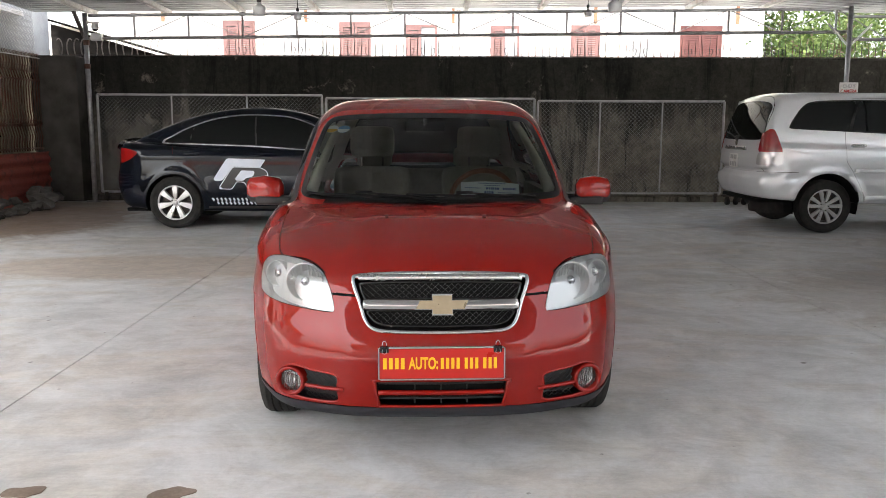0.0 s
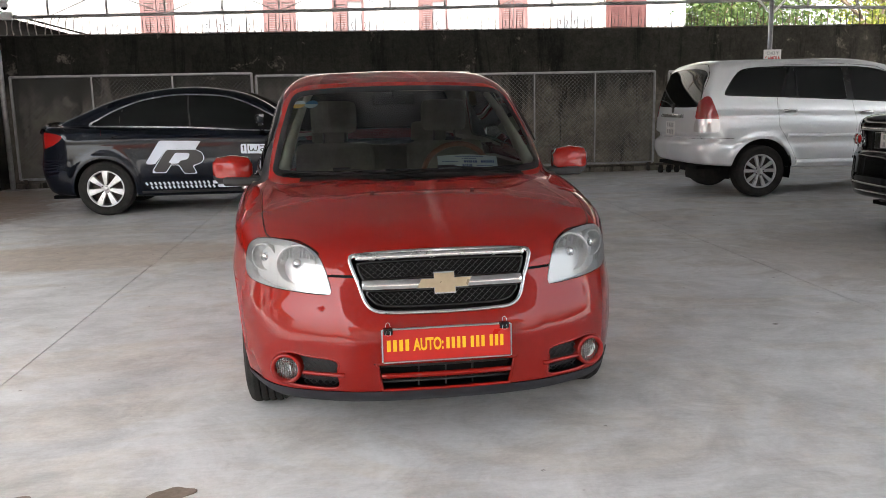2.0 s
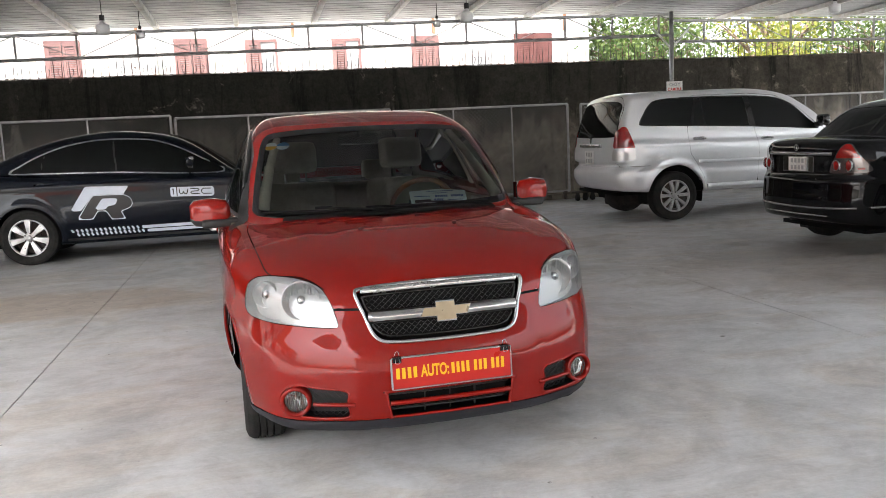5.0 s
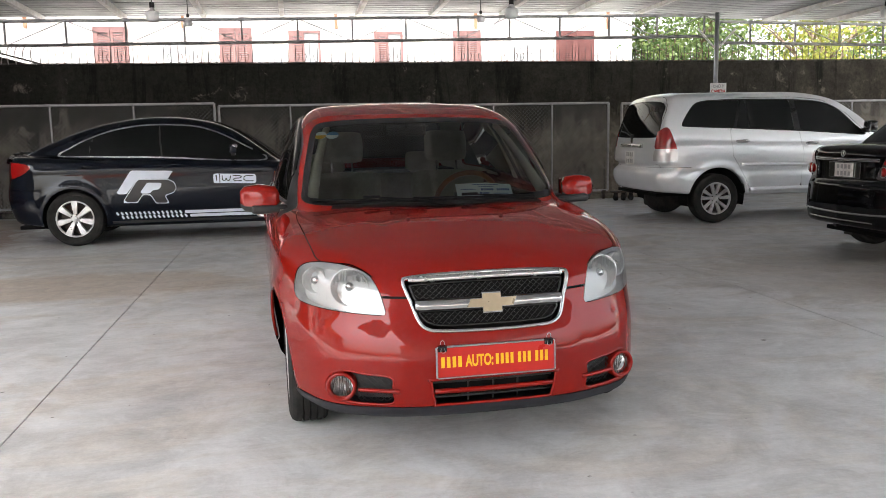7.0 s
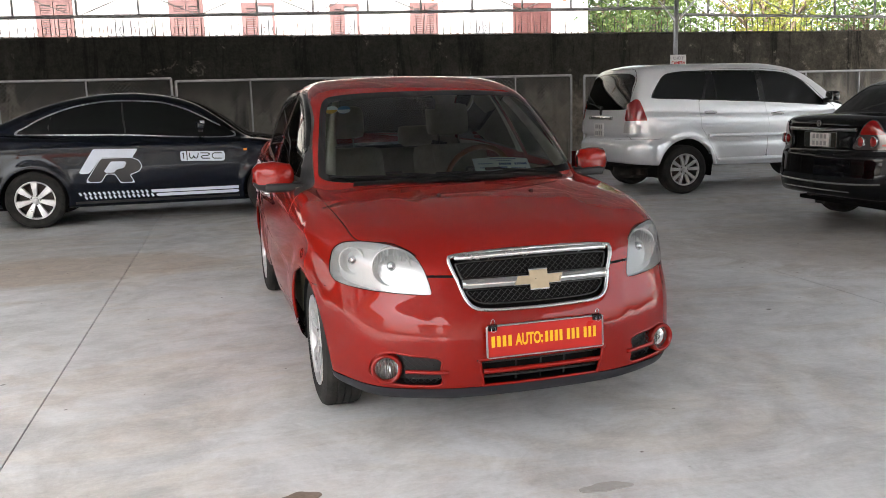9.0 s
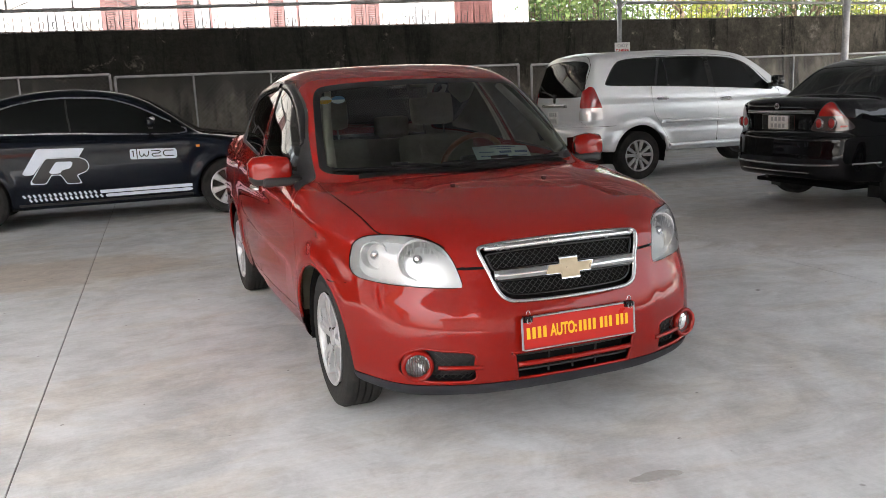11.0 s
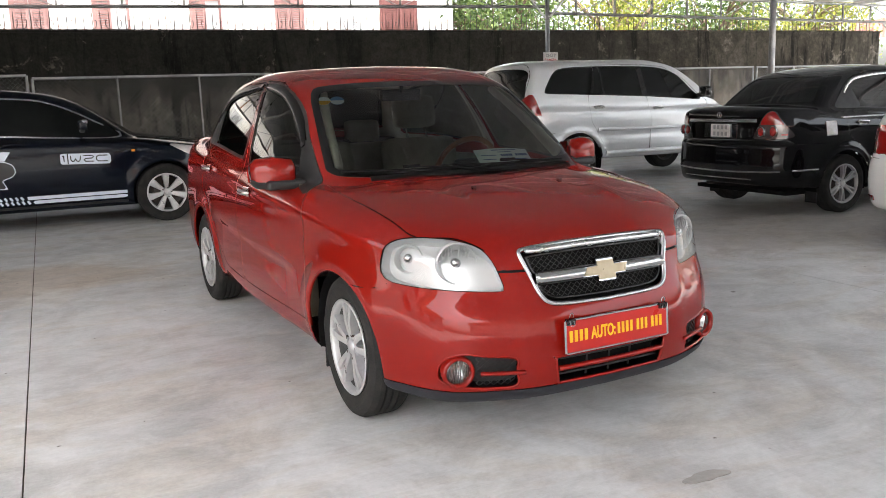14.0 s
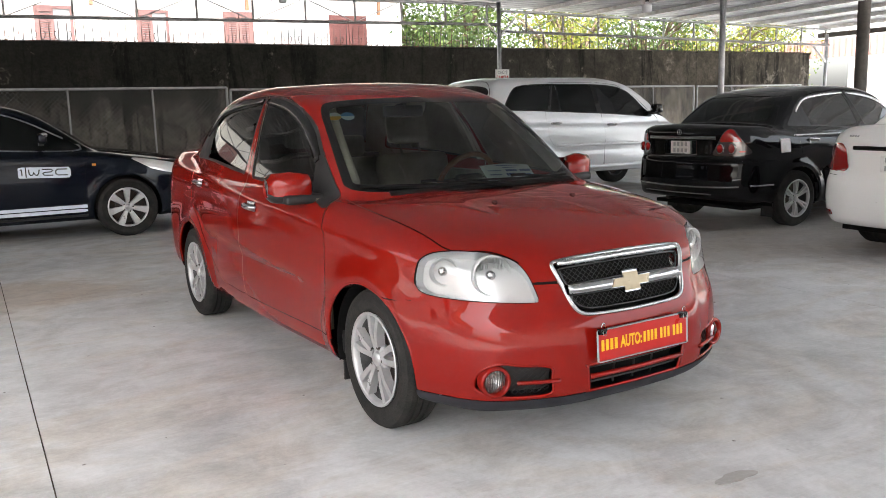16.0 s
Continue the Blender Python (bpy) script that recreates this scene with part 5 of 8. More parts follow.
        part("mirror_foot", moved(box(-0.06, 0.06, -0.02, 0.03, -0.02, 0.02, 0.01), Matrix.Translation((s * 0.83, 1.75, 1.055))), TRIM, mirror)
        ind = [shell.at_side(1.24 + 0.008 * k, 0.815, s) for k in range(6)]
        part("side_repeater", strip_on(shell, ind, 0.028, 0.005), AMBER, car, "amber side repeater", True)
        sill = [shell.at_side(y, 0.27, s) for y in np.linspace(1.36, 3.2, 24)]
        part("sill_trim", strip_on(shell, sill, 0.03, 0.01), TRIM, car)
        for yc, zc, r in FAST["arches"]:
            add_wheel(car, s * 0.862, yc, 0.325, 0.215, 0.2, "seven", s, HUBCAP)
    lip = [shell.at_top(x, 4.4 - 0.12 * x * x) for x in np.linspace(-0.66, 0.66, 24)]
    part("boot_lip", strip_on(shell, lip, 0.075, 0.028), NAVY_PAINT, car, "raised lip along the boot edge", True)
    wheel_wells(car, FAST["arches"], 0.55, 0.86, shell.plan)
    part("floor_pan", box(-0.66, 0.66, 0.5, 4.3, 0.2, 0.24), GAP, car)
    return car


fastback(pose(0.305, 11.6, 0, 0, 0, 90))

# ---- silver people carrier ----
MPV = dict(
    length=4.56, height=1.75, under=[(0.0, 0.34), (3.5, 0.37), (4.56, 0.43)], flare=0.016, crown=0.06, crown4=0.05,
    deck=[(0.0, 0.8), (0.15, 0.88), (0.5, 0.97), (0.9, 1.04), (1.2, 1.07), (2.5, 1.09), (4.2, 1.14), (4.6, 1.14)],
    plan=[(0.0, 0.76), (0.3, 0.83), (0.8, 0.87), (1.3, 0.88), (3.4, 0.88), (4.0, 0.868), (4.6, 0.82)],
    inset=[(0.25, 0.05), (0.4, 0.015), (0.55, 0.0), (0.85, 0.0), (1.0, 0.012), (1.12, 0.035), (1.2, 0.06)],
    front=[(0.25, 0.05), (0.4, 0.01), (0.6, 0.0), (0.8, 0.05), (1.0, 0.2)],
    nose=[(0.0, 0.0), (0.4, 0.04), (0.65, 0.14), (0.8, 0.32), (0.9, 0.6)],
    rear=[(0.3, 4.38), (0.45, 4.5), (0.6, 4.56), (0.68, 4.55), (0.74, 4.47), (1.0, 4.46), (1.2, 4.42)],
    tail=[(0.0, 0.0), (0.4, 0.02), (0.65, 0.07), (0.78, 0.15), (0.86, 0.28), (0.9, 0.4)],
    screen=[(0.9, 0.68), (1.05, 0.9), (1.3, 1.26), (1.5, 1.57), (1.62, 1.8), (1.72, 2.15)], screen_bow=0.25, screen_rake=0.55,
    back=[(0.9, 4.5), (1.1, 4.47), (1.3, 4.42), (1.5, 4.35), (1.63, 4.29), (1.74, 4.15)], back_bow=0.12, back_rake=0.9,
    house=[(0.95, 0.862), (1.1, 0.845), (1.3, 0.8), (1.5, 0.745), (1.65, 0.695), (1.75, 0.64)],
    houseplan=[(1.0, 0.1), (1.5, 0.03), (2.2, 0.0), (3.4, 0.01), (4.2, 0.04), (4.5, 0.08)],
    roof=[(1.4, 1.53), (1.7, 1.64), (2.1, 1.705), (2.6, 1.735), (3.2, 1.735), (3.8, 1.735), (4.3, 1.712), (4.5, 1.69)], roof_bow=0.07,
    k_front=0.12, k_rear=0.1, k_top=0.08, k_pillar=0.07, k_roof=0.09, k_belt=0.03,
    arches=[(0.88, 0.34, 0.395), (3.64, 0.34, 0.395)],
    creases=[(1.2, 4.4, 0.68, 0.68, 0.05, -0.008), (0.9, 4.4, 1.02, 1.02, 0.025, 0.005)],
)
MPV_DLO = rounded([(1.45, 1.125), (1.61, 1.258), (1.81, 1.44), (2.0, 1.54), (2.14, 1.578), (2.4, 1.605), (2.9, 1.62), (3.5, 1.62), (3.8, 1.602), (3.93, 1.553), (4.045, 1.414), (4.11, 1.3), (4.05, 1.27), (3.45, 1.24), (2.5, 1.19), (1.8, 1.142)], 4)
# where each pane of the window band begins and ends, at the band's foot and head
MPV_PANES = {"quarter_window": (3.405, 3.285, 9.0, 9.0), "vent_window": (3.19, 3.205, 3.36, 3.25), "rear_side_window": (2.535, 2.57, 3.165, 3.18), "front_side_window": (0.0, 0.0, 2.445, 2.49)}


def pane_of(name, y, z):
    """Negative within one pane of the people carrier's window band."""
    a, b, c, d = MPV_PANES[name]
    t = (z - 1.24) / 0.37
    return np.maximum.reduce([outline_distance(y, z, MPV_DLO) + 0.012, a + (b - a) * t - y, y - c - (d - c) * t])


def people_carrier(m):
    shell = Shell(MPV, 0.03)
    p = Panels(shell)
    near = lambda x: far(np.abs(x) > 0.45)
    p.carve("rear_bumper", lambda x, y, z: np.maximum(z - 0.745, 3.99 - y))
    p.carve("front_bumper", lambda x, y, z: np.maximum(z - 0.68, y - 0.87))
    fd = [(1.34, 1.1), (1.28, 0.7), (1.32, 0.43), (2.42, 0.42), (2.44, 0.5), (2.41, 0.9), (2.46, 1.17), (2.5, 1.64), (2.1, 1.6), (1.75, 1.42), (1.5, 1.2)]
    rd = [(2.46, 1.17), (2.41, 0.9), (2.44, 0.5), (2.46, 0.42), (3.15, 0.43), (3.2, 0.47), (3.25, 0.58), (3.34, 0.75), (3.43, 0.88), (3.445, 1.2), (3.33, 1.64), (2.5, 1.64)]
    for name, poly in (("front_door", fd), ("rear_door", rd)):
        p.carve(name, lambda x, y, z: outline_distance(y, z, poly) + near(x), ["body"])
    p.seam(lambda x, y, z: np.minimum(outline_distance(y, z, fd), outline_distance(y, z, rd)) + near(x), 0.003, ["front_door", "rear_door", "body"])
    p.carve("tailgate", lambda x, y, z: np.maximum(outline_distance(x, z, rounded([(-0.66, 0.72), (0, 0.7), (0.66, 0.72), (0.7, 0.8), (0.69, 1.2), (0.6, 1.62), (0, 1.67), (-0.6, 1.62), (-0.69, 1.2), (-0.7, 0.8)])), 4.05 - y) + far(y > 3.9), ["body"])
    p.seam(lambda x, y, z: outline_distance(x, z, rounded([(-0.66, 0.72), (0, 0.7), (0.66, 0.72), (0.7, 0.8), (0.69, 1.2), (0.6, 1.62), (0, 1.67), (-0.6, 1.62), (-0.69, 1.2), (-0.7, 0.8)])) + far(y > 4.0), 0.003, ["tailgate", "body"])
    p.seam(lambda x, y, z: np.abs(z - 0.745) + far(y > 3.99), 0.003, ["rear_bumper", "body"])
    p.carve("window_seal", lambda x, y, z: outline_distance(y, z, MPV_DLO) + near(x))
    for name in MPV_PANES:
        p.carve(name, lambda x, y, z: pane_of(name, y, z) + near(x), ["window_seal"])
    p.carve("windscreen", lambda x, y, z: outline_distance(x, z, rounded([(-0.75, 1.1), (0, 1.09), (0.75, 1.1), (0.7, 1.4), (0.62, 1.58), (0, 1.62), (-0.62, 1.58), (-0.7, 1.4)])) + far((y < 2.1) & (z > 1.0)))
    p.carve("rear_screen", lambda x, y, z: outline_distance(x, z, rounded([(-0.66, 1.14), (0, 1.13), (0.66, 1.14), (0.7, 1.2), (0.66, 1.4), (0.58, 1.58), (0, 1.62), (-0.58, 1.58), (-0.66, 1.4), (-0.7, 1.2)])) + far((y > 3.9) & (z > 1.05)))
    lamp = rounded([(4.2, 0.84), (4.3, 0.835), (4.47, 0.84), (4.5, 0.95), (4.45, 1.1), (4.4, 1.2), (4.33, 1.27), (4.28, 1.24), (4.23, 1.1), (4.2, 0.98)], 4)
    p.carve("tail_lamp", lambda x, y, z: outline_distance(y, z, lamp) + far((np.abs(x) > 0.66) & (y > 4.0)))
    p.carve("reverse_lens", lambda x, y, z: np.maximum(outline_distance(y, z, lamp), z - 0.99) + far((np.abs(x) > 0.66) & (y > 4.0)), ["tail_lamp"])
    for yc, zc, r in MPV["arches"]:
        p.carve("arch_hole", lambda x, y, z: np.maximum(np.hypot(y - yc, z - zc) - r, 0.1 - z) + far(np.abs(x) > 0.45))
    p.finish()
    car = thing("people_carrier", m, "silver people carrier with dark glass and tailgate towards the yard", "car", "parked cars")
    for name in ("body", "front_bumper", "rear_bumper", "tailgate"):
        put(p, name, SILVER, car)
    tagged(put(p, "gap", GAP, car, 0.006, title="panel_gap"), kind="stuff")
    put(p, "windscreen", DARK_TINT, car, 0.002)
    put(p, "rear_screen", DARK_TINT, car, 0.0, label="glossy dark rear screen")
    for s in (-1, 1):
        for name, y0 in (("front_door", 2.2), ("rear_door", 3.2)):
            door = put(p, name, SILVER, car, 0, s)
            a = [shell.at_side(y0 + 0.018 * k, 1.025 if y0 < 3 else 1.068, s) for k in range(11)]
            nn = shell.normal(a[5])
            part("handle", tube([q + nn * (0.006 + 0.03 * math.sin(math.pi * k / 10) ** 0.6) for k, q in enumerate(a)], 0.014, 8), DULL_CHROME, door, "", True)
            part("handle_cup", strip_on(shell, a[1:-1], 0.055, 0.003), GALV, door)
        for name in MPV_PANES:
            put(p, name, DARK_TINT, car, 0.004, s, "black tinted side glass")
        put(p, "window_seal", BLACK_GLOSS, car, 0.001, s, "black window band")
        put(p, "tail_lamp", RED_LENS, car, -0.006, s, "tall red tail lamp")
        put(p, "reverse_lens", CLEAR_LENS, car, -0.006, s, "clear lower lamp lens")
        mould = [shell.at_side(y, 0.735 + 0.03 * (y - 1.34) / 2, s) for y in np.linspace(1.34, 3.32, 30)]
        part("side_moulding", strip_on(shell, mould, 0.05, 0.012), SILVER, car, "", True)
        sill = [shell.at_side(y, 0.43, s) for y in np.linspace(1.3, 3.2, 24)]
        part("side_step", strip_on(shell, sill, 0.07, 0.02), SILVER, car, "", True)
        mirror = part("door_mirror", moved(box(-0.09, 0.09, -0.055, 0.055, -0.07, 0.07, 0.04), Matrix.Translation((s * 0.96, 1.5, 1.24))), BLACK_GLOSS, car, "", True)
        part("mirror_glass", moved(box(-0.07, 0.07, 0.0555, 0.058, -0.05, 0.05), Matrix.Translation((s * 0.96, 1.5, 1.24))), DULL_CHROME, mirror)
        part("mirror_foot", moved(box(-0.06, 0.06, -0.03, 0.03, -0.03, 0.03, 0.01), Matrix.Translation((s * 0.86, 1.5, 1.18))), TRIM, mirror)
        for yc, zc, r in MPV["arches"]:
            add_wheel(car, s * 0.84, yc, 0.325, 0.21, 0.2, "ten", s, ALLOY)
    wheel_wells(car, MPV["arches"], 0.55, 0.85, shell.plan)
    a = [shell.at_back(x, 1.02) for x in np.linspace(-0.36, 0.36, 20)]
    part("tailgate_handle", strip_on(shell, a, 0.05, 0.03), DULL_CHROME, car, "grey tailgate handle bar", True)
    plate(car, (0.0, max(shell.at_back(0.0, 0.78).y, shell.at_back(0.0, 0.94).y) + 0.008, 0.86), 0.3, 0.18, 1, "white two-row number plate", 2)
    w = shell.at_back(0.0, 1.15)
    part("rear_wiper", join(moved(box(-0.03, 0.03, -0.02, 0.03, -0.03, 0.03, 0.01), Matrix.Translation(w)), tube([w + Vector((0, 0.03, 0)), w + Vector((0.2, 0.025, 0.05)), w + Vector((0.42, 0.0, 0.07))], 0.009, 6)), TRIM, car, "black rear wiper")
    q = shell.at_back(0.0, 1.09)
    part("tail_badge", moved(lathe([(0.0, -0.004), (0.035, -0.004), (0.04, 0.006)], 20), Matrix.Translation(q + Vector((0, 0.004, 0))) @ Matrix.Rotation(-math.pi / 2, 4, "Z")), CHROME, car, "small round chrome badge")
    part("floor_pan", box(-0.66, 0.66, 0.5, 4.4, 0.36, 0.4), GAP, car)
    part("spare_wheel", moved(lathe([(0.0, 0.0), (0.3, 0.0), (0.31, 0.04), (0.3, 0.15), (0.0, 0.15)], 32), Matrix.Translation((0, 3.95, 0.19)) @ Matrix.Rotation(-math.pi / 2, 4, "Y")), RUBBER, car, "spare wheel under the tail")
    return car


people_carrier(pose(8.38, 11.3, 0, 0, 0, 90))

# ---- white sedan, of which the tail corner is seen ----
WHITE_SPEC = dict(SMALL_SEDAN)
WHITE_SPEC.update(
    length=4.3, flare=0.006, under=[(0.0, 0.2), (3.4, 0.22), (4.3, 0.27)], steps=[], face_steps=[], face_ledges=[],
    rear=[(0.2, 4.15), (0.33, 4.26), (0.5, 4.3), (0.62, 4.29), (0.7, 4.25), (0.9, 4.22), (1.02, 4.17), (1.08, 4.1)],
    deck=[(0.0, 0.735), (0.1, 0.772), (0.67, 0.912), (1.2, 0.962), (2.0, 0.98), (3.2, 1.05), (3.7, 1.09), (4.1, 1.1), (4.3, 1.08)],
    plan=[(0.0, 0.72), (0.45, 0.8), (1.2, 0.835), (3.2, 0.845), (3.7, 0.835), (4.1, 0.79), (4.3, 0.75)],
    inset=[(0.2, 0.06), (0.3, 0.03), (0.45, 0.004), (0.7, 0.0), (0.85, 0.015), (0.98, 0.05), (1.08, 0.1)],
    back=[(0.98, 3.95), (1.1, 3.72), (1.25, 3.45), (1.38, 3.18), (1.43, 3.02), (1.47, 2.8)],
    creases=[], ridges=[])


def white_sedan(m):
    shell = Shell(WHITE_SPEC, 0.03)
    p = Panels(shell)
    p.carve("rear_bumper", lambda x, y, z: np.maximum(z - 0.68, 3.3 - y))
    p.seam(lambda x, y, z: np.abs(z - 0.68) + far((y > 3.4) & (np.abs(x) > 0.55)), 0.0025, ["rear_bumper", "body"])
    p.seam(lambda x, y, z: line_distance(x, z, rounded([(-0.48, 0.5), (0.0, 0.49), (0.48, 0.5), (0.56, 0.7), (0.6, 1.1), (0.5, 1.2), (-0.5, 1.2), (-0.6, 1.1), (-0.56, 0.7)])) + far(y > 3.9), 0.003, ["rear_bumper", "body"])
    for name, poly in (("front_side_window", FRONT_PANE), ("rear_side_window", REAR_PANE)):
        p.carve(name, lambda x, y, z: outline_distance(y, z, [(a, b + 0.03) for a, b in poly]) + far(np.abs(x) > 0.4))
    p.carve("windscreen", lambda x, y, z: outline_distance(x, z, SCREEN_OUT) + far((y < 2.3) & (z > 0.9)))
    p.carve("rear_screen", lambda x, y, z: outline_distance(x, z, [(a, b + 0.07 if b < 1.2 else b) for a, b in BACK_OUT]) + far((y > 2.7) & (z > 1.06)))
    p.carve("tail_lamp", lambda x, y, z: outline_distance(np.abs(x), z, rounded([(0.46, 0.72), (0.47, 0.8), (0.5, 0.89), (0.57, 0.94), (0.68, 0.92), (0.745, 0.83), (0.785, 0.73), (0.6, 0.71)], 4)) + far((y > 3.75) & (z > 0.7)))
    for yc, zc, r in WHITE_SPEC["arches"]:
        p.carve("arch_hole", lambda x, y, z: np.maximum(np.hypot(y - yc - (0.06 if yc > 2 else 0), z - zc) - r, 0.1 - z) + far(np.abs(x) > 0.45))
    p.finish()
    car = thing("white_sedan", m, "white sedan with red tail lamps, tail towards the yard", "car", "parked cars")
    for name in ("body", "rear_bumper"):
        put(p, name, WHITE_PAINT, car)
    tagged(put(p, "gap", GAP, car, 0.006, title="panel_gap"), kind="stuff")
    for name in ("front_side_window", "rear_side_window", "windscreen", "rear_screen"):
        put(p, name, DARK_TINT, car)
    for s in (-1, 1):
        put(p, "tail_lamp", RED_LENS, car, -0.005, s, "red tail lamp wrapping the corner")
        r = [shell.at_back(s * x, 0.36) for x in np.linspace(0.6, 0.7, 8)]
        part("bumper_reflector", strip_on(shell, r, 0.045, 0.006), RED_LENS, car, "dark red bumper reflector", True)
        for yc, zc, rr in WHITE_SPEC["arches"]:
            add_wheel(car, s * 0.8, yc + (0.06 if yc > 2 else 0), 0.292, 0.19, 0.185, "five_pair", s, ALLOY)
    line = [shell.at_back(x, 0.905) for x in np.linspace(-0.42, 0.42, 20)]
    part("boot_trim", strip_on(shell, line, 0.035, 0.02), BLACK_GLOSS, car, "black trim bar over the plate", True)
    for k in range(4):
        b = [shell.at_back(0.5 - 0.026 * k - 0.003 * j, 1.0) for j in range(6)]
        part("badge_bar", strip_on(shell, b, 0.02, 0.004), DULL_CHROME, car)
    wheel_wells(car, [(a + (0.06 if a > 2 else 0), b, c) for a, b, c in WHITE_SPEC["arches"]], 0.52, 0.8, shell.plan)
    plate(car, (0.0, 4.262, 0.79), 0.28, 0.13, 1, "pale number plate", 2)
    part("floor_pan", box(-0.62, 0.62, 0.45, 4.0, 0.2, 0.24), GAP, car)
    part("exhaust", tube([(-0.4, 3.8, 0.24), (-0.4, 4.2, 0.235)], 0.025, 12), DARK_METAL, car)
    return car


white_sedan(pose(8.36, 4.85, 0, 0, 0, 90))


# ---- the red car's face and cabin ----
def zigzag(poly, depth, step=0.0125, row=0.0105, r=0.0017):
    """A diamond net of bent wires inside an outline of the front view; depth(x, z) gives its place."""
    xs, zs = [q[0] for q in poly], [q[1] for q in poly]
    geos = []
    n = int((max(xs) - min(xs)) / step) + 2
    k, z = 0, min(zs)
    while z < max(zs) + row:
        run = []
        for i in range(n):
            x = min(xs) + i * step
            zz = z + (row * 0.5 if (i + k) % 2 else -row * 0.5)
            inside = outline_distance(np.array([x]), np.array([zz]), poly)[0] < 0.004
            if inside:
                run.append(depth(x, zz))
            if (not inside or i == n - 1) and len(run) > 1:
                geos.append(tube(run, r, 4))
            if not inside:
                run = []
        z += row
        k += 1
    return join(*geos)


def ring_on(shell, poly, width, height, inward=0.0):
    pts = [shell.at_front(x, z) for x, z in poly]
    pts.append(pts[0])
    return strip_on(shell, pts, width, height)


def red_front(car):
    # grille: backing, two nets, chrome surround, chrome bar, emblem
    grille = part("grille", p.mesh("grille_hole", GAP, 0.045, title="grille"), None, car, "black mesh grille in a chrome surround")
    sunk = lambda x, z: shell.at_front(x, z) + Vector((0, 0.014, 0))
    for poly in (GRILLE_TOP, GRILLE_LOW):
        part("mesh_insert", zigzag(poly, sunk), MESH, grille, "black diamond mesh")
        inner = [shell.at_front(x, z) + Vector((0, 0.006, 0)) for x, z in poly]
        part("mesh_rim", tube(inner, 0.0055, 6, True), BLACK_GLOSS, grille, "", True)
    part("surround", ring_on(shell, GRILLE_OUT, 0.014, 0.01), CHROME, grille, "chrome grille surround", True)
    cap = [shell.at_front(x, 0.728 + 0.004 * (1 - (x / 0.3) ** 2)) for x in np.linspace(-0.312, 0.312, 28)]
    part("top_bar", strip_on(shell, cap, 0.022, 0.011), DULL_CHROME, grille, "", True)
    mid = [shell.at_front(x, 0.632) for x in np.linspace(-0.293, 0.293, 28)]
    part("centre_bar", strip_on(shell, mid, 0.04, 0.016), CHROME, grille, "wide chrome centre bar", True)
    e = shell.at_front(0.004, 0.634)
    bow = [(-0.099, -0.014), (-0.036, -0.015), (-0.036, -0.034), (0.038, -0.034), (0.038, -0.015), (0.084, -0.015), (0.099, 0.018), (0.036, 0.017), (0.036, 0.036), (-0.036, 0.036), (-0.036, 0.017), (-0.084, 0.017)]
    rim = [(x * 1.06, z * 1.14) for x, z in bow]
    place = Matrix.Translation(e + Vector((0, -0.01, 0))) @ Matrix.Rotation(radians(-16), 4, "X")
    emblem = part("emblem", moved(prism(bow, -0.008, 0.004), place), GOLD, grille, "pale gold cross-shaped emblem")
    part("emblem_rim", moved(prism(rim, -0.003, 0.012), place), CHROME, emblem)
    part("emblem_foot", moved(box(-0.038, 0.038, 0.0, 0.02, 0.02, 0.048, 0.003), place), BLACK_GLOSS, emblem)
    # lower intake
    intake = part("lower_intake", p.mesh("intake_hole", GAP, 0.06, title="lower_intake"), None, car, "black lower air intake")
    for z, r, mat, dy in ((0.309, 0.0105, RED, 0.004), (0.278, 0.005, TRIM, 0.03), (0.338, 0.004, TRIM, 0.03)):
        part("intake_bar", tube([shell.at_front(x, z) + Vector((0, dy, 0)) for x in np.linspace(-0.238, 0.238, 20)], r, 8), mat, intake, "red cross bar" if mat is RED else "", True)
    for x in (-0.1, 0.0, 0.1):
        part("intake_rib", bar(shell.at_front(x, 0.258) + Vector((0, 0.03, 0)), shell.at_front(x, 0.35) + Vector((0, 0.03, 0)), 0.006), TRIM, intake)
    edge = [shell.at_front(x, z) + Vector((0, 0.004, 0)) for x, z in INTAKE]
    part("intake_rim", tube(edge, 0.007, 6, True), RED, intake, "", True)
    for s in (-1, 1):
        # fog lamp pocket
        pocket = part("fog_pocket", p.mesh("fog_hole", TRIM, 0.05, s, title="fog_pocket"), None, car, "black fog lamp pocket")
        poly = [(s * x, z) for x, z in FOG_HOLE]
        part("pocket_mesh", zigzag([q for q in poly if abs(q[0]) < 0.53] , lambda x, z: shell.at_front(x, z) + Vector((0, 0.03, 0)), 0.012, 0.011, 0.002), MESH, pocket)
        part("pocket_rim", tube([shell.at_front(x, z) + Vector((0, 0.004, 0)) for x, z in poly], 0.006, 6, True), RED, pocket, "", True)
        c = shell.at_front(s * 0.58, 0.321)
        turn = Matrix.Translation(c + Vector((0, 0.02, 0))) @ Matrix.Rotation(radians(90 + s * 14), 4, "Z")
        ring = lathe([(0.06, 0.02), (0.06, -0.016), (0.055, -0.024), (0.046, -0.022), (0.044, -0.008), (0.044, 0.02)], 36)
        fog = part("fog_lamp", moved(lathe([(0.0, 0.03), (0.02, 0.026), (0.044, 0.0)], 32), turn), DULL_CHROME, car, "round fog lamp in a red bezel", True)
        part("fog_lens", moved(lathe([(0.0, -0.012), (0.025, -0.01), (0.044, -0.002)], 32), turn), LENS, fog, "", True)
        part("fog_bezel", moved(ring, turn), RED, fog, "red fog lamp bezel", True)
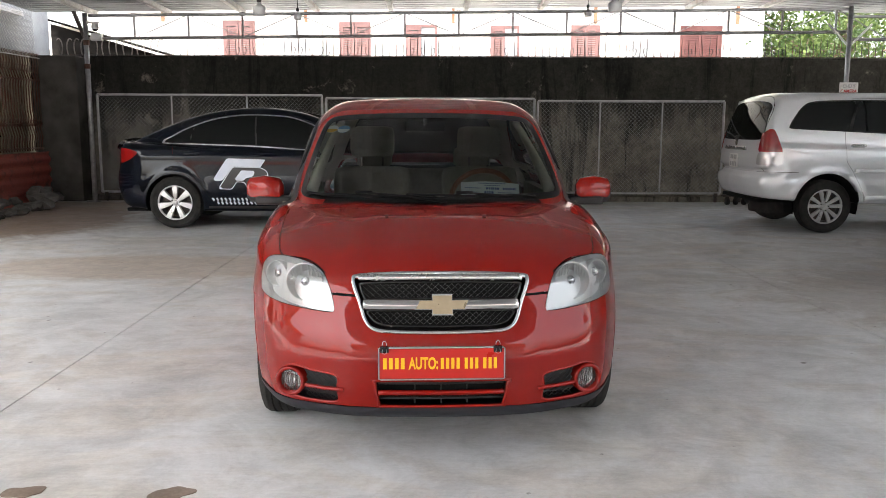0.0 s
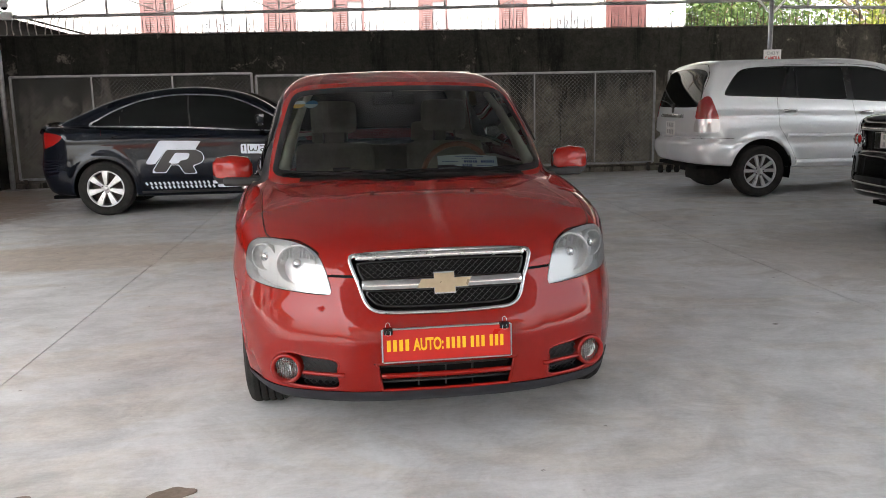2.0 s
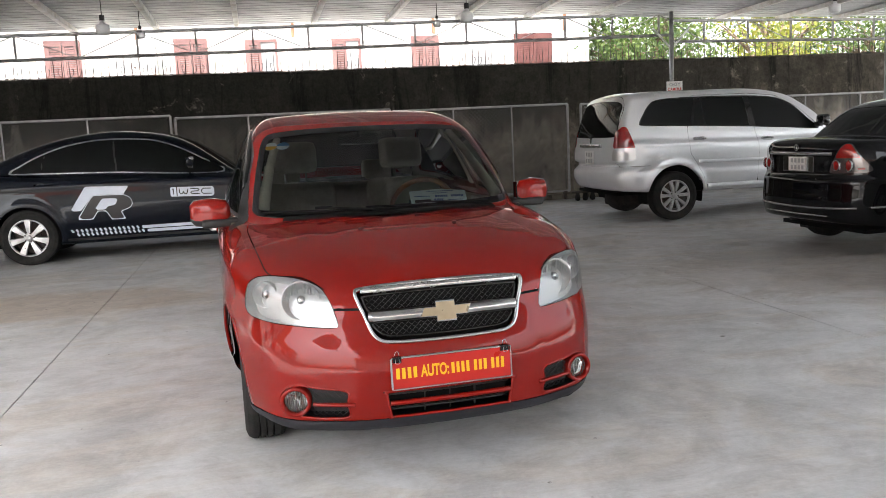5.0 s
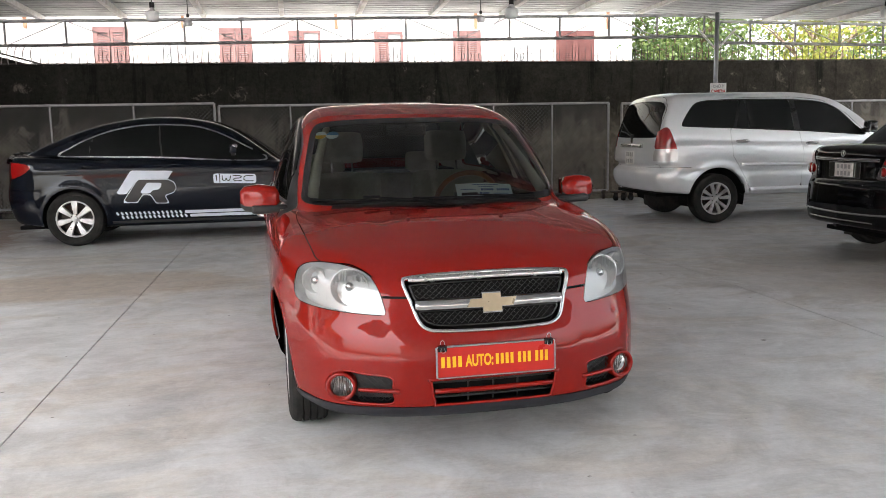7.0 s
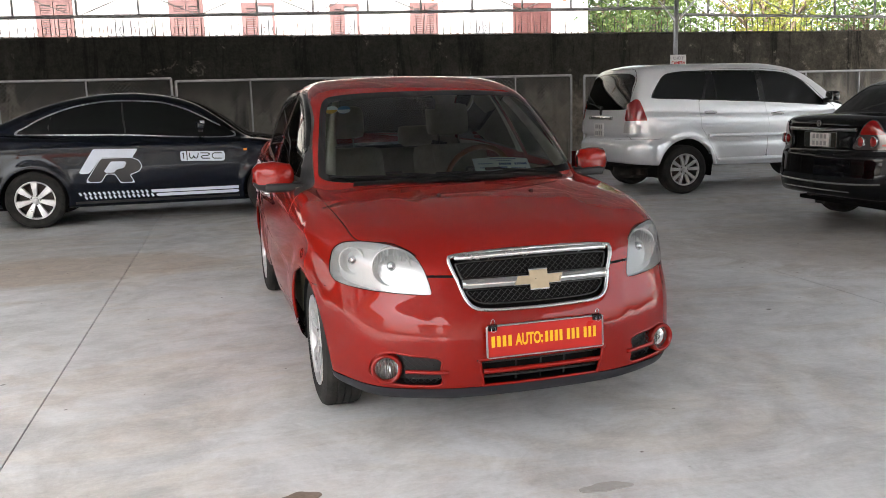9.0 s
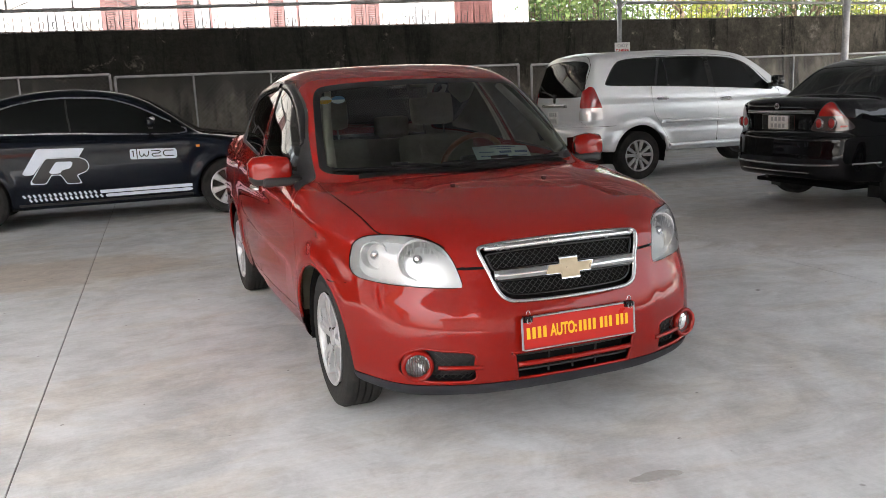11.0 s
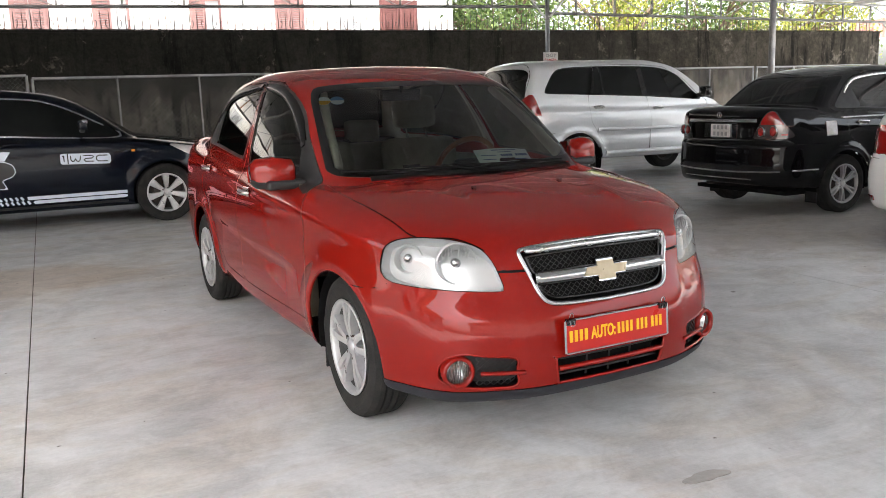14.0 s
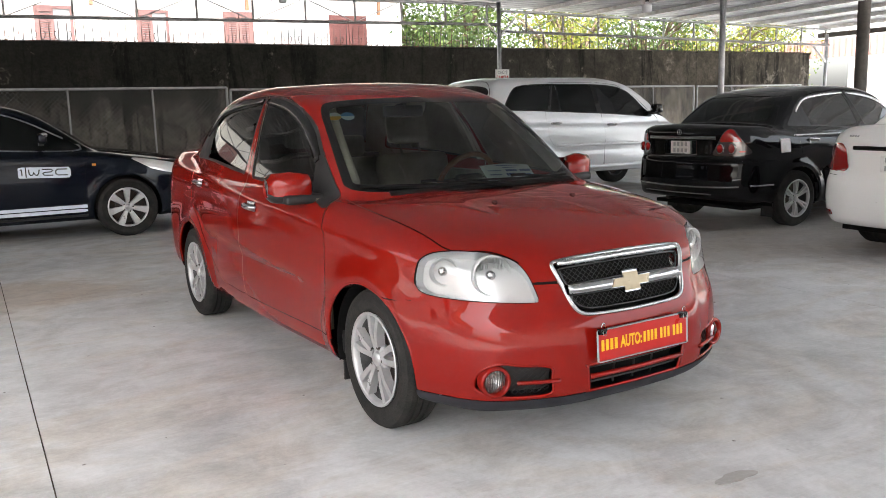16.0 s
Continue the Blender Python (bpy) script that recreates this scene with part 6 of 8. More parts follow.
        for k in range(9):
            x = (k - 4) * 0.009
            h = math.sqrt(max(0.042 ** 2 - x * x, 0))
            part("fog_flute", moved(tube([(-0.004, x, -h), (-0.01, x, 0), (-0.004, x, h)], 0.0022, 5), turn), DARK_METAL, fog)
        arm = [shell.at_front(s * x, 0.318 - 0.02 * (0.52 - x)) + Vector((0, -0.004, 0)) for x in np.linspace(0.37, 0.52, 10)]
        part("pocket_bar", tube(arm, 0.0085, 8), RED, pocket, "red bar across the pocket", True)
        # headlamp
        lamp = part("headlamp", p.mesh("headlamp", LENS, -0.002, s, title="headlamp"), None, car, "clear headlamp with a hazed lens")
        lamp.visible_shadow = False
        part("reflector", p.mesh("headlamp", REFLECTOR, 0.045, s, title="reflector"), None, lamp, "silvery reflector")
        part("lamp_seal", p.mesh("lamp_seal", GAP, 0.004, s, title="lamp_seal"), None, lamp)
        shell_rim = [shell.at_front(s * x, z) for x, z in HEADLAMP]
        inner = [q - shell.normal(q) * 0.05 for q in shell_rim]
        n = len(inner)
        part("lamp_wall", ([tuple(q) for q in shell_rim] + [tuple(q) for q in inner], [(i, (i + 1) % n, n + (i + 1) % n, n + i) for i in range(n)]), REFLECTOR, lamp, "", True)
        for x, z, r in ((0.535, 0.695, 0.072), (0.655, 0.705, 0.05)):
            q = shell.at_front(s * x, z)
            turn = Matrix.Translation(q + Vector((-s * 0.01, 0.06 if r > 0.05 else 0.085, 0))) @ Matrix.Rotation(radians(90 + s * (12 if r > 0.05 else 30)), 4, "Z")
            bowl = part("lamp_bowl", moved(lathe([(0.014, 0.03), (r * 0.55, 0.022), (r * 0.85, 0.0), (r, -0.028), (r + 0.004, -0.028), (r + 0.003, 0.0)], 36), turn), REFLECTOR, lamp, "", True)
            part("bulb", moved(lathe([(0.0, -0.024), (0.016, -0.022), (0.018, -0.006), (0.011, 0.03)], 16), turn), DULL_CHROME, lamp, "", True)
            for k in range(-5, 6):
                if r > 0.05 and k:
                    y = k * 0.0125
                    h = math.sqrt(max((r - 0.006) ** 2 - y * y, 0))
                    part("flute", moved(tube([(-0.01, y, 0.35 * h), (-0.016, y, h)], 0.003, 5), turn), REFLECTOR, lamp)
    # washer jets and wipers
    for x in (-0.215, 0.215):
        q = shell.at_top(x, 0.672)
        part("washer_jet", moved(box(-0.008, 0.008, -0.01, 0.01, -0.002, 0.008, 0.003), Matrix.Translation(q)), TRIM, car, "small washer jet")
    cowl = [shell.at_top(x, 0.955 + 0.3 * x * x) for x in np.linspace(-0.52, 0.52, 30)]
    part("cowl", strip_on(shell, cowl, 0.05, 0.006), MATT_BLACK, car, "black plastic cowl under the windscreen", True)
    for x0, x1, pivot in ((-0.61, 0.02, 0.06), (-0.13, 0.5, 0.5)):
        pts = []
        for t in np.linspace(0, 1, 10):
            x = x0 + (x1 - x0) * t
            q = shell.at_front(x, 0.966 - 0.012 * t)
            pts.append(q + shell.normal(q) * 0.012)
        wiper = part("wiper", tube(pts, 0.005, 6), MATT_BLACK, car, "black wiper blade")
        mid = pts[4] + Vector((0, -0.005, 0.014))
        root = shell.at_front(pivot, 0.945) + Vector((0, -0.02, 0.004))
        part("wiper_arm", join(tube([root, (root + mid) / 2 + Vector((0, -0.01, 0.006)), mid], [0.007, 0.005, 0.004], 6), moved(box(-0.04, 0.04, -0.005, 0.005, -0.006, 0.008, 0.003), Matrix.Translation(mid))), MATT_BLACK, wiper)


red_front(red_car)


def cabin(car):
    """What shows through the windscreen: dashboard, wheel, seats, headliner, mirror."""
    dash = join(box(-0.66, 0.66, 1.14, 1.62, 0.5, 0.86, 0.06), box(-0.62, 0.62, 1.02, 1.34, 0.8, 0.925, 0.03))
    part("dashboard", dash, DASH, car, "dark dashboard", True)
    part("instrument_hood", box(0.16, 0.5, 1.3, 1.5, 0.84, 0.935, 0.04), DASH, car, "", True)
    ring = []
    for k in range(40):
        a = 2 * math.pi * k / 40
        ring.append((0.3 + 0.175 * math.cos(a), 1.66 - 0.075 * math.sin(a), 0.905 + 0.155 * math.sin(a)))
    wheel = part("steering_wheel", tube(ring, 0.015, 10, True), WOOD, car, "wood-rimmed steering wheel", True)
    part("wheel_hub", join(box(0.22, 0.38, 1.61, 1.66, 0.86, 0.95, 0.02), bar((0.3, 1.6, 0.87), (0.3, 1.45, 0.83), 0.05), bar((0.14, 1.67, 0.91), (0.46, 1.67, 0.91), 0.03)), DASH, wheel)
    for x in (-0.34, 0.34):
        seat = part("front_seat", join(moved(box(-0.24, 0.24, -0.07, 0.07, 0.0, 0.58, 0.06), Matrix.Translation((x, 2.2, 0.48)) @ Matrix.Rotation(radians(-14), 4, "X")), box(x - 0.25, x + 0.25, 1.72, 2.22, 0.38, 0.52, 0.05)), CABIN, car, "beige-grey upholstered front seat", True)
        part("headrest", moved(box(-0.14, 0.14, -0.05, 0.05, 0.0, 0.2, 0.05), Matrix.Translation((x, 2.36, 1.1)) @ Matrix.Rotation(radians(-10), 4, "X")), CABIN, seat, "beige-grey headrest", True)
        for d in (-0.065, 0.065):
            part("headrest_post", tube([(x + d, 2.32, 1.0), (x + d, 2.365, 1.13)], 0.006, 8), CHROME, seat)
    part("rear_bench", join(box(-0.6, 0.6, 2.7, 3.15, 0.4, 0.56, 0.05), moved(box(-0.6, 0.6, -0.06, 0.06, 0, 0.52, 0.05), Matrix.Translation((0, 3.16, 0.5)) @ Matrix.Rotation(radians(-18), 4, "X"))), CABIN, car, "", True)
    part("rear_shelf", box(-0.6, 0.6, 3.25, 3.68, 0.985, 1.01), DASH, car)
    for x in (-0.36, 0.36):
        part("rear_headrest", box(x - 0.13, x + 0.13, 3.24, 3.33, 0.98, 1.14, 0.04), CABIN, car, "beige-grey rear headrest", True)
    part("bulkhead", box(-0.6, 0.6, 3.3, 3.33, 0.3, 0.93), GAP, car)
    part("firewall", box(-0.68, 0.68, 1.02, 1.05, 0.24, 0.86), GAP, car)
    part("headliner", p.mesh("body", LINER, 0.02, 0, lambda x, y, z: z > (1.02 if y < 2.6 else 0.86) and 1.3 < y < 3.95, "headliner"), None, car, "beige headliner and pillar trim")
    part("boot_lining", p.mesh("boot_lid", DASH, 0.022, 0, lambda x, y, z: y < 4.0, "boot_lining"), None, car)
    for name in ("front_door", "rear_door"):
        part("door_frame_trim", p.mesh(name, LINER, 0.022, 0, lambda x, y, z: z > 1.0, "door_frame_trim"), None, car, "beige door frame trim")
    for s in (-1, 1):
        q = [shell.at_front(s * x, z) + Vector((0, 0.075, 0)) for x, z in ((0.6, 0.985), (0.57, 1.09), (0.54, 1.18), (0.505, 1.27), (0.48, 1.32))]
        part("pillar_trim", tube(q, [0.03, 0.026, 0.022, 0.02, 0.018], 8), LINER, car, "beige windscreen pillar trim", True)
        part("door_card", box(s * 0.7 if s > 0 else -0.76, 0.76 if s > 0 else -0.7, 1.3, 2.85, 0.3, 0.92), CABIN, car)
    mir = part("rear_view_mirror", moved(box(-0.115, 0.115, -0.02, 0.02, -0.03, 0.03, 0.012), Matrix.Translation((-0.02, 1.78, 1.3))), TRIM, car, "", True)
    part("mirror_stalk", tube([(-0.02, 1.76, 1.31), (-0.02, 1.76, 1.36)], 0.01, 8), TRIM, mir)


cabin(red_car)


def on_red(m):
    return RED_AT @ m


def dash_sheet():
    """The price sheet that lies behind the glass."""
    m = on_red(Matrix.Translation((0.3, 1.25, 0.968)) @ Matrix.Rotation(radians(36), 4, "X") @ Matrix.Rotation(radians(-3), 4, "Z"))
    sheet = thing("price_sheet", m, "pale blue price sheet with handwriting lying on the dashboard", "paper")
    verts, faces = [], []
    for j in range(5):
        for i in range(9):
            u, v = i / 8 - 0.5, j / 4 - 0.5
            verts.append((u * 0.3, v * 0.15, 0.006 * math.cos(u * 5) + 0.004 * v))
    for j in range(4):
        for i in range(8):
            a = j * 9 + i
            faces.append((a, a + 1, a + 10, a + 9))
    low = [(x, y, z - 0.0012) for x, y, z in verts]
    part("paper", join((verts, faces), (low, [f[::-1] for f in faces])), PAPER, sheet)
    random.seed(4)
    geos = []
    for y, x0, x1, h in ((0.075, -0.06, 0.08, 0.006), (0.055, -0.03, 0.05, 0.005), (0.025, -0.13, -0.05, 0.006), (0.025, -0.02, 0.045, 0.016), (0.025, 0.065, 0.13, 0.016), (-0.015, -0.13, -0.06, 0.006), (-0.015, -0.03, 0.02, 0.02), (-0.015, 0.04, 0.12, 0.006), (-0.06, -0.1, 0.1, 0.005)):
        x = x0
        while x < x1:
            w = random.uniform(0.006, 0.014)
            geos.append(box(x, min(x + w * 0.7, x1), y * 0.8 - h / 2, y * 0.8 + h / 2, 0.0075, 0.0085))
            x += w
    part("writing_bar", join(*geos), INK, sheet, "blue handwriting")


dash_sheet()


def screen_stickers():
    for x, mat, name in ((-0.525, SIGN_YELLOW, "yellow"), (-0.462, INK, "blue")):
        q = shell.at_front(x, 1.287)
        nn = shell.normal(q)
        m = on_red(Matrix.Translation(q - nn * 0.006) @ nn.to_track_quat("Z", "Y").to_matrix().to_4x4())
        n = 28
        verts = [(0.034 * math.cos(2 * math.pi * k / n), 0.034 * math.sin(2 * math.pi * k / n), zz) for zz in (0.0, 0.001) for k in range(n)]
        faces = [tuple(range(n))[::-1], tuple(range(n, 2 * n))] + [(k, (k + 1) % n, n + (k + 1) % n, n + k) for k in range(n)]
        ob = part("window_sticker", (verts, faces), PAPER if name == "yellow" else material("sticker_blue", (0.1, 0.3, 0.55), 0.5), None, "", False, m)
        tagged(ob, "round " + name + " and white inspection sticker inside the windscreen", "sticker", "windscreen stickers")
        half = [(0.034 * math.cos(math.pi * k / 12 + math.pi), 0.034 * math.sin(math.pi * k / 12 + math.pi)) for k in range(13)]
        part("sticker_half", prism(half, 0.0012, 0.0018, "z"), mat if name == "yellow" else PAPER, ob)


screen_stickers()


def promo_sign():
    """The red board clipped where the front plate goes."""
    q = shell.at_front(0.0, 0.43)
    m = on_red(Matrix.Translation((0.0, q.y - 0.018, 0.43)) @ Matrix.Rotation(radians(-3), 4, "X"))
    sign = thing("dealer_sign", m, "red dealer sign board with yellow lettering clipped to the bumper", "sign")
    part("board", box(-0.232, 0.232, -0.004, 0.004, -0.0585, 0.0585, 0.002), SIGN_RED, sign)
    rim = [(-0.234, -0.0595), (0.234, -0.0595), (0.234, 0.0595), (-0.234, 0.0595)]
    pts = []
    for i in range(4):
        a, b = rim[i], rim[(i + 1) % 4]
        for t in (0.015, 0.5, 0.985):
            pts.append((a[0] + (b[0] - a[0]) * t, -0.003, a[1] + (b[1] - a[1]) * t))
    part("sign_frame", tube(pts, 0.0045, 6, True), CHROME, sign, "thin chrome sign frame")
    word = text_mesh("AUTO:", 0.058, 0.0008, True)
    face = Matrix.Translation((-0.068, -0.0056, -0.001)) @ Matrix.Rotation(math.pi / 2, 4, "X") @ Matrix.Diagonal((0.62, 1.05, 1, 1))
    part("lettering", moved(word, face), SIGN_YELLOW, sign, "yellow capital letters")
    x = -0.218
    for group, gap, w in ((4, 0.0, 0.0165), ):
        for k in range(group):
            part("letter_bar", box(x, x + w * 0.8, -0.0058, -0.004, -0.02, 0.021), SIGN_YELLOW, sign)
            x += w + 0.0055
    x = -0.004
    for group in (4, 3, 3):
        for k in range(group):
            part("number_bar", box(x, x + 0.0115, -0.0058, -0.004, -0.02, 0.021), SIGN_YELLOW, sign)
            x += 0.0195
        x += 0.011
    for cx in (-0.213, 0.208):
        clip = thing("binder_clip", m @ Matrix.Translation((cx, -0.006, 0.06)), "black binder clip with wire handles gripping the sign", "clip", "binder clips")
        part("clip_body", prism([(-0.007, -0.016), (0.007, -0.016), (0.011, 0.006), (-0.011, 0.006)], -0.016, 0.016, "x"), BLACK_GLOSS, clip)
        loop = [(-0.006, -0.004, 0.0), (-0.008, -0.006, 0.014), (-0.006, -0.008, 0.024), (0.0, -0.008, 0.028), (0.006, -0.008, 0.024), (0.008, -0.006, 0.014), (0.006, -0.004, 0.0)]
        part("wire_handle", tube([Vector(v) for v in loop], 0.0014, 6), CHROME, clip, "", True)
        down = [(-0.006, -0.01, 0.0), (-0.009, -0.014, -0.016), (0.0, -0.014, -0.02), (0.009, -0.014, -0.016), (0.006, -0.01, 0.0)]
        part("wire_handle", tube([Vector(v) for v in down], 0.0014, 6), CHROME, clip, "", True)


promo_sign()


# ---- the yard: floor, boundary wall, fence, roof ----
def stain(name, outline, mat, label):
    """A thin stain on the floor with an outline of its own."""
    verts = [(x, y, 0.0035) for x, y in outline] + [(x * 1.0, y, 0.0005) for x, y in outline]
    n = len(outline)
    faces = [tuple(range(n))] + [(n + i, n + (i + 1) % n, (i + 1) % n, i) for i in range(n)]
    ob = part(name, (verts, faces), mat)
    return tagged(ob, label, "stain", "", "structure")


def blob(cx, cy, rx, ry, seed, n=40, rough=0.18):
    r = random.Random(seed)
    ph = [r.uniform(0, 6.28) for _ in range(6)]
    out = []
    for k in range(n):
        a = 2 * math.pi * k / n
        f = 1 + sum(rough / (i + 1) * math.sin((i + 2) * a + ph[i]) for i in range(6))
        out.append((cx + rx * f * math.cos(a), cy + ry * f * math.sin(a)))
    return out


# ground beyond the floor is made pale so that it reflects light under the roof
ground = part("ground", box(-120, 140, -120, 160, -0.5, -0.13), EARTH)
tagged(ground, "ground round the yard, kept pale to bounce light in", "ground", "", "structure")
floor = part("floor", box(-7.4, 26, -14, 15.2, -0.129, -0.008), worn("dirt_filled_joint", (0.13, 0.105, 0.085), (0.06, 0.05, 0.042), 8, 0.95))
tagged(floor, "pale screeded concrete yard floor with straight saw-cut joints", "floor", "", "structure")
XS, YS = [-7.4, -2.02, 2.76, 7.6, 12.4, 26], [-14, -1.0, 6.95, 15.2]
for i in range(len(XS) - 1):
    for j in range(len(YS) - 1):
        part("slab", box(XS[i] + 0.003, XS[i + 1] - 0.003, YS[j] + 0.0012, YS[j + 1] - 0.0012, -0.1, 0.0), CONCRETE, floor)
stain("floor_stain", blob(-1.5, 3.1, 0.065, 0.05, 1), DAMP, "small damp spot on the concrete")
stain("floor_stain", blob(-0.97, 3.08, 0.075, 0.06, 2), DAMP, "small damp spot on the concrete")
stain("floor_stain", blob(0.06, 2.87, 0.08, 0.035, 3), worn("faint_oil_spot", (0.3, 0.285, 0.265), (0.38, 0.36, 0.34), 12, 0.5), "faint oil spot on the concrete")
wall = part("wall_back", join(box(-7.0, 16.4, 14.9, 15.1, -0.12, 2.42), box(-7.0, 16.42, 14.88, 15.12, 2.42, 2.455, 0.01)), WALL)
tagged(wall, "tall boundary wall black with mould streaks", "wall", "", "structure")
part("footing", box(-6.9, 16.38, 14.62, 14.9, -0.1, 0.09, 0.02), WALL, wall)


def wall_spikes():
    """Welded spikes in sets of four: straight rods, small scrolls at the outer two; hooked ones by the pier."""
    random.seed(11)
    spikes = thing("wall_spikes", pose(0, 0, 0), "row of rusted iron spikes set along the wall coping", "spikes")
    part("spike_rail", bar((-6.6, 15.0, 2.472), (16.3, 15.0, 2.472), 0.014), SPIKE, spikes)
    for k in range(190):
        x = -6.5 + 0.12 * k
        if x > 16.25:
            break
        tall = 0.35 + random.uniform(-0.03, 0.03)
        lean = random.uniform(-0.012, 0.012)
        if x < -4.8:
            s = 1 if k % 5 else -1
            hook = [(x, 15.0, 2.44), (x - s * 0.02, 15.0, 2.58), (x - s * 0.012, 15.0, 2.68), (x + s * 0.03, 15.0, 2.745), (x + s * 0.07, 15.0, 2.72)]
            part("spike", tube(path_points(hook, 3), 0.011, 5), PALE_IRON, spikes)
            continue
        bits = [tube([(x, 15.0, 2.44), (x + lean * 0.5, 15.0, 2.44 + tall * 0.6), (x + lean, 15.0, 2.44 + tall)], [0.0085, 0.007, 0.002], 5)]
        if k % 4 in (0, 1, 2) and x < 7:
            s = (-1, 1, 1)[k % 4]
            arc = [(x, 15.0, 2.475), (x + s * 0.035, 15.0, 2.5), (x + s * 0.058, 15.0, 2.56), (x + s * 0.05, 15.0, 2.61), (x + s * 0.03, 15.0, 2.6)]
            bits.append(tube(path_points(arc, 3), 0.006, 5))
        part("spike", join(*bits), SPIKE, spikes)


wall_spikes()


def fence_panel(x0, x1, bars, y=14.5, z0=0.16, z1=1.77):
    """Chain-link gate leaf: tube frame, uprights, woven wire, castors."""
    ob = thing("chain_link_fence", pose(0, 0, 0), "galvanised chain-link fence panel in a tube frame", "fence", "fence panels")
    for a, b in (((x0, y, z0), (x0, y, z1)), ((x1, y, z0), (x1, y, z1))):
        part("post", tube([a, b], 0.021, 8), GALV, ob)
    for z in (z0, z1):
        part("rail", tube([(x0, y, z), (x1, y, z)], 0.021, 8), GALV, ob)
    for x in bars:
        part("upright", tube([(x, y, z0), (x, y, z1)], 0.014, 6), GALV, ob)
    pitch, r = 0.068, 0.0021
    geos = []
    w, h = x1 - x0, z1 - z0
    for s in (1, -1):
        c = -h
        while c < w:
            a0, b0 = max(c, 0), min(c + h, w)
            if b0 - a0 > 0.02:
                pa, pb = (a0, a0 - c), (b0, b0 - c)
                za = [z0 + v if s > 0 else z1 - v for v in (pa[1], pb[1])]
                geos.append(tube([(x0 + pa[0], y + s * 0.002, za[0]), (x0 + pb[0], y + s * 0.002, za[1])], r, 3, False, False))
            c += pitch
    wire_net = tagged(part("woven_wire", join(*geos), GALV_DULL, ob, "woven diamond wire"), kind="stuff")
    for x in (x0 + 0.08, x1 - 0.08):
        castor = part("castor", join(box(x - 0.03, x + 0.03, y - 0.03, y + 0.03, 0.1, 0.16), moved(lathe([(0.0, -0.02), (0.045, -0.02), (0.05, -0.012), (0.05, 0.012), (0.045, 0.02), (0.0, 0.02)], 16), Matrix.Translation((x, y, 0.055)))), DARK_METAL, ob, "small castor")
    return ob


fence_panel(-5.73, -1.97, (-4.49, -3.23), z1=1.785)
fence_panel(-1.9, 1.6, (-0.75, 0.45), z1=1.74)
fence_panel(1.66, 4.8, (2.71, 3.76), z1=1.705)
fence_panel(5.05, 8.4, (6.2, 7.3), z1=1.69)
fence_panel(8.5, 12.0, (9.6, 10.8), z1=1.68)
fence_panel(12.1, 15.6, (13.2, 14.4), z1=1.67)


def castor_cluster(x, y):
    ob = thing("castor_trolley", pose(x, y, 0), "low black trolley with small castors by the fence", "trolley")
    part("deck", box(-0.02, 0.42, -0.06, 0.06, 0.14, 0.17, 0.01), DARK_METAL, ob)
    for k in range(3):
        part("castor", join(box(0.05 + 0.14 * k, 0.1 + 0.14 * k, -0.03, 0.03, 0.09, 0.14), moved(lathe([(0.0, -0.03), (0.05, -0.03), (0.055, 0.0), (0.05, 0.03), (0.0, 0.03)], 14), Matrix.Translation((0.075 + 0.14 * k, 0, 0.055)))), RUBBER, ob)


castor_cluster(4.72, 14.1)


def truss_z(x):
    """The bottom chord: it rises to the post, then a lower bay follows."""
    return 2.7 + 0.0125 * (x + 5.7) if x < 6.85 else 2.74 - 0.0125 * (x - 6.85)


def roof_truss():
    """The edge beam: two chords, uprights and alternating diagonals."""
    ob = thing("roof_truss", pose(0, 0, 0), "grey steel roof truss along the edge of the shed", "truss")
    x0, x1, y = -5.8, 16.6, 14.5
    for d in (0.0, 0.37):
        part("chord", tube([(x, y, truss_z(x) + d) for x in (x0, 0.0, 6.84)], 0.026, 6), TRUSS_PAINT if d == 0 else GALV, ob)
        part("chord", tube([(x, y, truss_z(x) + d) for x in (6.86, 12.0, x1)], 0.026, 6), TRUSS_PAINT if d == 0 else GALV, ob)
    xs = [-5.05 + 0.895 * k for k in range(25) if -5.05 + 0.895 * k < 16.5]
    for k, x in enumerate(xs):
        part("upright", bar((x, y, truss_z(x)), (x, y, truss_z(x) + 0.37), 0.03), TRUSS_PAINT, ob)
        part("gusset", box(x - 0.045, x + 0.045, y - 0.018, y + 0.018, truss_z(x) + (-0.03 if k % 2 else 0.34), truss_z(x) + (0.03 if k % 2 else 0.4), 0.008), TRUSS_PAINT, ob)
        if k + 1 < len(xs):
            x2 = xs[k + 1]
            a, b = (0.37, 0.0) if k % 2 == 0 else (0.0, 0.37)
            a, b = (b, a)
            part("diagonal", bar((x, y, truss_z(x) + a), (x2, y, truss_z(x2) + b), 0.016), TRUSS_PAINT, ob)


roof_truss()


def ceiling_z(x, y):
    rise = 0.0125 * (x + 5.7) if x < 6.85 else 0.03 - 0.0125 * (x - 6.85)
    return 3.14 + rise + 0.022 * (14.6 - y)


def roof_end(y):
    """How far the roof reaches towards the street side; out of view it is cut back to let light in."""
    return 17.2 if y > 8.9 else 13.4 if y > 2.4 else 5.6


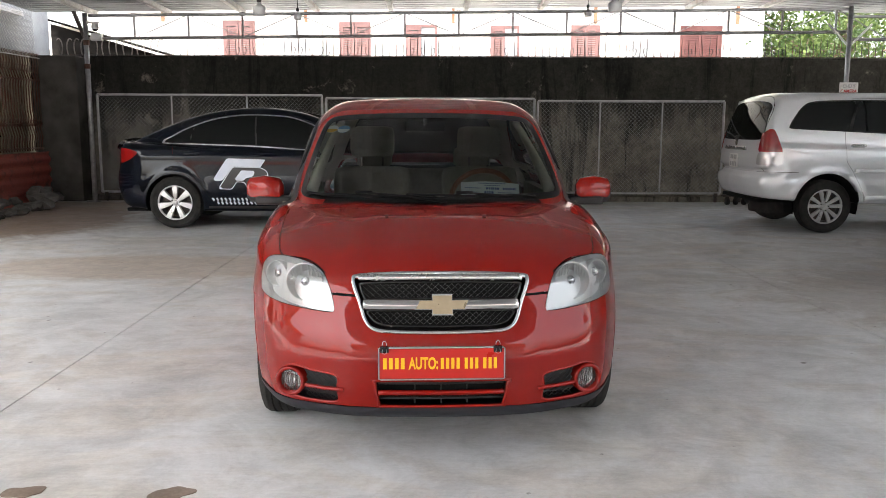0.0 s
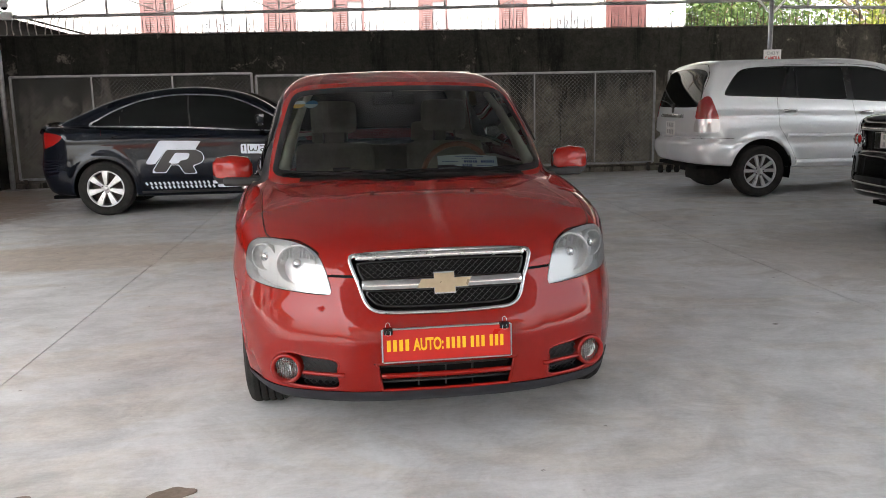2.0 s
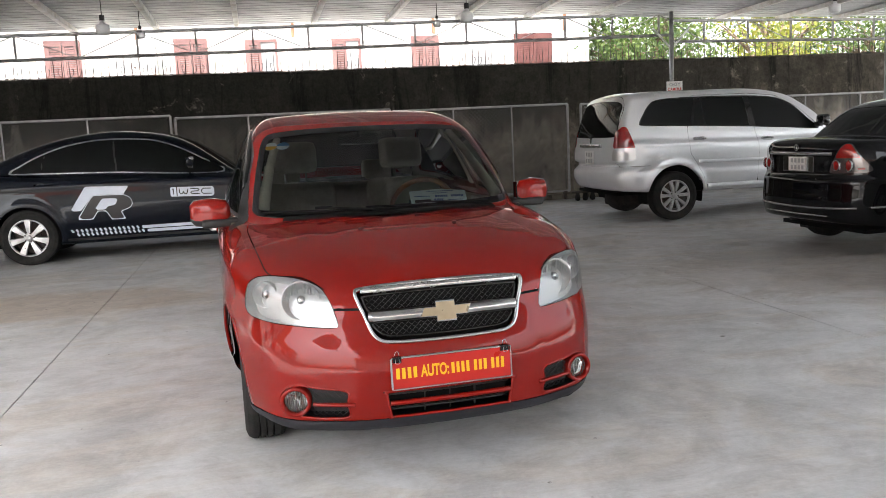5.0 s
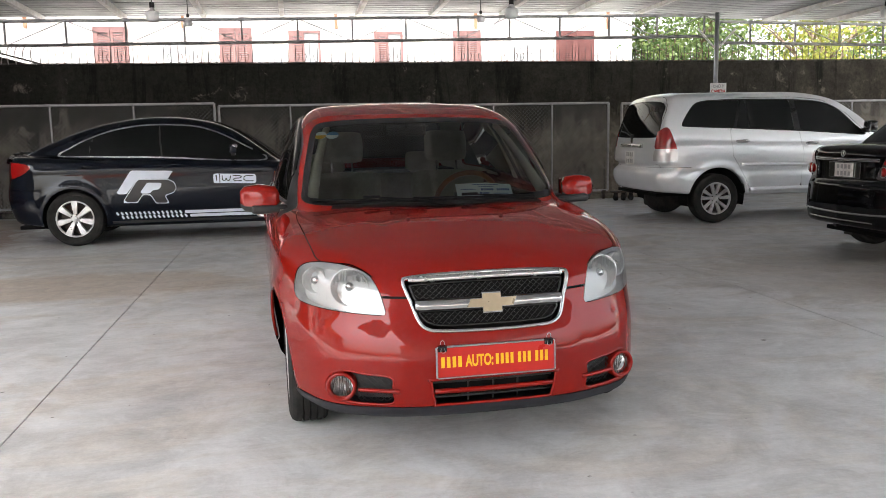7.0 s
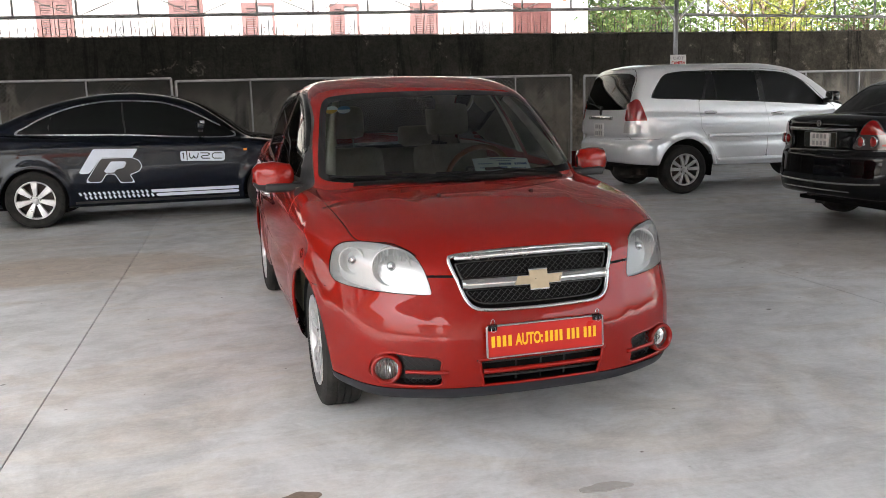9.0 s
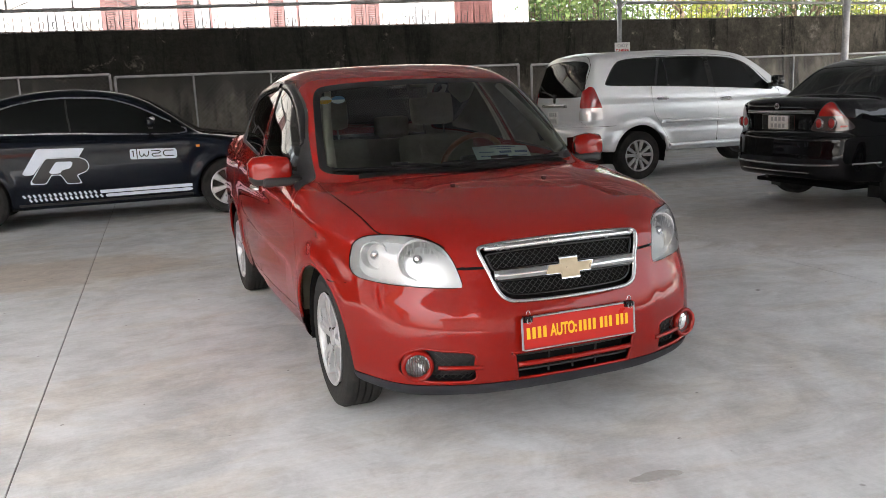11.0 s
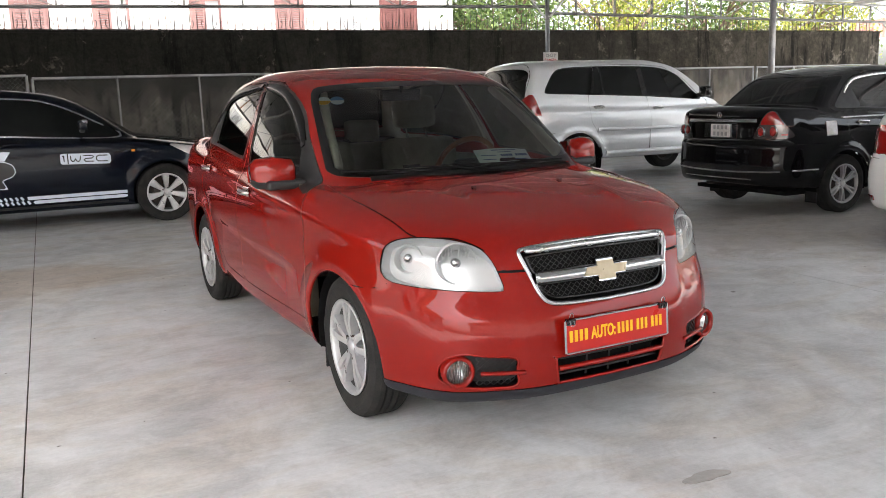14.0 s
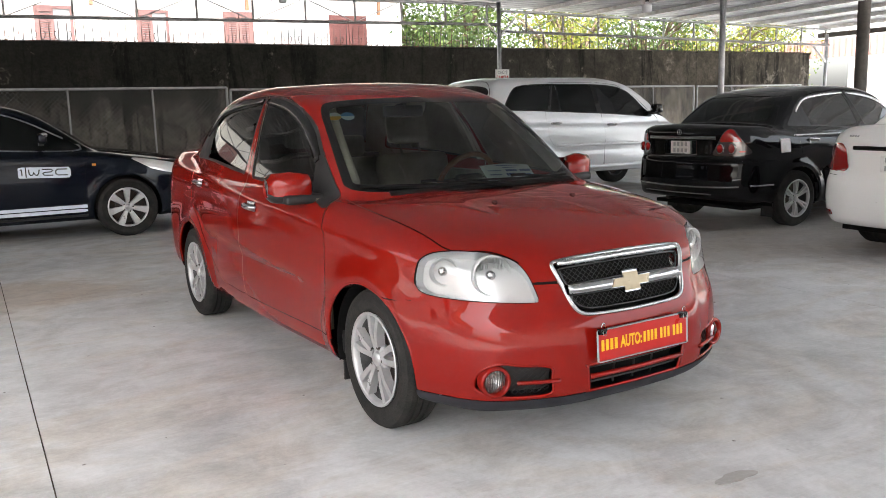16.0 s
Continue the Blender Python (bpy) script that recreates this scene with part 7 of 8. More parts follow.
def shed_roof():
    """Ribbed zinc sheets: ribs run across the yard."""
    verts, faces = [], []
    y, prof = 15.15, []
    while y > -12.0:
        prof += [(y, 0.0), (y - 0.02, 0.022), (y - 0.05, 0.022), (y - 0.07, 0.0)]
        y -= 0.21
    n = 13
    for yy, h in prof:
        # the unseen left edge steps back as well, for more light from that side
        for x in np.linspace(-7.0 if yy > 9.0 else -6.5 if yy > 2.0 else -4.3, roof_end(yy), n):
            verts.append((x, yy, ceiling_z(x, yy) + 0.09 + h))
    for i in range(len(prof) - 1):
        for k in range(n - 1):
            faces.append((i * n + k, i * n + k + 1, (i + 1) * n + k + 1, (i + 1) * n + k))
    m = len(verts)
    top = [(x, y, z + 0.012) for x, y, z in verts]
    allf = faces + [tuple(i + m for i in f[::-1]) for f in faces]
    ob = part("ceiling", (verts + top, allf), ROOF_SHEET)
    tagged(ob, "ribbed zinc sheet roof seen from below", "roof", "", "structure")
    x = -5.9 - 1.27
    while x < 17:
        stop = 9.1 if x < -6.4 else 2.1 if x < -4.3 else -11.9 if x < 5.6 else 2.5 if x < 13.4 else 9.0
        tagged(part("purlin", tube([(x, y, ceiling_z(x, y) + 0.045) for y in (15.05, (15 + stop) / 2, stop)], 0.055, 4), WHITE_STEEL), "white steel roof purlin", "purlin", "purlins", "structure")
        x += 1.27
    for y in (9.0, 3.3, -2.3, -7.1, -11.8):
        beam = thing("roof_beam", pose(0, 0, 0), "white steel lattice beam under the roof sheets", "beam", "roof beams")
        end = roof_end(y) - 0.2
        for d in (0.0, -0.32):
            part("chord", tube([(x, y, ceiling_z(x, y) - 0.02 + d) for x in (-5.5 if y > 2 else -4.2, 0, end)], 0.028, 6), WHITE_STEEL, beam)
        for k in range(int((end + (5.5 if y > 2 else 4.2)) / 0.95)):
            xa = (-5.5 if y > 2 else -4.2) + 0.95 * k
            za = ceiling_z(xa, y) - 0.02
            part("web", bar((xa, y, za if k % 2 else za - 0.32), (xa + 0.95, y, za - 0.32 if k % 2 else za), 0.016), WHITE_STEEL, beam)


shed_roof()


def post(x, y, label, braces=True):
    ob = thing("roof_post", pose(x, y, 0), label, "post", "roof posts")
    top = ceiling_z(x, y) - (0.02 if y < 14 else 0.05)
    part("shaft", tube([(0, 0, 0), (0, 0, top)], 0.04, 12), GALV, ob, "", True)
    part("base_plate", box(-0.1, 0.1, -0.1, 0.1, 0.0, 0.012, 0.003), GALV, ob)
    if braces:
        for s in (-1, 1):
            part("brace", bar((s * 0.03, 0, top - 0.62), (s * 0.36, 0, top - 0.28), 0.03), WHITE_STEEL, ob)
    return ob


left_post = post(-5.82, 14.4, "galvanised roof post with rusted collars", False)
for z in (2.24, 2.62):
    part("rust_collar", moved(lathe([(0.047, -0.04), (0.05, -0.03), (0.05, 0.03), (0.047, 0.04)], 12), Matrix.Translation((0, 0, z)) @ Matrix.Rotation(math.pi / 2, 4, "Y")), RUST_IRON, left_post, "rusted collar")
part("brace", bar((-0.02, 0, 2.7), (-0.16, -0.05, 3.12), 0.05), DARK_METAL, left_post)
post(6.77, 14.38, "galvanised roof post with two braces beside the wall")
post(6.74, 9.0, "galvanised roof post with two braces between the cars")


def camera_sign():
    ob = thing("camera_sign", pose(6.78, 14.3, 1.92), "small white warning sign with red capitals on a post", "sign")
    part("board", box(-0.155, 0.155, -0.006, 0.006, -0.1, 0.1, 0.003), WHITE_STEEL, ob)
    up = Matrix.Rotation(math.pi / 2, 4, "X")
    part("lettering", moved(text_mesh("CHÚ Ý", 0.07, 0.001, True), Matrix.Translation((0, -0.0072, 0.038)) @ up), GREY_FILM, ob, "dark upper line")
    part("lettering", moved(text_mesh("CAMERA", 0.075, 0.001, True), Matrix.Translation((0, -0.0072, -0.045)) @ up @ Matrix.Diagonal((0.92, 1, 1, 1))), SIGN_RED, ob, "red lower line")
    part("bracket", box(-0.05, 0.05, 0.006, 0.04, -0.02, 0.02), GALV, ob)


camera_sign()


def pendant(x, y, z, size, label):
    ob = thing("pendant_lamp", pose(x, y, z), label, "lamp", "pendant lamps")
    prof = [(0.0, -1.0), (0.5, -0.98), (0.62, -0.8), (0.64, -0.3), (0.6, -0.1), (0.4, 0.0), (0.22, 0.08), (0.2, 0.4), (0.0, 0.42)]
    turn = Matrix.Rotation(-math.pi / 2, 4, "Y")
    part("globe", moved(lathe([(r * size, h * size) for r, h in prof], 20), turn), ENAMEL, ob, "unlit white lamp", True)
    part("socket", moved(lathe([(0.0, 0.0), (0.23 * size, 0.0), (0.23 * size, 0.5 * size), (0.0, 0.5 * size)], 14), turn @ Matrix.Translation((0.3 * size, 0, 0))), TRIM, ob)
    part("flex", tube([(0, 0, 0.7 * size), (0, 0, ceiling_z(x, y) - z + 0.1)], 0.006, 6), TRIM, ob)


pendant(-2.5, 12.2, 2.93, 0.14, "unlit white pendant lamp under the roof")
pendant(-2.2, 13.6, 3.0, 0.1, "small unlit pendant lamp under the roof")
pendant(2.3, 13.6, 3.07, 0.1, "small unlit pendant lamp under the roof")
pendant(2.43, 12.2, 3.0, 0.15, "unlit white pendant lamp under the roof")
pendant(8.6, 12.4, 3.05, 0.14, "unlit white pendant lamp under the roof")
pendant(9.6, 9.3, 3.05, 0.14, "unlit white pendant lamp under the roof")


def wall_camera():
    ob = thing("security_camera", pose(-5.66, 14.4, 2.86), "white dome camera on a bracket by the post", "camera")
    part("housing", moved(lathe([(0.0, 0.07), (0.05, 0.065), (0.06, 0.0), (0.055, -0.02)], 20), Matrix.Rotation(-math.pi / 2, 4, "Y")), WHITE_STEEL, ob, "", True)
    part("dome", moved(lathe([(0.0, -0.06), (0.03, -0.05), (0.05, -0.02)], 20), Matrix.Rotation(-math.pi / 2, 4, "Y")), BLACK_GLOSS, ob, "", True)
    part("bracket", box(-0.13, 0.07, -0.03, 0.03, 0.07, 0.1, 0.006), WHITE_STEEL, ob)
    part("junction_box", box(-0.1, 0.08, 0.03, 0.12, -0.2, -0.08, 0.01), WHITE_STEEL, ob)


wall_camera()

# ---- the left boundary: rusted lattice over red sheet, old concrete pier ----
pier = part("wall_pier", box(-6.75, -6.03, 14.45, 14.88, -0.1, 2.42, 0.015), worn("grey_old_render", (0.1, 0.094, 0.086), (0.035, 0.032, 0.028), 2.5, 0.9, 0, 0.4))
tagged(pier, "grey weathered concrete pier at the wall's end", "wall", "", "structure")


def lattice_gate():
    ob = thing("lattice_fence", pose(-6.65, 0, 0), "rusted folding lattice fence panel on a sheet plinth", "fence")
    y0, y1 = 8.6, 14.44
    for z in (0.9, 1.3, 2.0, 2.42):
        part("rail", bar((0, y0, z), (0, y1, z), 0.024), RUST_IRON, ob)
    n = 312
    for k in range(n):
        y = y1 - 0.085 * (k + 0.5)
        if y < y0:
            break
        pts = [(0, y, 0.86), (0, y, 0.98), (0.0, y + 0.035, 1.1), (0, y - 0.035, 1.25), (0, y + 0.03, 1.4), (0, y, 1.52), (0, y, 1.9), (0, y + 0.035, 2.0), (0, y - 0.035, 2.12), (0, y + 0.03, 2.26), (0, y, 2.44)]
        part("bar", tube(pts, 0.012, 4), RUST_IRON, ob)
        if k < 60:
            for zc in (1.3, 2.17):
                ring = [(0.0, y + 0.055 + 0.04 * math.cos(t), zc + 0.06 * math.sin(t)) for t in np.linspace(0, 2 * math.pi, 9)[:-1]]
                part("scroll", tube(ring, 0.005, 4, True), RUST_IRON, ob)


lattice_gate()


def sheet_plinth():
    ob = thing("sheet_plinth", pose(-6.55, 0, 0), "faded red corrugated sheet plinth stained with rust", "metal sheet")
    for k in range(3):
        ya, yb = 14.42 - 1.9 * k, 14.42 - 1.9 * (k + 1) + 0.03
        verts, faces = [], []
        for i in range(33):
            z = -0.02 + 0.86 * i / 32
            x = 0.02 * math.sin(i / 32 * math.pi * 10) + 0.015 * (k % 2)
            for y in (ya, yb):
                verts += [(x, y, z), (x - 0.004, y, z)]
        for i in range(32):
            a, b = i * 4, (i + 1) * 4
            faces += [(a, a + 2, b + 2, b), (a + 1, b + 1, b + 3, a + 3)]
        part("sheet", (verts, faces), RED_SHEET, ob)


sheet_plinth()
steel_post = tagged(part("fence_post", box(-6.52, -6.44, 12.3, 12.38, -0.1, 0.95, 0.006), GALV), "galvanised fence post at the sheet plinth", "post")


def rubble():
    random.seed(21)
    heap = thing("rubble_pile", pose(0, 0, 0), "pile of broken stones and bricks along the fence", "rubble")
    for k in range(44):
        y = 14.0 - 3.0 * random.random()
        x = -6.32 + 0.35 * random.random()
        s = random.uniform(0.05, 0.14)
        z = 0.03 + (0.1 if x < -6.2 and random.random() < 0.6 else 0.0) + (0.08 if y > 13.2 else 0)
        bm = bmesh.new()
        bmesh.ops.create_icosphere(bm, subdivisions=1, radius=1.0)
        for v in bm.verts:
            v.co = Vector((v.co.x * s * 1.1, v.co.y * s * 1.4, v.co.z * s * 0.75)) * random.uniform(0.8, 1.15)
        part("stone", bm, RUBBLE, heap, "", False, pose(x, y, z + s * 0.35, random.uniform(-20, 20), random.uniform(-20, 20), random.uniform(0, 180)))


rubble()


def plastic_net():
    """Pale mesh hung over the lattice's upper part."""
    ob = thing("mesh_screen", pose(-6.58, 0, 0), "pale hexagonal wire mesh hung above the lattice", "mesh")
    geos = []
    y = 9.5
    rnd = random.Random(3)
    while y < 14.3:
        pts = [(0.03 * math.sin(y * 3), y + (0.022 if i % 2 else -0.022), 2.35 + 0.05 * i) for i in range(22)]
        geos.append(tube(pts, 0.0035, 3, False, False))
        y += 0.05
    part("wire_mesh", join(*geos), WHITE_STEEL, ob)
    for z in (2.36, 3.4):
        part("hem", tube([(0, 9.4, z), (0, 14.35, z)], 0.008, 5), WHITE_STEEL, ob)


plastic_net()


# ---- beyond the wall ----
def shutter_window(x0, x1, z1, mat, ajar, closed):
    """A shuttered window: frame and slatted leaves; open leaves show the dark pane between."""
    ob = thing("shutter_window", pose(0, 18.98, 0), "faded red wooden window shutters on the cream house" if not closed else "closed dark red wooden shutters on the cream house", "window", "house windows")
    z0 = z1 - 1.35
    part("frame", join(box(x0 - 0.05, x1 + 0.05, -0.03, 0.02, z1, z1 + 0.06), box(x0 - 0.05, x0, -0.03, 0.02, z0, z1), box(x1, x1 + 0.05, -0.03, 0.02, z0, z1), box(x0 - 0.08, x1 + 0.08, -0.08, 0.02, z0 - 0.06, z0)), mat, ob)
    part("pane", box(x0, x1, -0.006, 0.01, z0, z1), GREY_FILM if not closed else mat, ob, "grey pane")
    mid = (x0 + x1) / 2
    leaves = [(x0, mid - 0.008), (mid + 0.008, x1)]
    for a, b in leaves:
        if ajar and a > mid - 0.05:
            continue
        leaf = part("shutter_leaf", join(box(a, a + 0.05, -0.05, -0.015, z0, z1), box(b - 0.05, b, -0.05, -0.015, z0, z1), box(a + 0.001, b - 0.001, -0.053, -0.012, z1 - 0.06, z1 - 0.002), box(a + 0.001, b - 0.001, -0.053, -0.012, z0 + 0.002, z0 + 0.06), box(a + 0.001, b - 0.001, -0.053, -0.012, z0 + 0.62, z0 + 0.68)), mat, ob)
        z = z0 + 0.08
        while z < z1 - 0.08:
            part("slat", box(a + 0.05, b - 0.05, -0.042, -0.02, z, z + 0.034), mat, leaf)
            z += 0.046


house = thing("cream_house", pose(0, 0, 0), "sunlit cream rendered house with red shutters behind the wall", "house")
part("wall", box(-7.8, 7.1, 19.0, 19.25, -0.1, 4.75), HOUSE_WALL, house)
part("end_wall", box(6.85, 7.1, 19.25, 27, -0.1, 4.75), HOUSE_WALL, house)
eave = box(-8.3, 7.6, 18.35, 27.5, 4.75, 4.85)
part("eaves", eave, HOUSE_WALL, house, "eaves board")
part("roof", ([(-8.4, 18.2, 4.85), (7.8, 18.2, 4.85), (7.8, 22.8, 6.6), (-8.4, 22.8, 6.6), (-8.4, 27.6, 4.85), (7.8, 27.6, 4.85)], [(0, 1, 2, 3), (3, 2, 5, 4), (1, 5, 2), (0, 3, 4)]), ROOF_TILE, house, "orange tiled roof")
for x in (-6.0, -2.9, 0.3, 3.4, 6.5):
    part("eave_bracket", join(bar((x, 18.95, 3.5), (x, 18.95, 4.7), 0.06), bar((x, 18.95, 3.9), (x, 18.45, 4.6), 0.05)), worn("brown_wood_bracket", (0.36, 0.2, 0.12), (0.25, 0.13, 0.08), 8, 0.8), house, "brown wooden eave bracket")
shutter_window(-4.66, -4.07, 3.47, SHUTTER, False, False)
shutter_window(-2.13, -1.55, 3.45, SHUTTER, False, False)
shutter_window(-0.68, -0.1, 3.4, SHUTTER, True, False)
shutter_window(1.17, 1.7, 3.38, SHUTTER, True, False)
shutter_window(2.93, 3.46, 3.4, SHUTTER, False, False)
shutter_window(5.32, 6.13, 3.4, SHUTTER_DARK, False, True)


def outdoor_unit(x, z):
    ob = thing("air_conditioner", pose(x, 18.7, z), "aged white air conditioner outdoor unit on the house wall", "air conditioner", "outdoor units")
    part("casing", box(-0.42, 0.42, -0.14, 0.2, -0.29, 0.29, 0.015), AC_WHITE, ob)
    ringpts = [(-0.1 + 0.22 * math.cos(a), -0.146, 0.22 * math.sin(a)) for a in np.linspace(0, 2 * math.pi, 29)[:-1]]
    grille = part("fan_grille", tube(ringpts, 0.01, 5, True), AC_WHITE, ob)
    part("fan_hole", prism([(-0.1 + 0.215 * math.cos(a), 0.215 * math.sin(a)) for a in np.linspace(0, 2 * math.pi, 29)[:-1]], -0.1435, -0.142), worn("dusty_grey_fan", grey(0.26), grey(0.2), 10, 0.7), ob, "grey fan opening")
    for k in range(10):
        a = math.pi * k / 10
        part("guard_wire", bar((-0.1 - 0.215 * math.cos(a), -0.15, -0.215 * math.sin(a)), (-0.1 + 0.215 * math.cos(a), -0.15, 0.215 * math.sin(a)), 0.004), AC_WHITE, grille)
    for sx in (-0.3, 0.3):
        part("bracket", bar((sx, -0.12, -0.3), (sx, 0.28, -0.3), 0.03), GALV, ob)


outdoor_unit(-2.93, 3.05)
outdoor_unit(4.42, 2.96)
part("cable", tube(path_points([(3.6, 18.97, 3.0), (3.75, 18.97, 3.5), (4.3, 18.97, 3.95), (5.2, 18.97, 4.1)], 6), 0.015, 6), GREY_FILM, house)

# cream darkened in its colour to stand for the dimness behind the lattice
side_wall = tagged(part("wall_left", box(-7.3, -7.15, 6.5, 16.0, -0.13, 2.5), worn("shade_toned_cream_render", (0.3, 0.26, 0.19), (0.14, 0.12, 0.09), 2.5, 0.9)), "neighbour's cream rendered wall beyond the lattice, coloured dark for shade", "wall", "", "structure")
# unseen height and near end are added to keep direct sun off the floor
upper_sheet = tagged(part("wall_left_upper", box(-7.32, -7.24, 7.0, 16.2, 2.5, 5.6), worn("pale_blue_grey_sheet", (0.36, 0.37, 0.38), (0.26, 0.265, 0.27), 2.0, 0.7)), "pale sheet cladding above the neighbour's wall, extended unseen to block sun", "wall", "", "structure")
shack = thing("tiled_lean_to", pose(0, 0, 0), "dark tiled lean-to roof beyond the wall", "shed")
part("wall", box(-9.4, -6.9, 17.0, 17.2, -0.1, 3.2), HOUSE_WALL, shack)
for k in range(9):
    # courses of old tiles step down from the ridge towards the house
    xa, za = -7.55 + 0.29 * k, 3.3 - 0.082 * k
    part("tile_course", ([(xa, 16.3, za), (xa + 0.34, 16.3, za - 0.1), (xa + 0.34, 18.6, za - 0.1), (xa, 18.6, za), (xa, 16.3, za - 0.03), (xa + 0.34, 16.3, za - 0.13), (xa + 0.34, 18.6, za - 0.13), (xa, 18.6, za - 0.03)], [(0, 1, 2, 3), (7, 6, 5, 4), (0, 4, 5, 1), (1, 5, 6, 2), (2, 6, 7, 3), (3, 7, 4, 0)]), OLD_TILE, shack)
part("gable", ([(-7.3, 16.42, 3.15), (-5.0, 16.42, 2.5), (-5.0, 16.42, 2.2), (-7.3, 16.42, 2.2), (-7.3, 16.5, 3.15), (-5.0, 16.5, 2.5), (-5.0, 16.5, 2.2), (-7.3, 16.5, 2.2)], [(0, 3, 2, 1), (4, 5, 6, 7), (0, 1, 5, 4), (1, 2, 6, 5), (2, 3, 7, 6), (3, 0, 4, 7)]), OLD_TILE, shack, "blackened gable board")


def tree(x, y, height, spread, leaf, count, seed, label, size=0.11):
    """Trunk, limbs and a loose crown of single leaves in clumps."""
    rnd = random.Random(seed)
    ob = thing("tree", pose(x, y, -0.13), label, "tree", "trees beyond the wall")
    limbs, tips = [], []
    top = Vector((rnd.uniform(-0.2, 0.2), rnd.uniform(-0.2, 0.2), height * 0.45))
    trunk = tube(path_points([(0, 0, 0), top * 0.5 + Vector((0.08, 0.05, 0)), top], 4), [0.16 - 0.07 * k / 8 for k in range(9)], 8)
    for k in range(9):
        a = rnd.uniform(0, 6.28)
        end = top + Vector((spread * rnd.uniform(0.4, 1.0) * math.cos(a), spread * rnd.uniform(0.4, 1.0) * math.sin(a), height * rnd.uniform(0.05, 0.5)))
        mid = (top + end) / 2 + Vector((0, 0, 0.2))
        pts = path_points([top * 0.9, mid, end], 4)
        limbs.append(tube(pts, [0.075 - 0.06 * i / 8 for i in range(9)], 6))
        tips += [end, mid, (mid + end) / 2]
        for j in range(3):
            e2 = end + Vector((rnd.uniform(-0.7, 0.7), rnd.uniform(-0.7, 0.7), rnd.uniform(-0.4, 0.5)))
            limbs.append(tube([mid, (mid + e2) / 2 + Vector((0, 0, 0.1)), e2], [0.03, 0.02, 0.006], 5))
            tips.append(e2)
    part("trunk", join(trunk, *limbs), BARK, ob, "", True)
    n = count
    base = np.array([tuple(rnd.choice(tips)) for _ in range(n)])
    rs = np.random.RandomState(seed)
    pos = base + rs.normal(0, 1, (n, 3)) * np.array([0.42, 0.42, 0.3]) * spread / 2.2
    d1 = rs.normal(0, 1, (n, 3))
    d1[:, 2] -= 0.5
    d1 /= np.linalg.norm(d1, axis=1)[:, None]
    d2 = np.cross(d1, rs.normal(0, 1, (n, 3)))
    d2 /= np.linalg.norm(d2, axis=1)[:, None]
    s = size * rs.uniform(0.6, 1.3, n)[:, None]
    quad = np.stack([pos, pos + d1 * s * 0.5 + d2 * s * 0.28, pos + d1 * s, pos + d1 * s * 0.5 - d2 * s * 0.28], 1).reshape(-1, 3)
    part("crown", (quad.tolist(), np.arange(4 * n).reshape(-1, 4).tolist()), leaf, ob, "loose leafy crown")
    return ob


tree(8.9, 19.6, 4.6, 1.9, LEAF_FAR, 6500, 31, "green broad-leaved tree behind the boundary wall", 0.12)
tree(11.6, 18.2, 4.4, 2.0, LEAF_YELLOW, 3400, 32, "yellow-green tree with a forked trunk behind the wall", 0.115)
tree(14.6, 18.8, 4.6, 2.2, LEAF, 3400, 33, "green tree with yellowing leaves behind the wall", 0.12)
tree(17.6, 19.4, 4.8, 2.3, LEAF_YELLOW, 4200, 34, "yellow-green tree behind the far end of the wall", 0.12)
tree(21.5, 21.0, 5.0, 2.4, LEAF_FAR, 3500, 35, "pale green tree past the end of the yard", 0.1)
tree(24.5, 15.5, 4.4, 2.0, LEAF_FAR, 3000, 36, "pale green tree past the end of the yard", 0.1)
tree(10.4, 23.0, 5.2, 2.6, LEAF, 2400, 37, "dark green tree in the second row behind the wall", 0.15)
tree(15.5, 24.0, 5.4, 2.8, LEAF_FAR, 2200, 38, "pale green tree in the second row behind the wall", 0.15)

# ---- the far end ----
column = thing("round_pillar", pose(13.4, 11.47, 0), "dark round concrete pillar carrying the roof", "pillar")
part("shaft", moved(lathe([(0.15, -0.05), (0.15, 0.1), (0.118, 0.12), (0.118, 3.6)], 24), Matrix.Rotation(-math.pi / 2, 4, "Y")), PILLAR, column, "", True)
part("capital", box(-0.2, 0.2, -0.2, 0.2, 3.38, 3.5), PILLAR, column)
far_house = thing("pale_building", pose(0, 0, 0), "pale two-storey building beyond the open end of the yard", "building")
part("wall", box(34, 34.3, 2, 26, -0.13, 6.5), HOUSE_WALL, far_house)
for k in range(6):
    part("window", box(33.95, 34.0, 4 + 3.4 * k, 5.3 + 3.4 * k, 1.2, 2.9), SHUTTER if k % 2 else GREY_FILM, far_house)
part("awning", box(31.5, 34, 2, 26, 3.9, 3.98), SHUTTER, far_house, "faded red awning sheet")
street = thing("orange_roofed_house", pose(0, 0, 0), "neighbouring cream house with an orange tiled roof", "house")
part("wall", box(-22, -18, -6, 16, -0.13, 4.2), HOUSE_WALL, street)
part("roof", ([(-17.4, -7, 4.1), (-17.4, 17, 4.1), (-20, 15, 6.2), (-20, -5, 6.2), (-22.6, -7, 4.1), (-22.6, 17, 4.1)], [(0, 1, 2, 3), (3, 2, 5, 4), (1, 5, 2), (0, 3, 4)]), ROOF_TILE, street, "orange tiled roof")
for k in range(5):
    part("window", box(-18.02, -17.95, -3 + 3.8 * k, -1.8 + 3.8 * k, 1.4, 3.0), SHUTTER_DARK, street)
# added out of view to hold back low light from behind the camera
front_house = thing("unseen_street_house", pose(0, 0, 0), "plain cream house added unseen behind the camera to hold back low sky", "house")
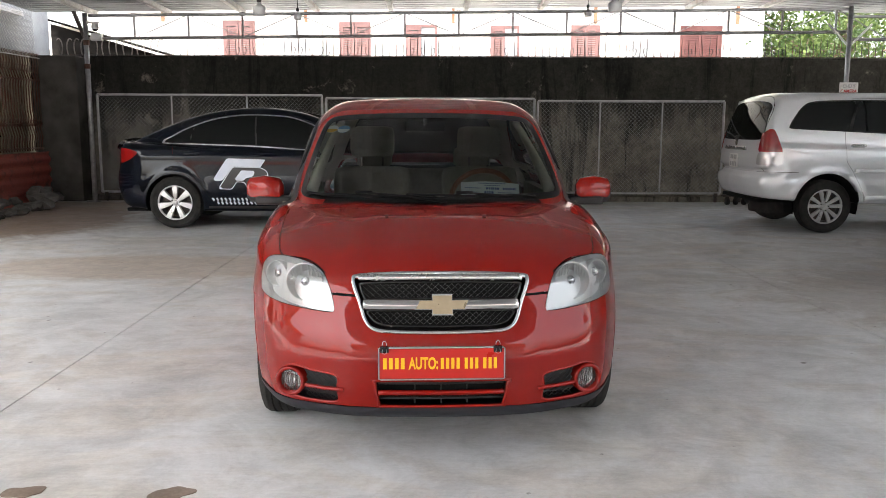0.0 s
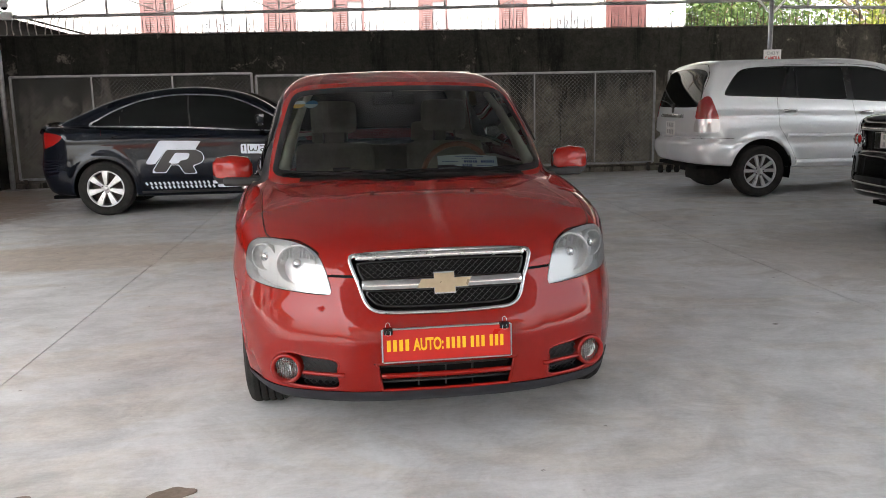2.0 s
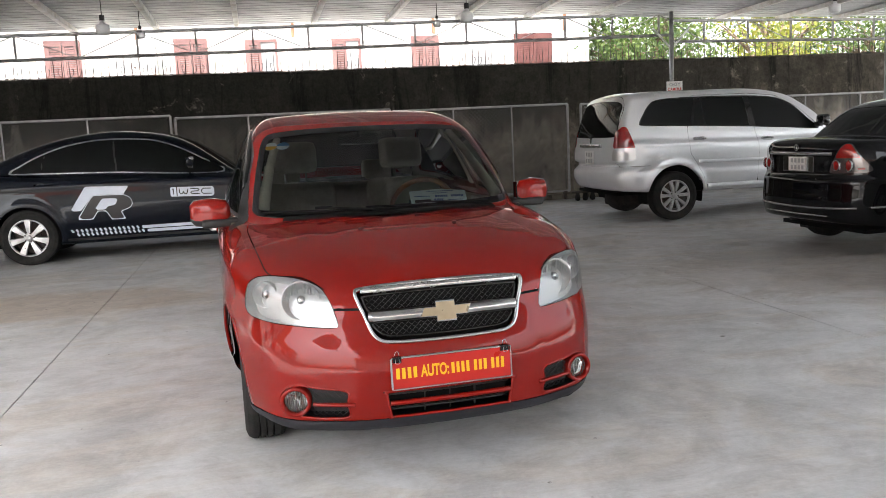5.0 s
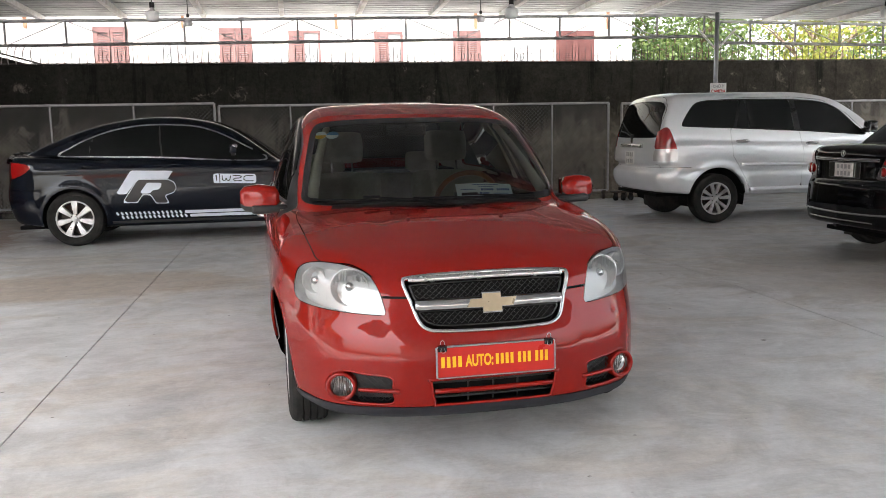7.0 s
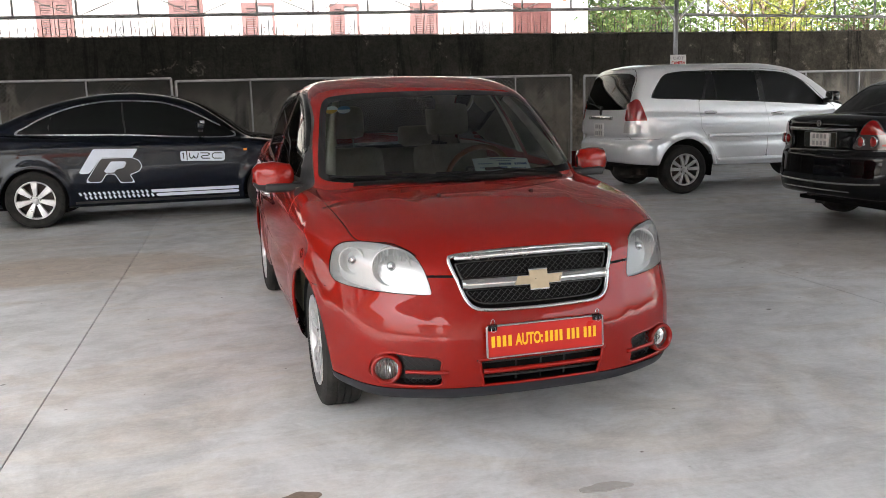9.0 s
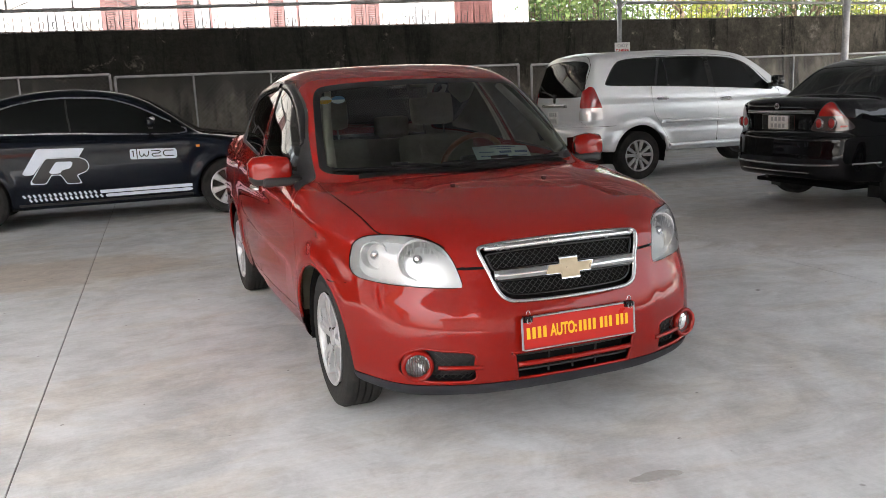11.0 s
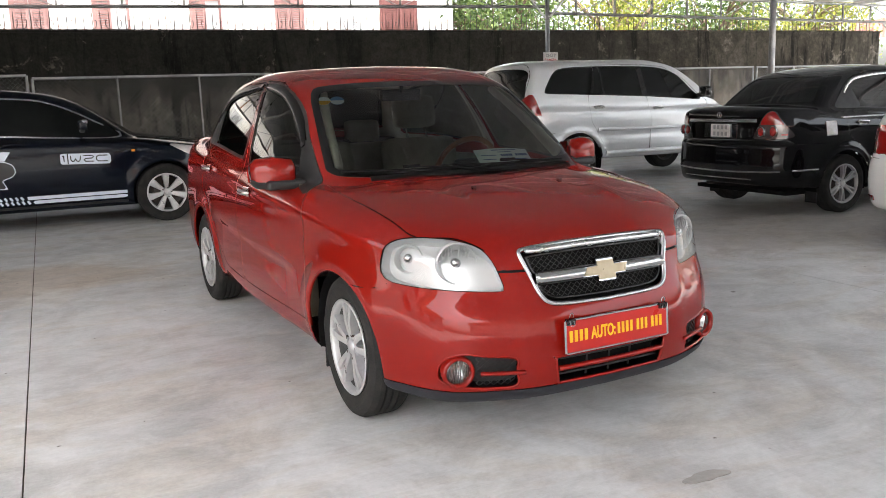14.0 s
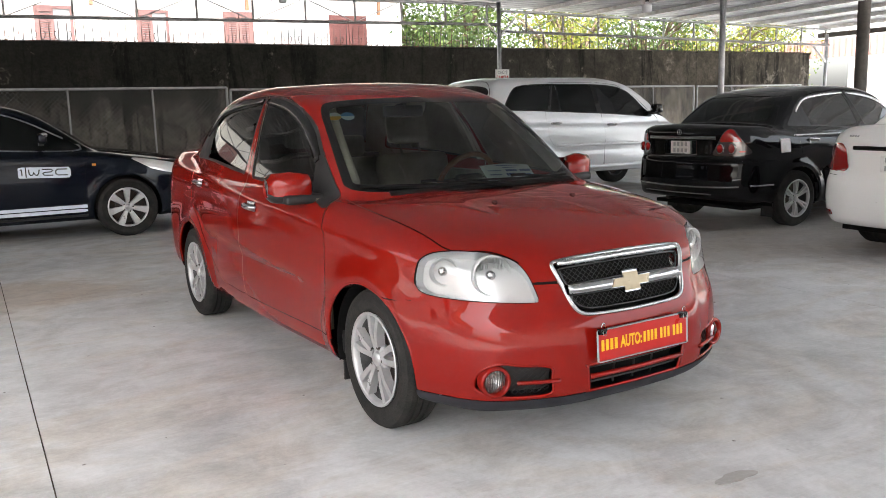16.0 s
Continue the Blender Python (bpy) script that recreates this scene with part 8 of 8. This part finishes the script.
part("wall", box(-14, 16, -27, -23, -0.13, 5.2), HOUSE_WALL, front_house)
part("roof", ([(-15, -22.4, 5.1), (17, -22.4, 5.1), (17, -25, 7.0), (-15, -25, 7.0), (-15, -27.6, 5.1), (17, -27.6, 5.1)], [(0, 1, 2, 3), (3, 2, 5, 4), (1, 5, 2), (0, 3, 4)]), ROOF_TILE, front_house, "orange tiled roof")
fascia = tagged(part("trim_roof_edge", box(17.08, 17.2, 9.0, 15.2, 2.86, 2.97, 0.006), DARK_METAL), "dark steel edge beam along the end of the roof", "beam", "", "structure")
end_post = thing("end_post", pose(16.62, 14.6, 0), "slim pale steel post with a brace at the wall's end", "post")
part("shaft", tube([(0, 0, -0.01), (0, 0, 2.9)], 0.045, 10), GALV, end_post, "", True)
part("brace", bar((0, 0, 2.2), (-0.5, 0, 2.62), 0.05), WHITE_STEEL, end_post)


def sheet_awning():
    """Pale pink profiled sheets on a light frame, past the yard's end."""
    ob = thing("sheet_awning", pose(20.2, 0, 0), "faded pink profiled sheet awning beyond the yard's open end", "awning")
    pink = worn("faded_pink_sheet", (0.46, 0.25, 0.22), (0.36, 0.19, 0.165), 3, 0.6)
    for k in range(7):
        y = 12.2 + 0.95 * k
        verts, faces = [], []
        for i in range(20):
            for z in (2.52, 3.05):
                verts.append((0.012 * (1 if i % 4 < 2 else -1), y + 0.05 * i * 0.98, z))
        faces = [(2 * i, 2 * i + 1, 2 * i + 3, 2 * i + 2) for i in range(19)]
        back = [(x + 0.006, yy, z) for x, yy, z in verts]
        part("sheet", join((verts, faces), (back, [f[::-1] for f in faces])), pink, ob)
        part("stud", bar((0.04, y, 2.48), (0.04, y, 3.1), 0.03), WHITE_STEEL, ob)
    for z in (2.5, 2.76, 3.07):
        part("rail", bar((0.05, 12.0, z), (0.05, 18.9, z), 0.04), WHITE_STEEL, ob)
    for y in (12.1, 18.8):
        part("post", bar((0.05, y, -0.13), (0.05, y, 3.1), 0.08), GALV, ob)


sheet_awning()
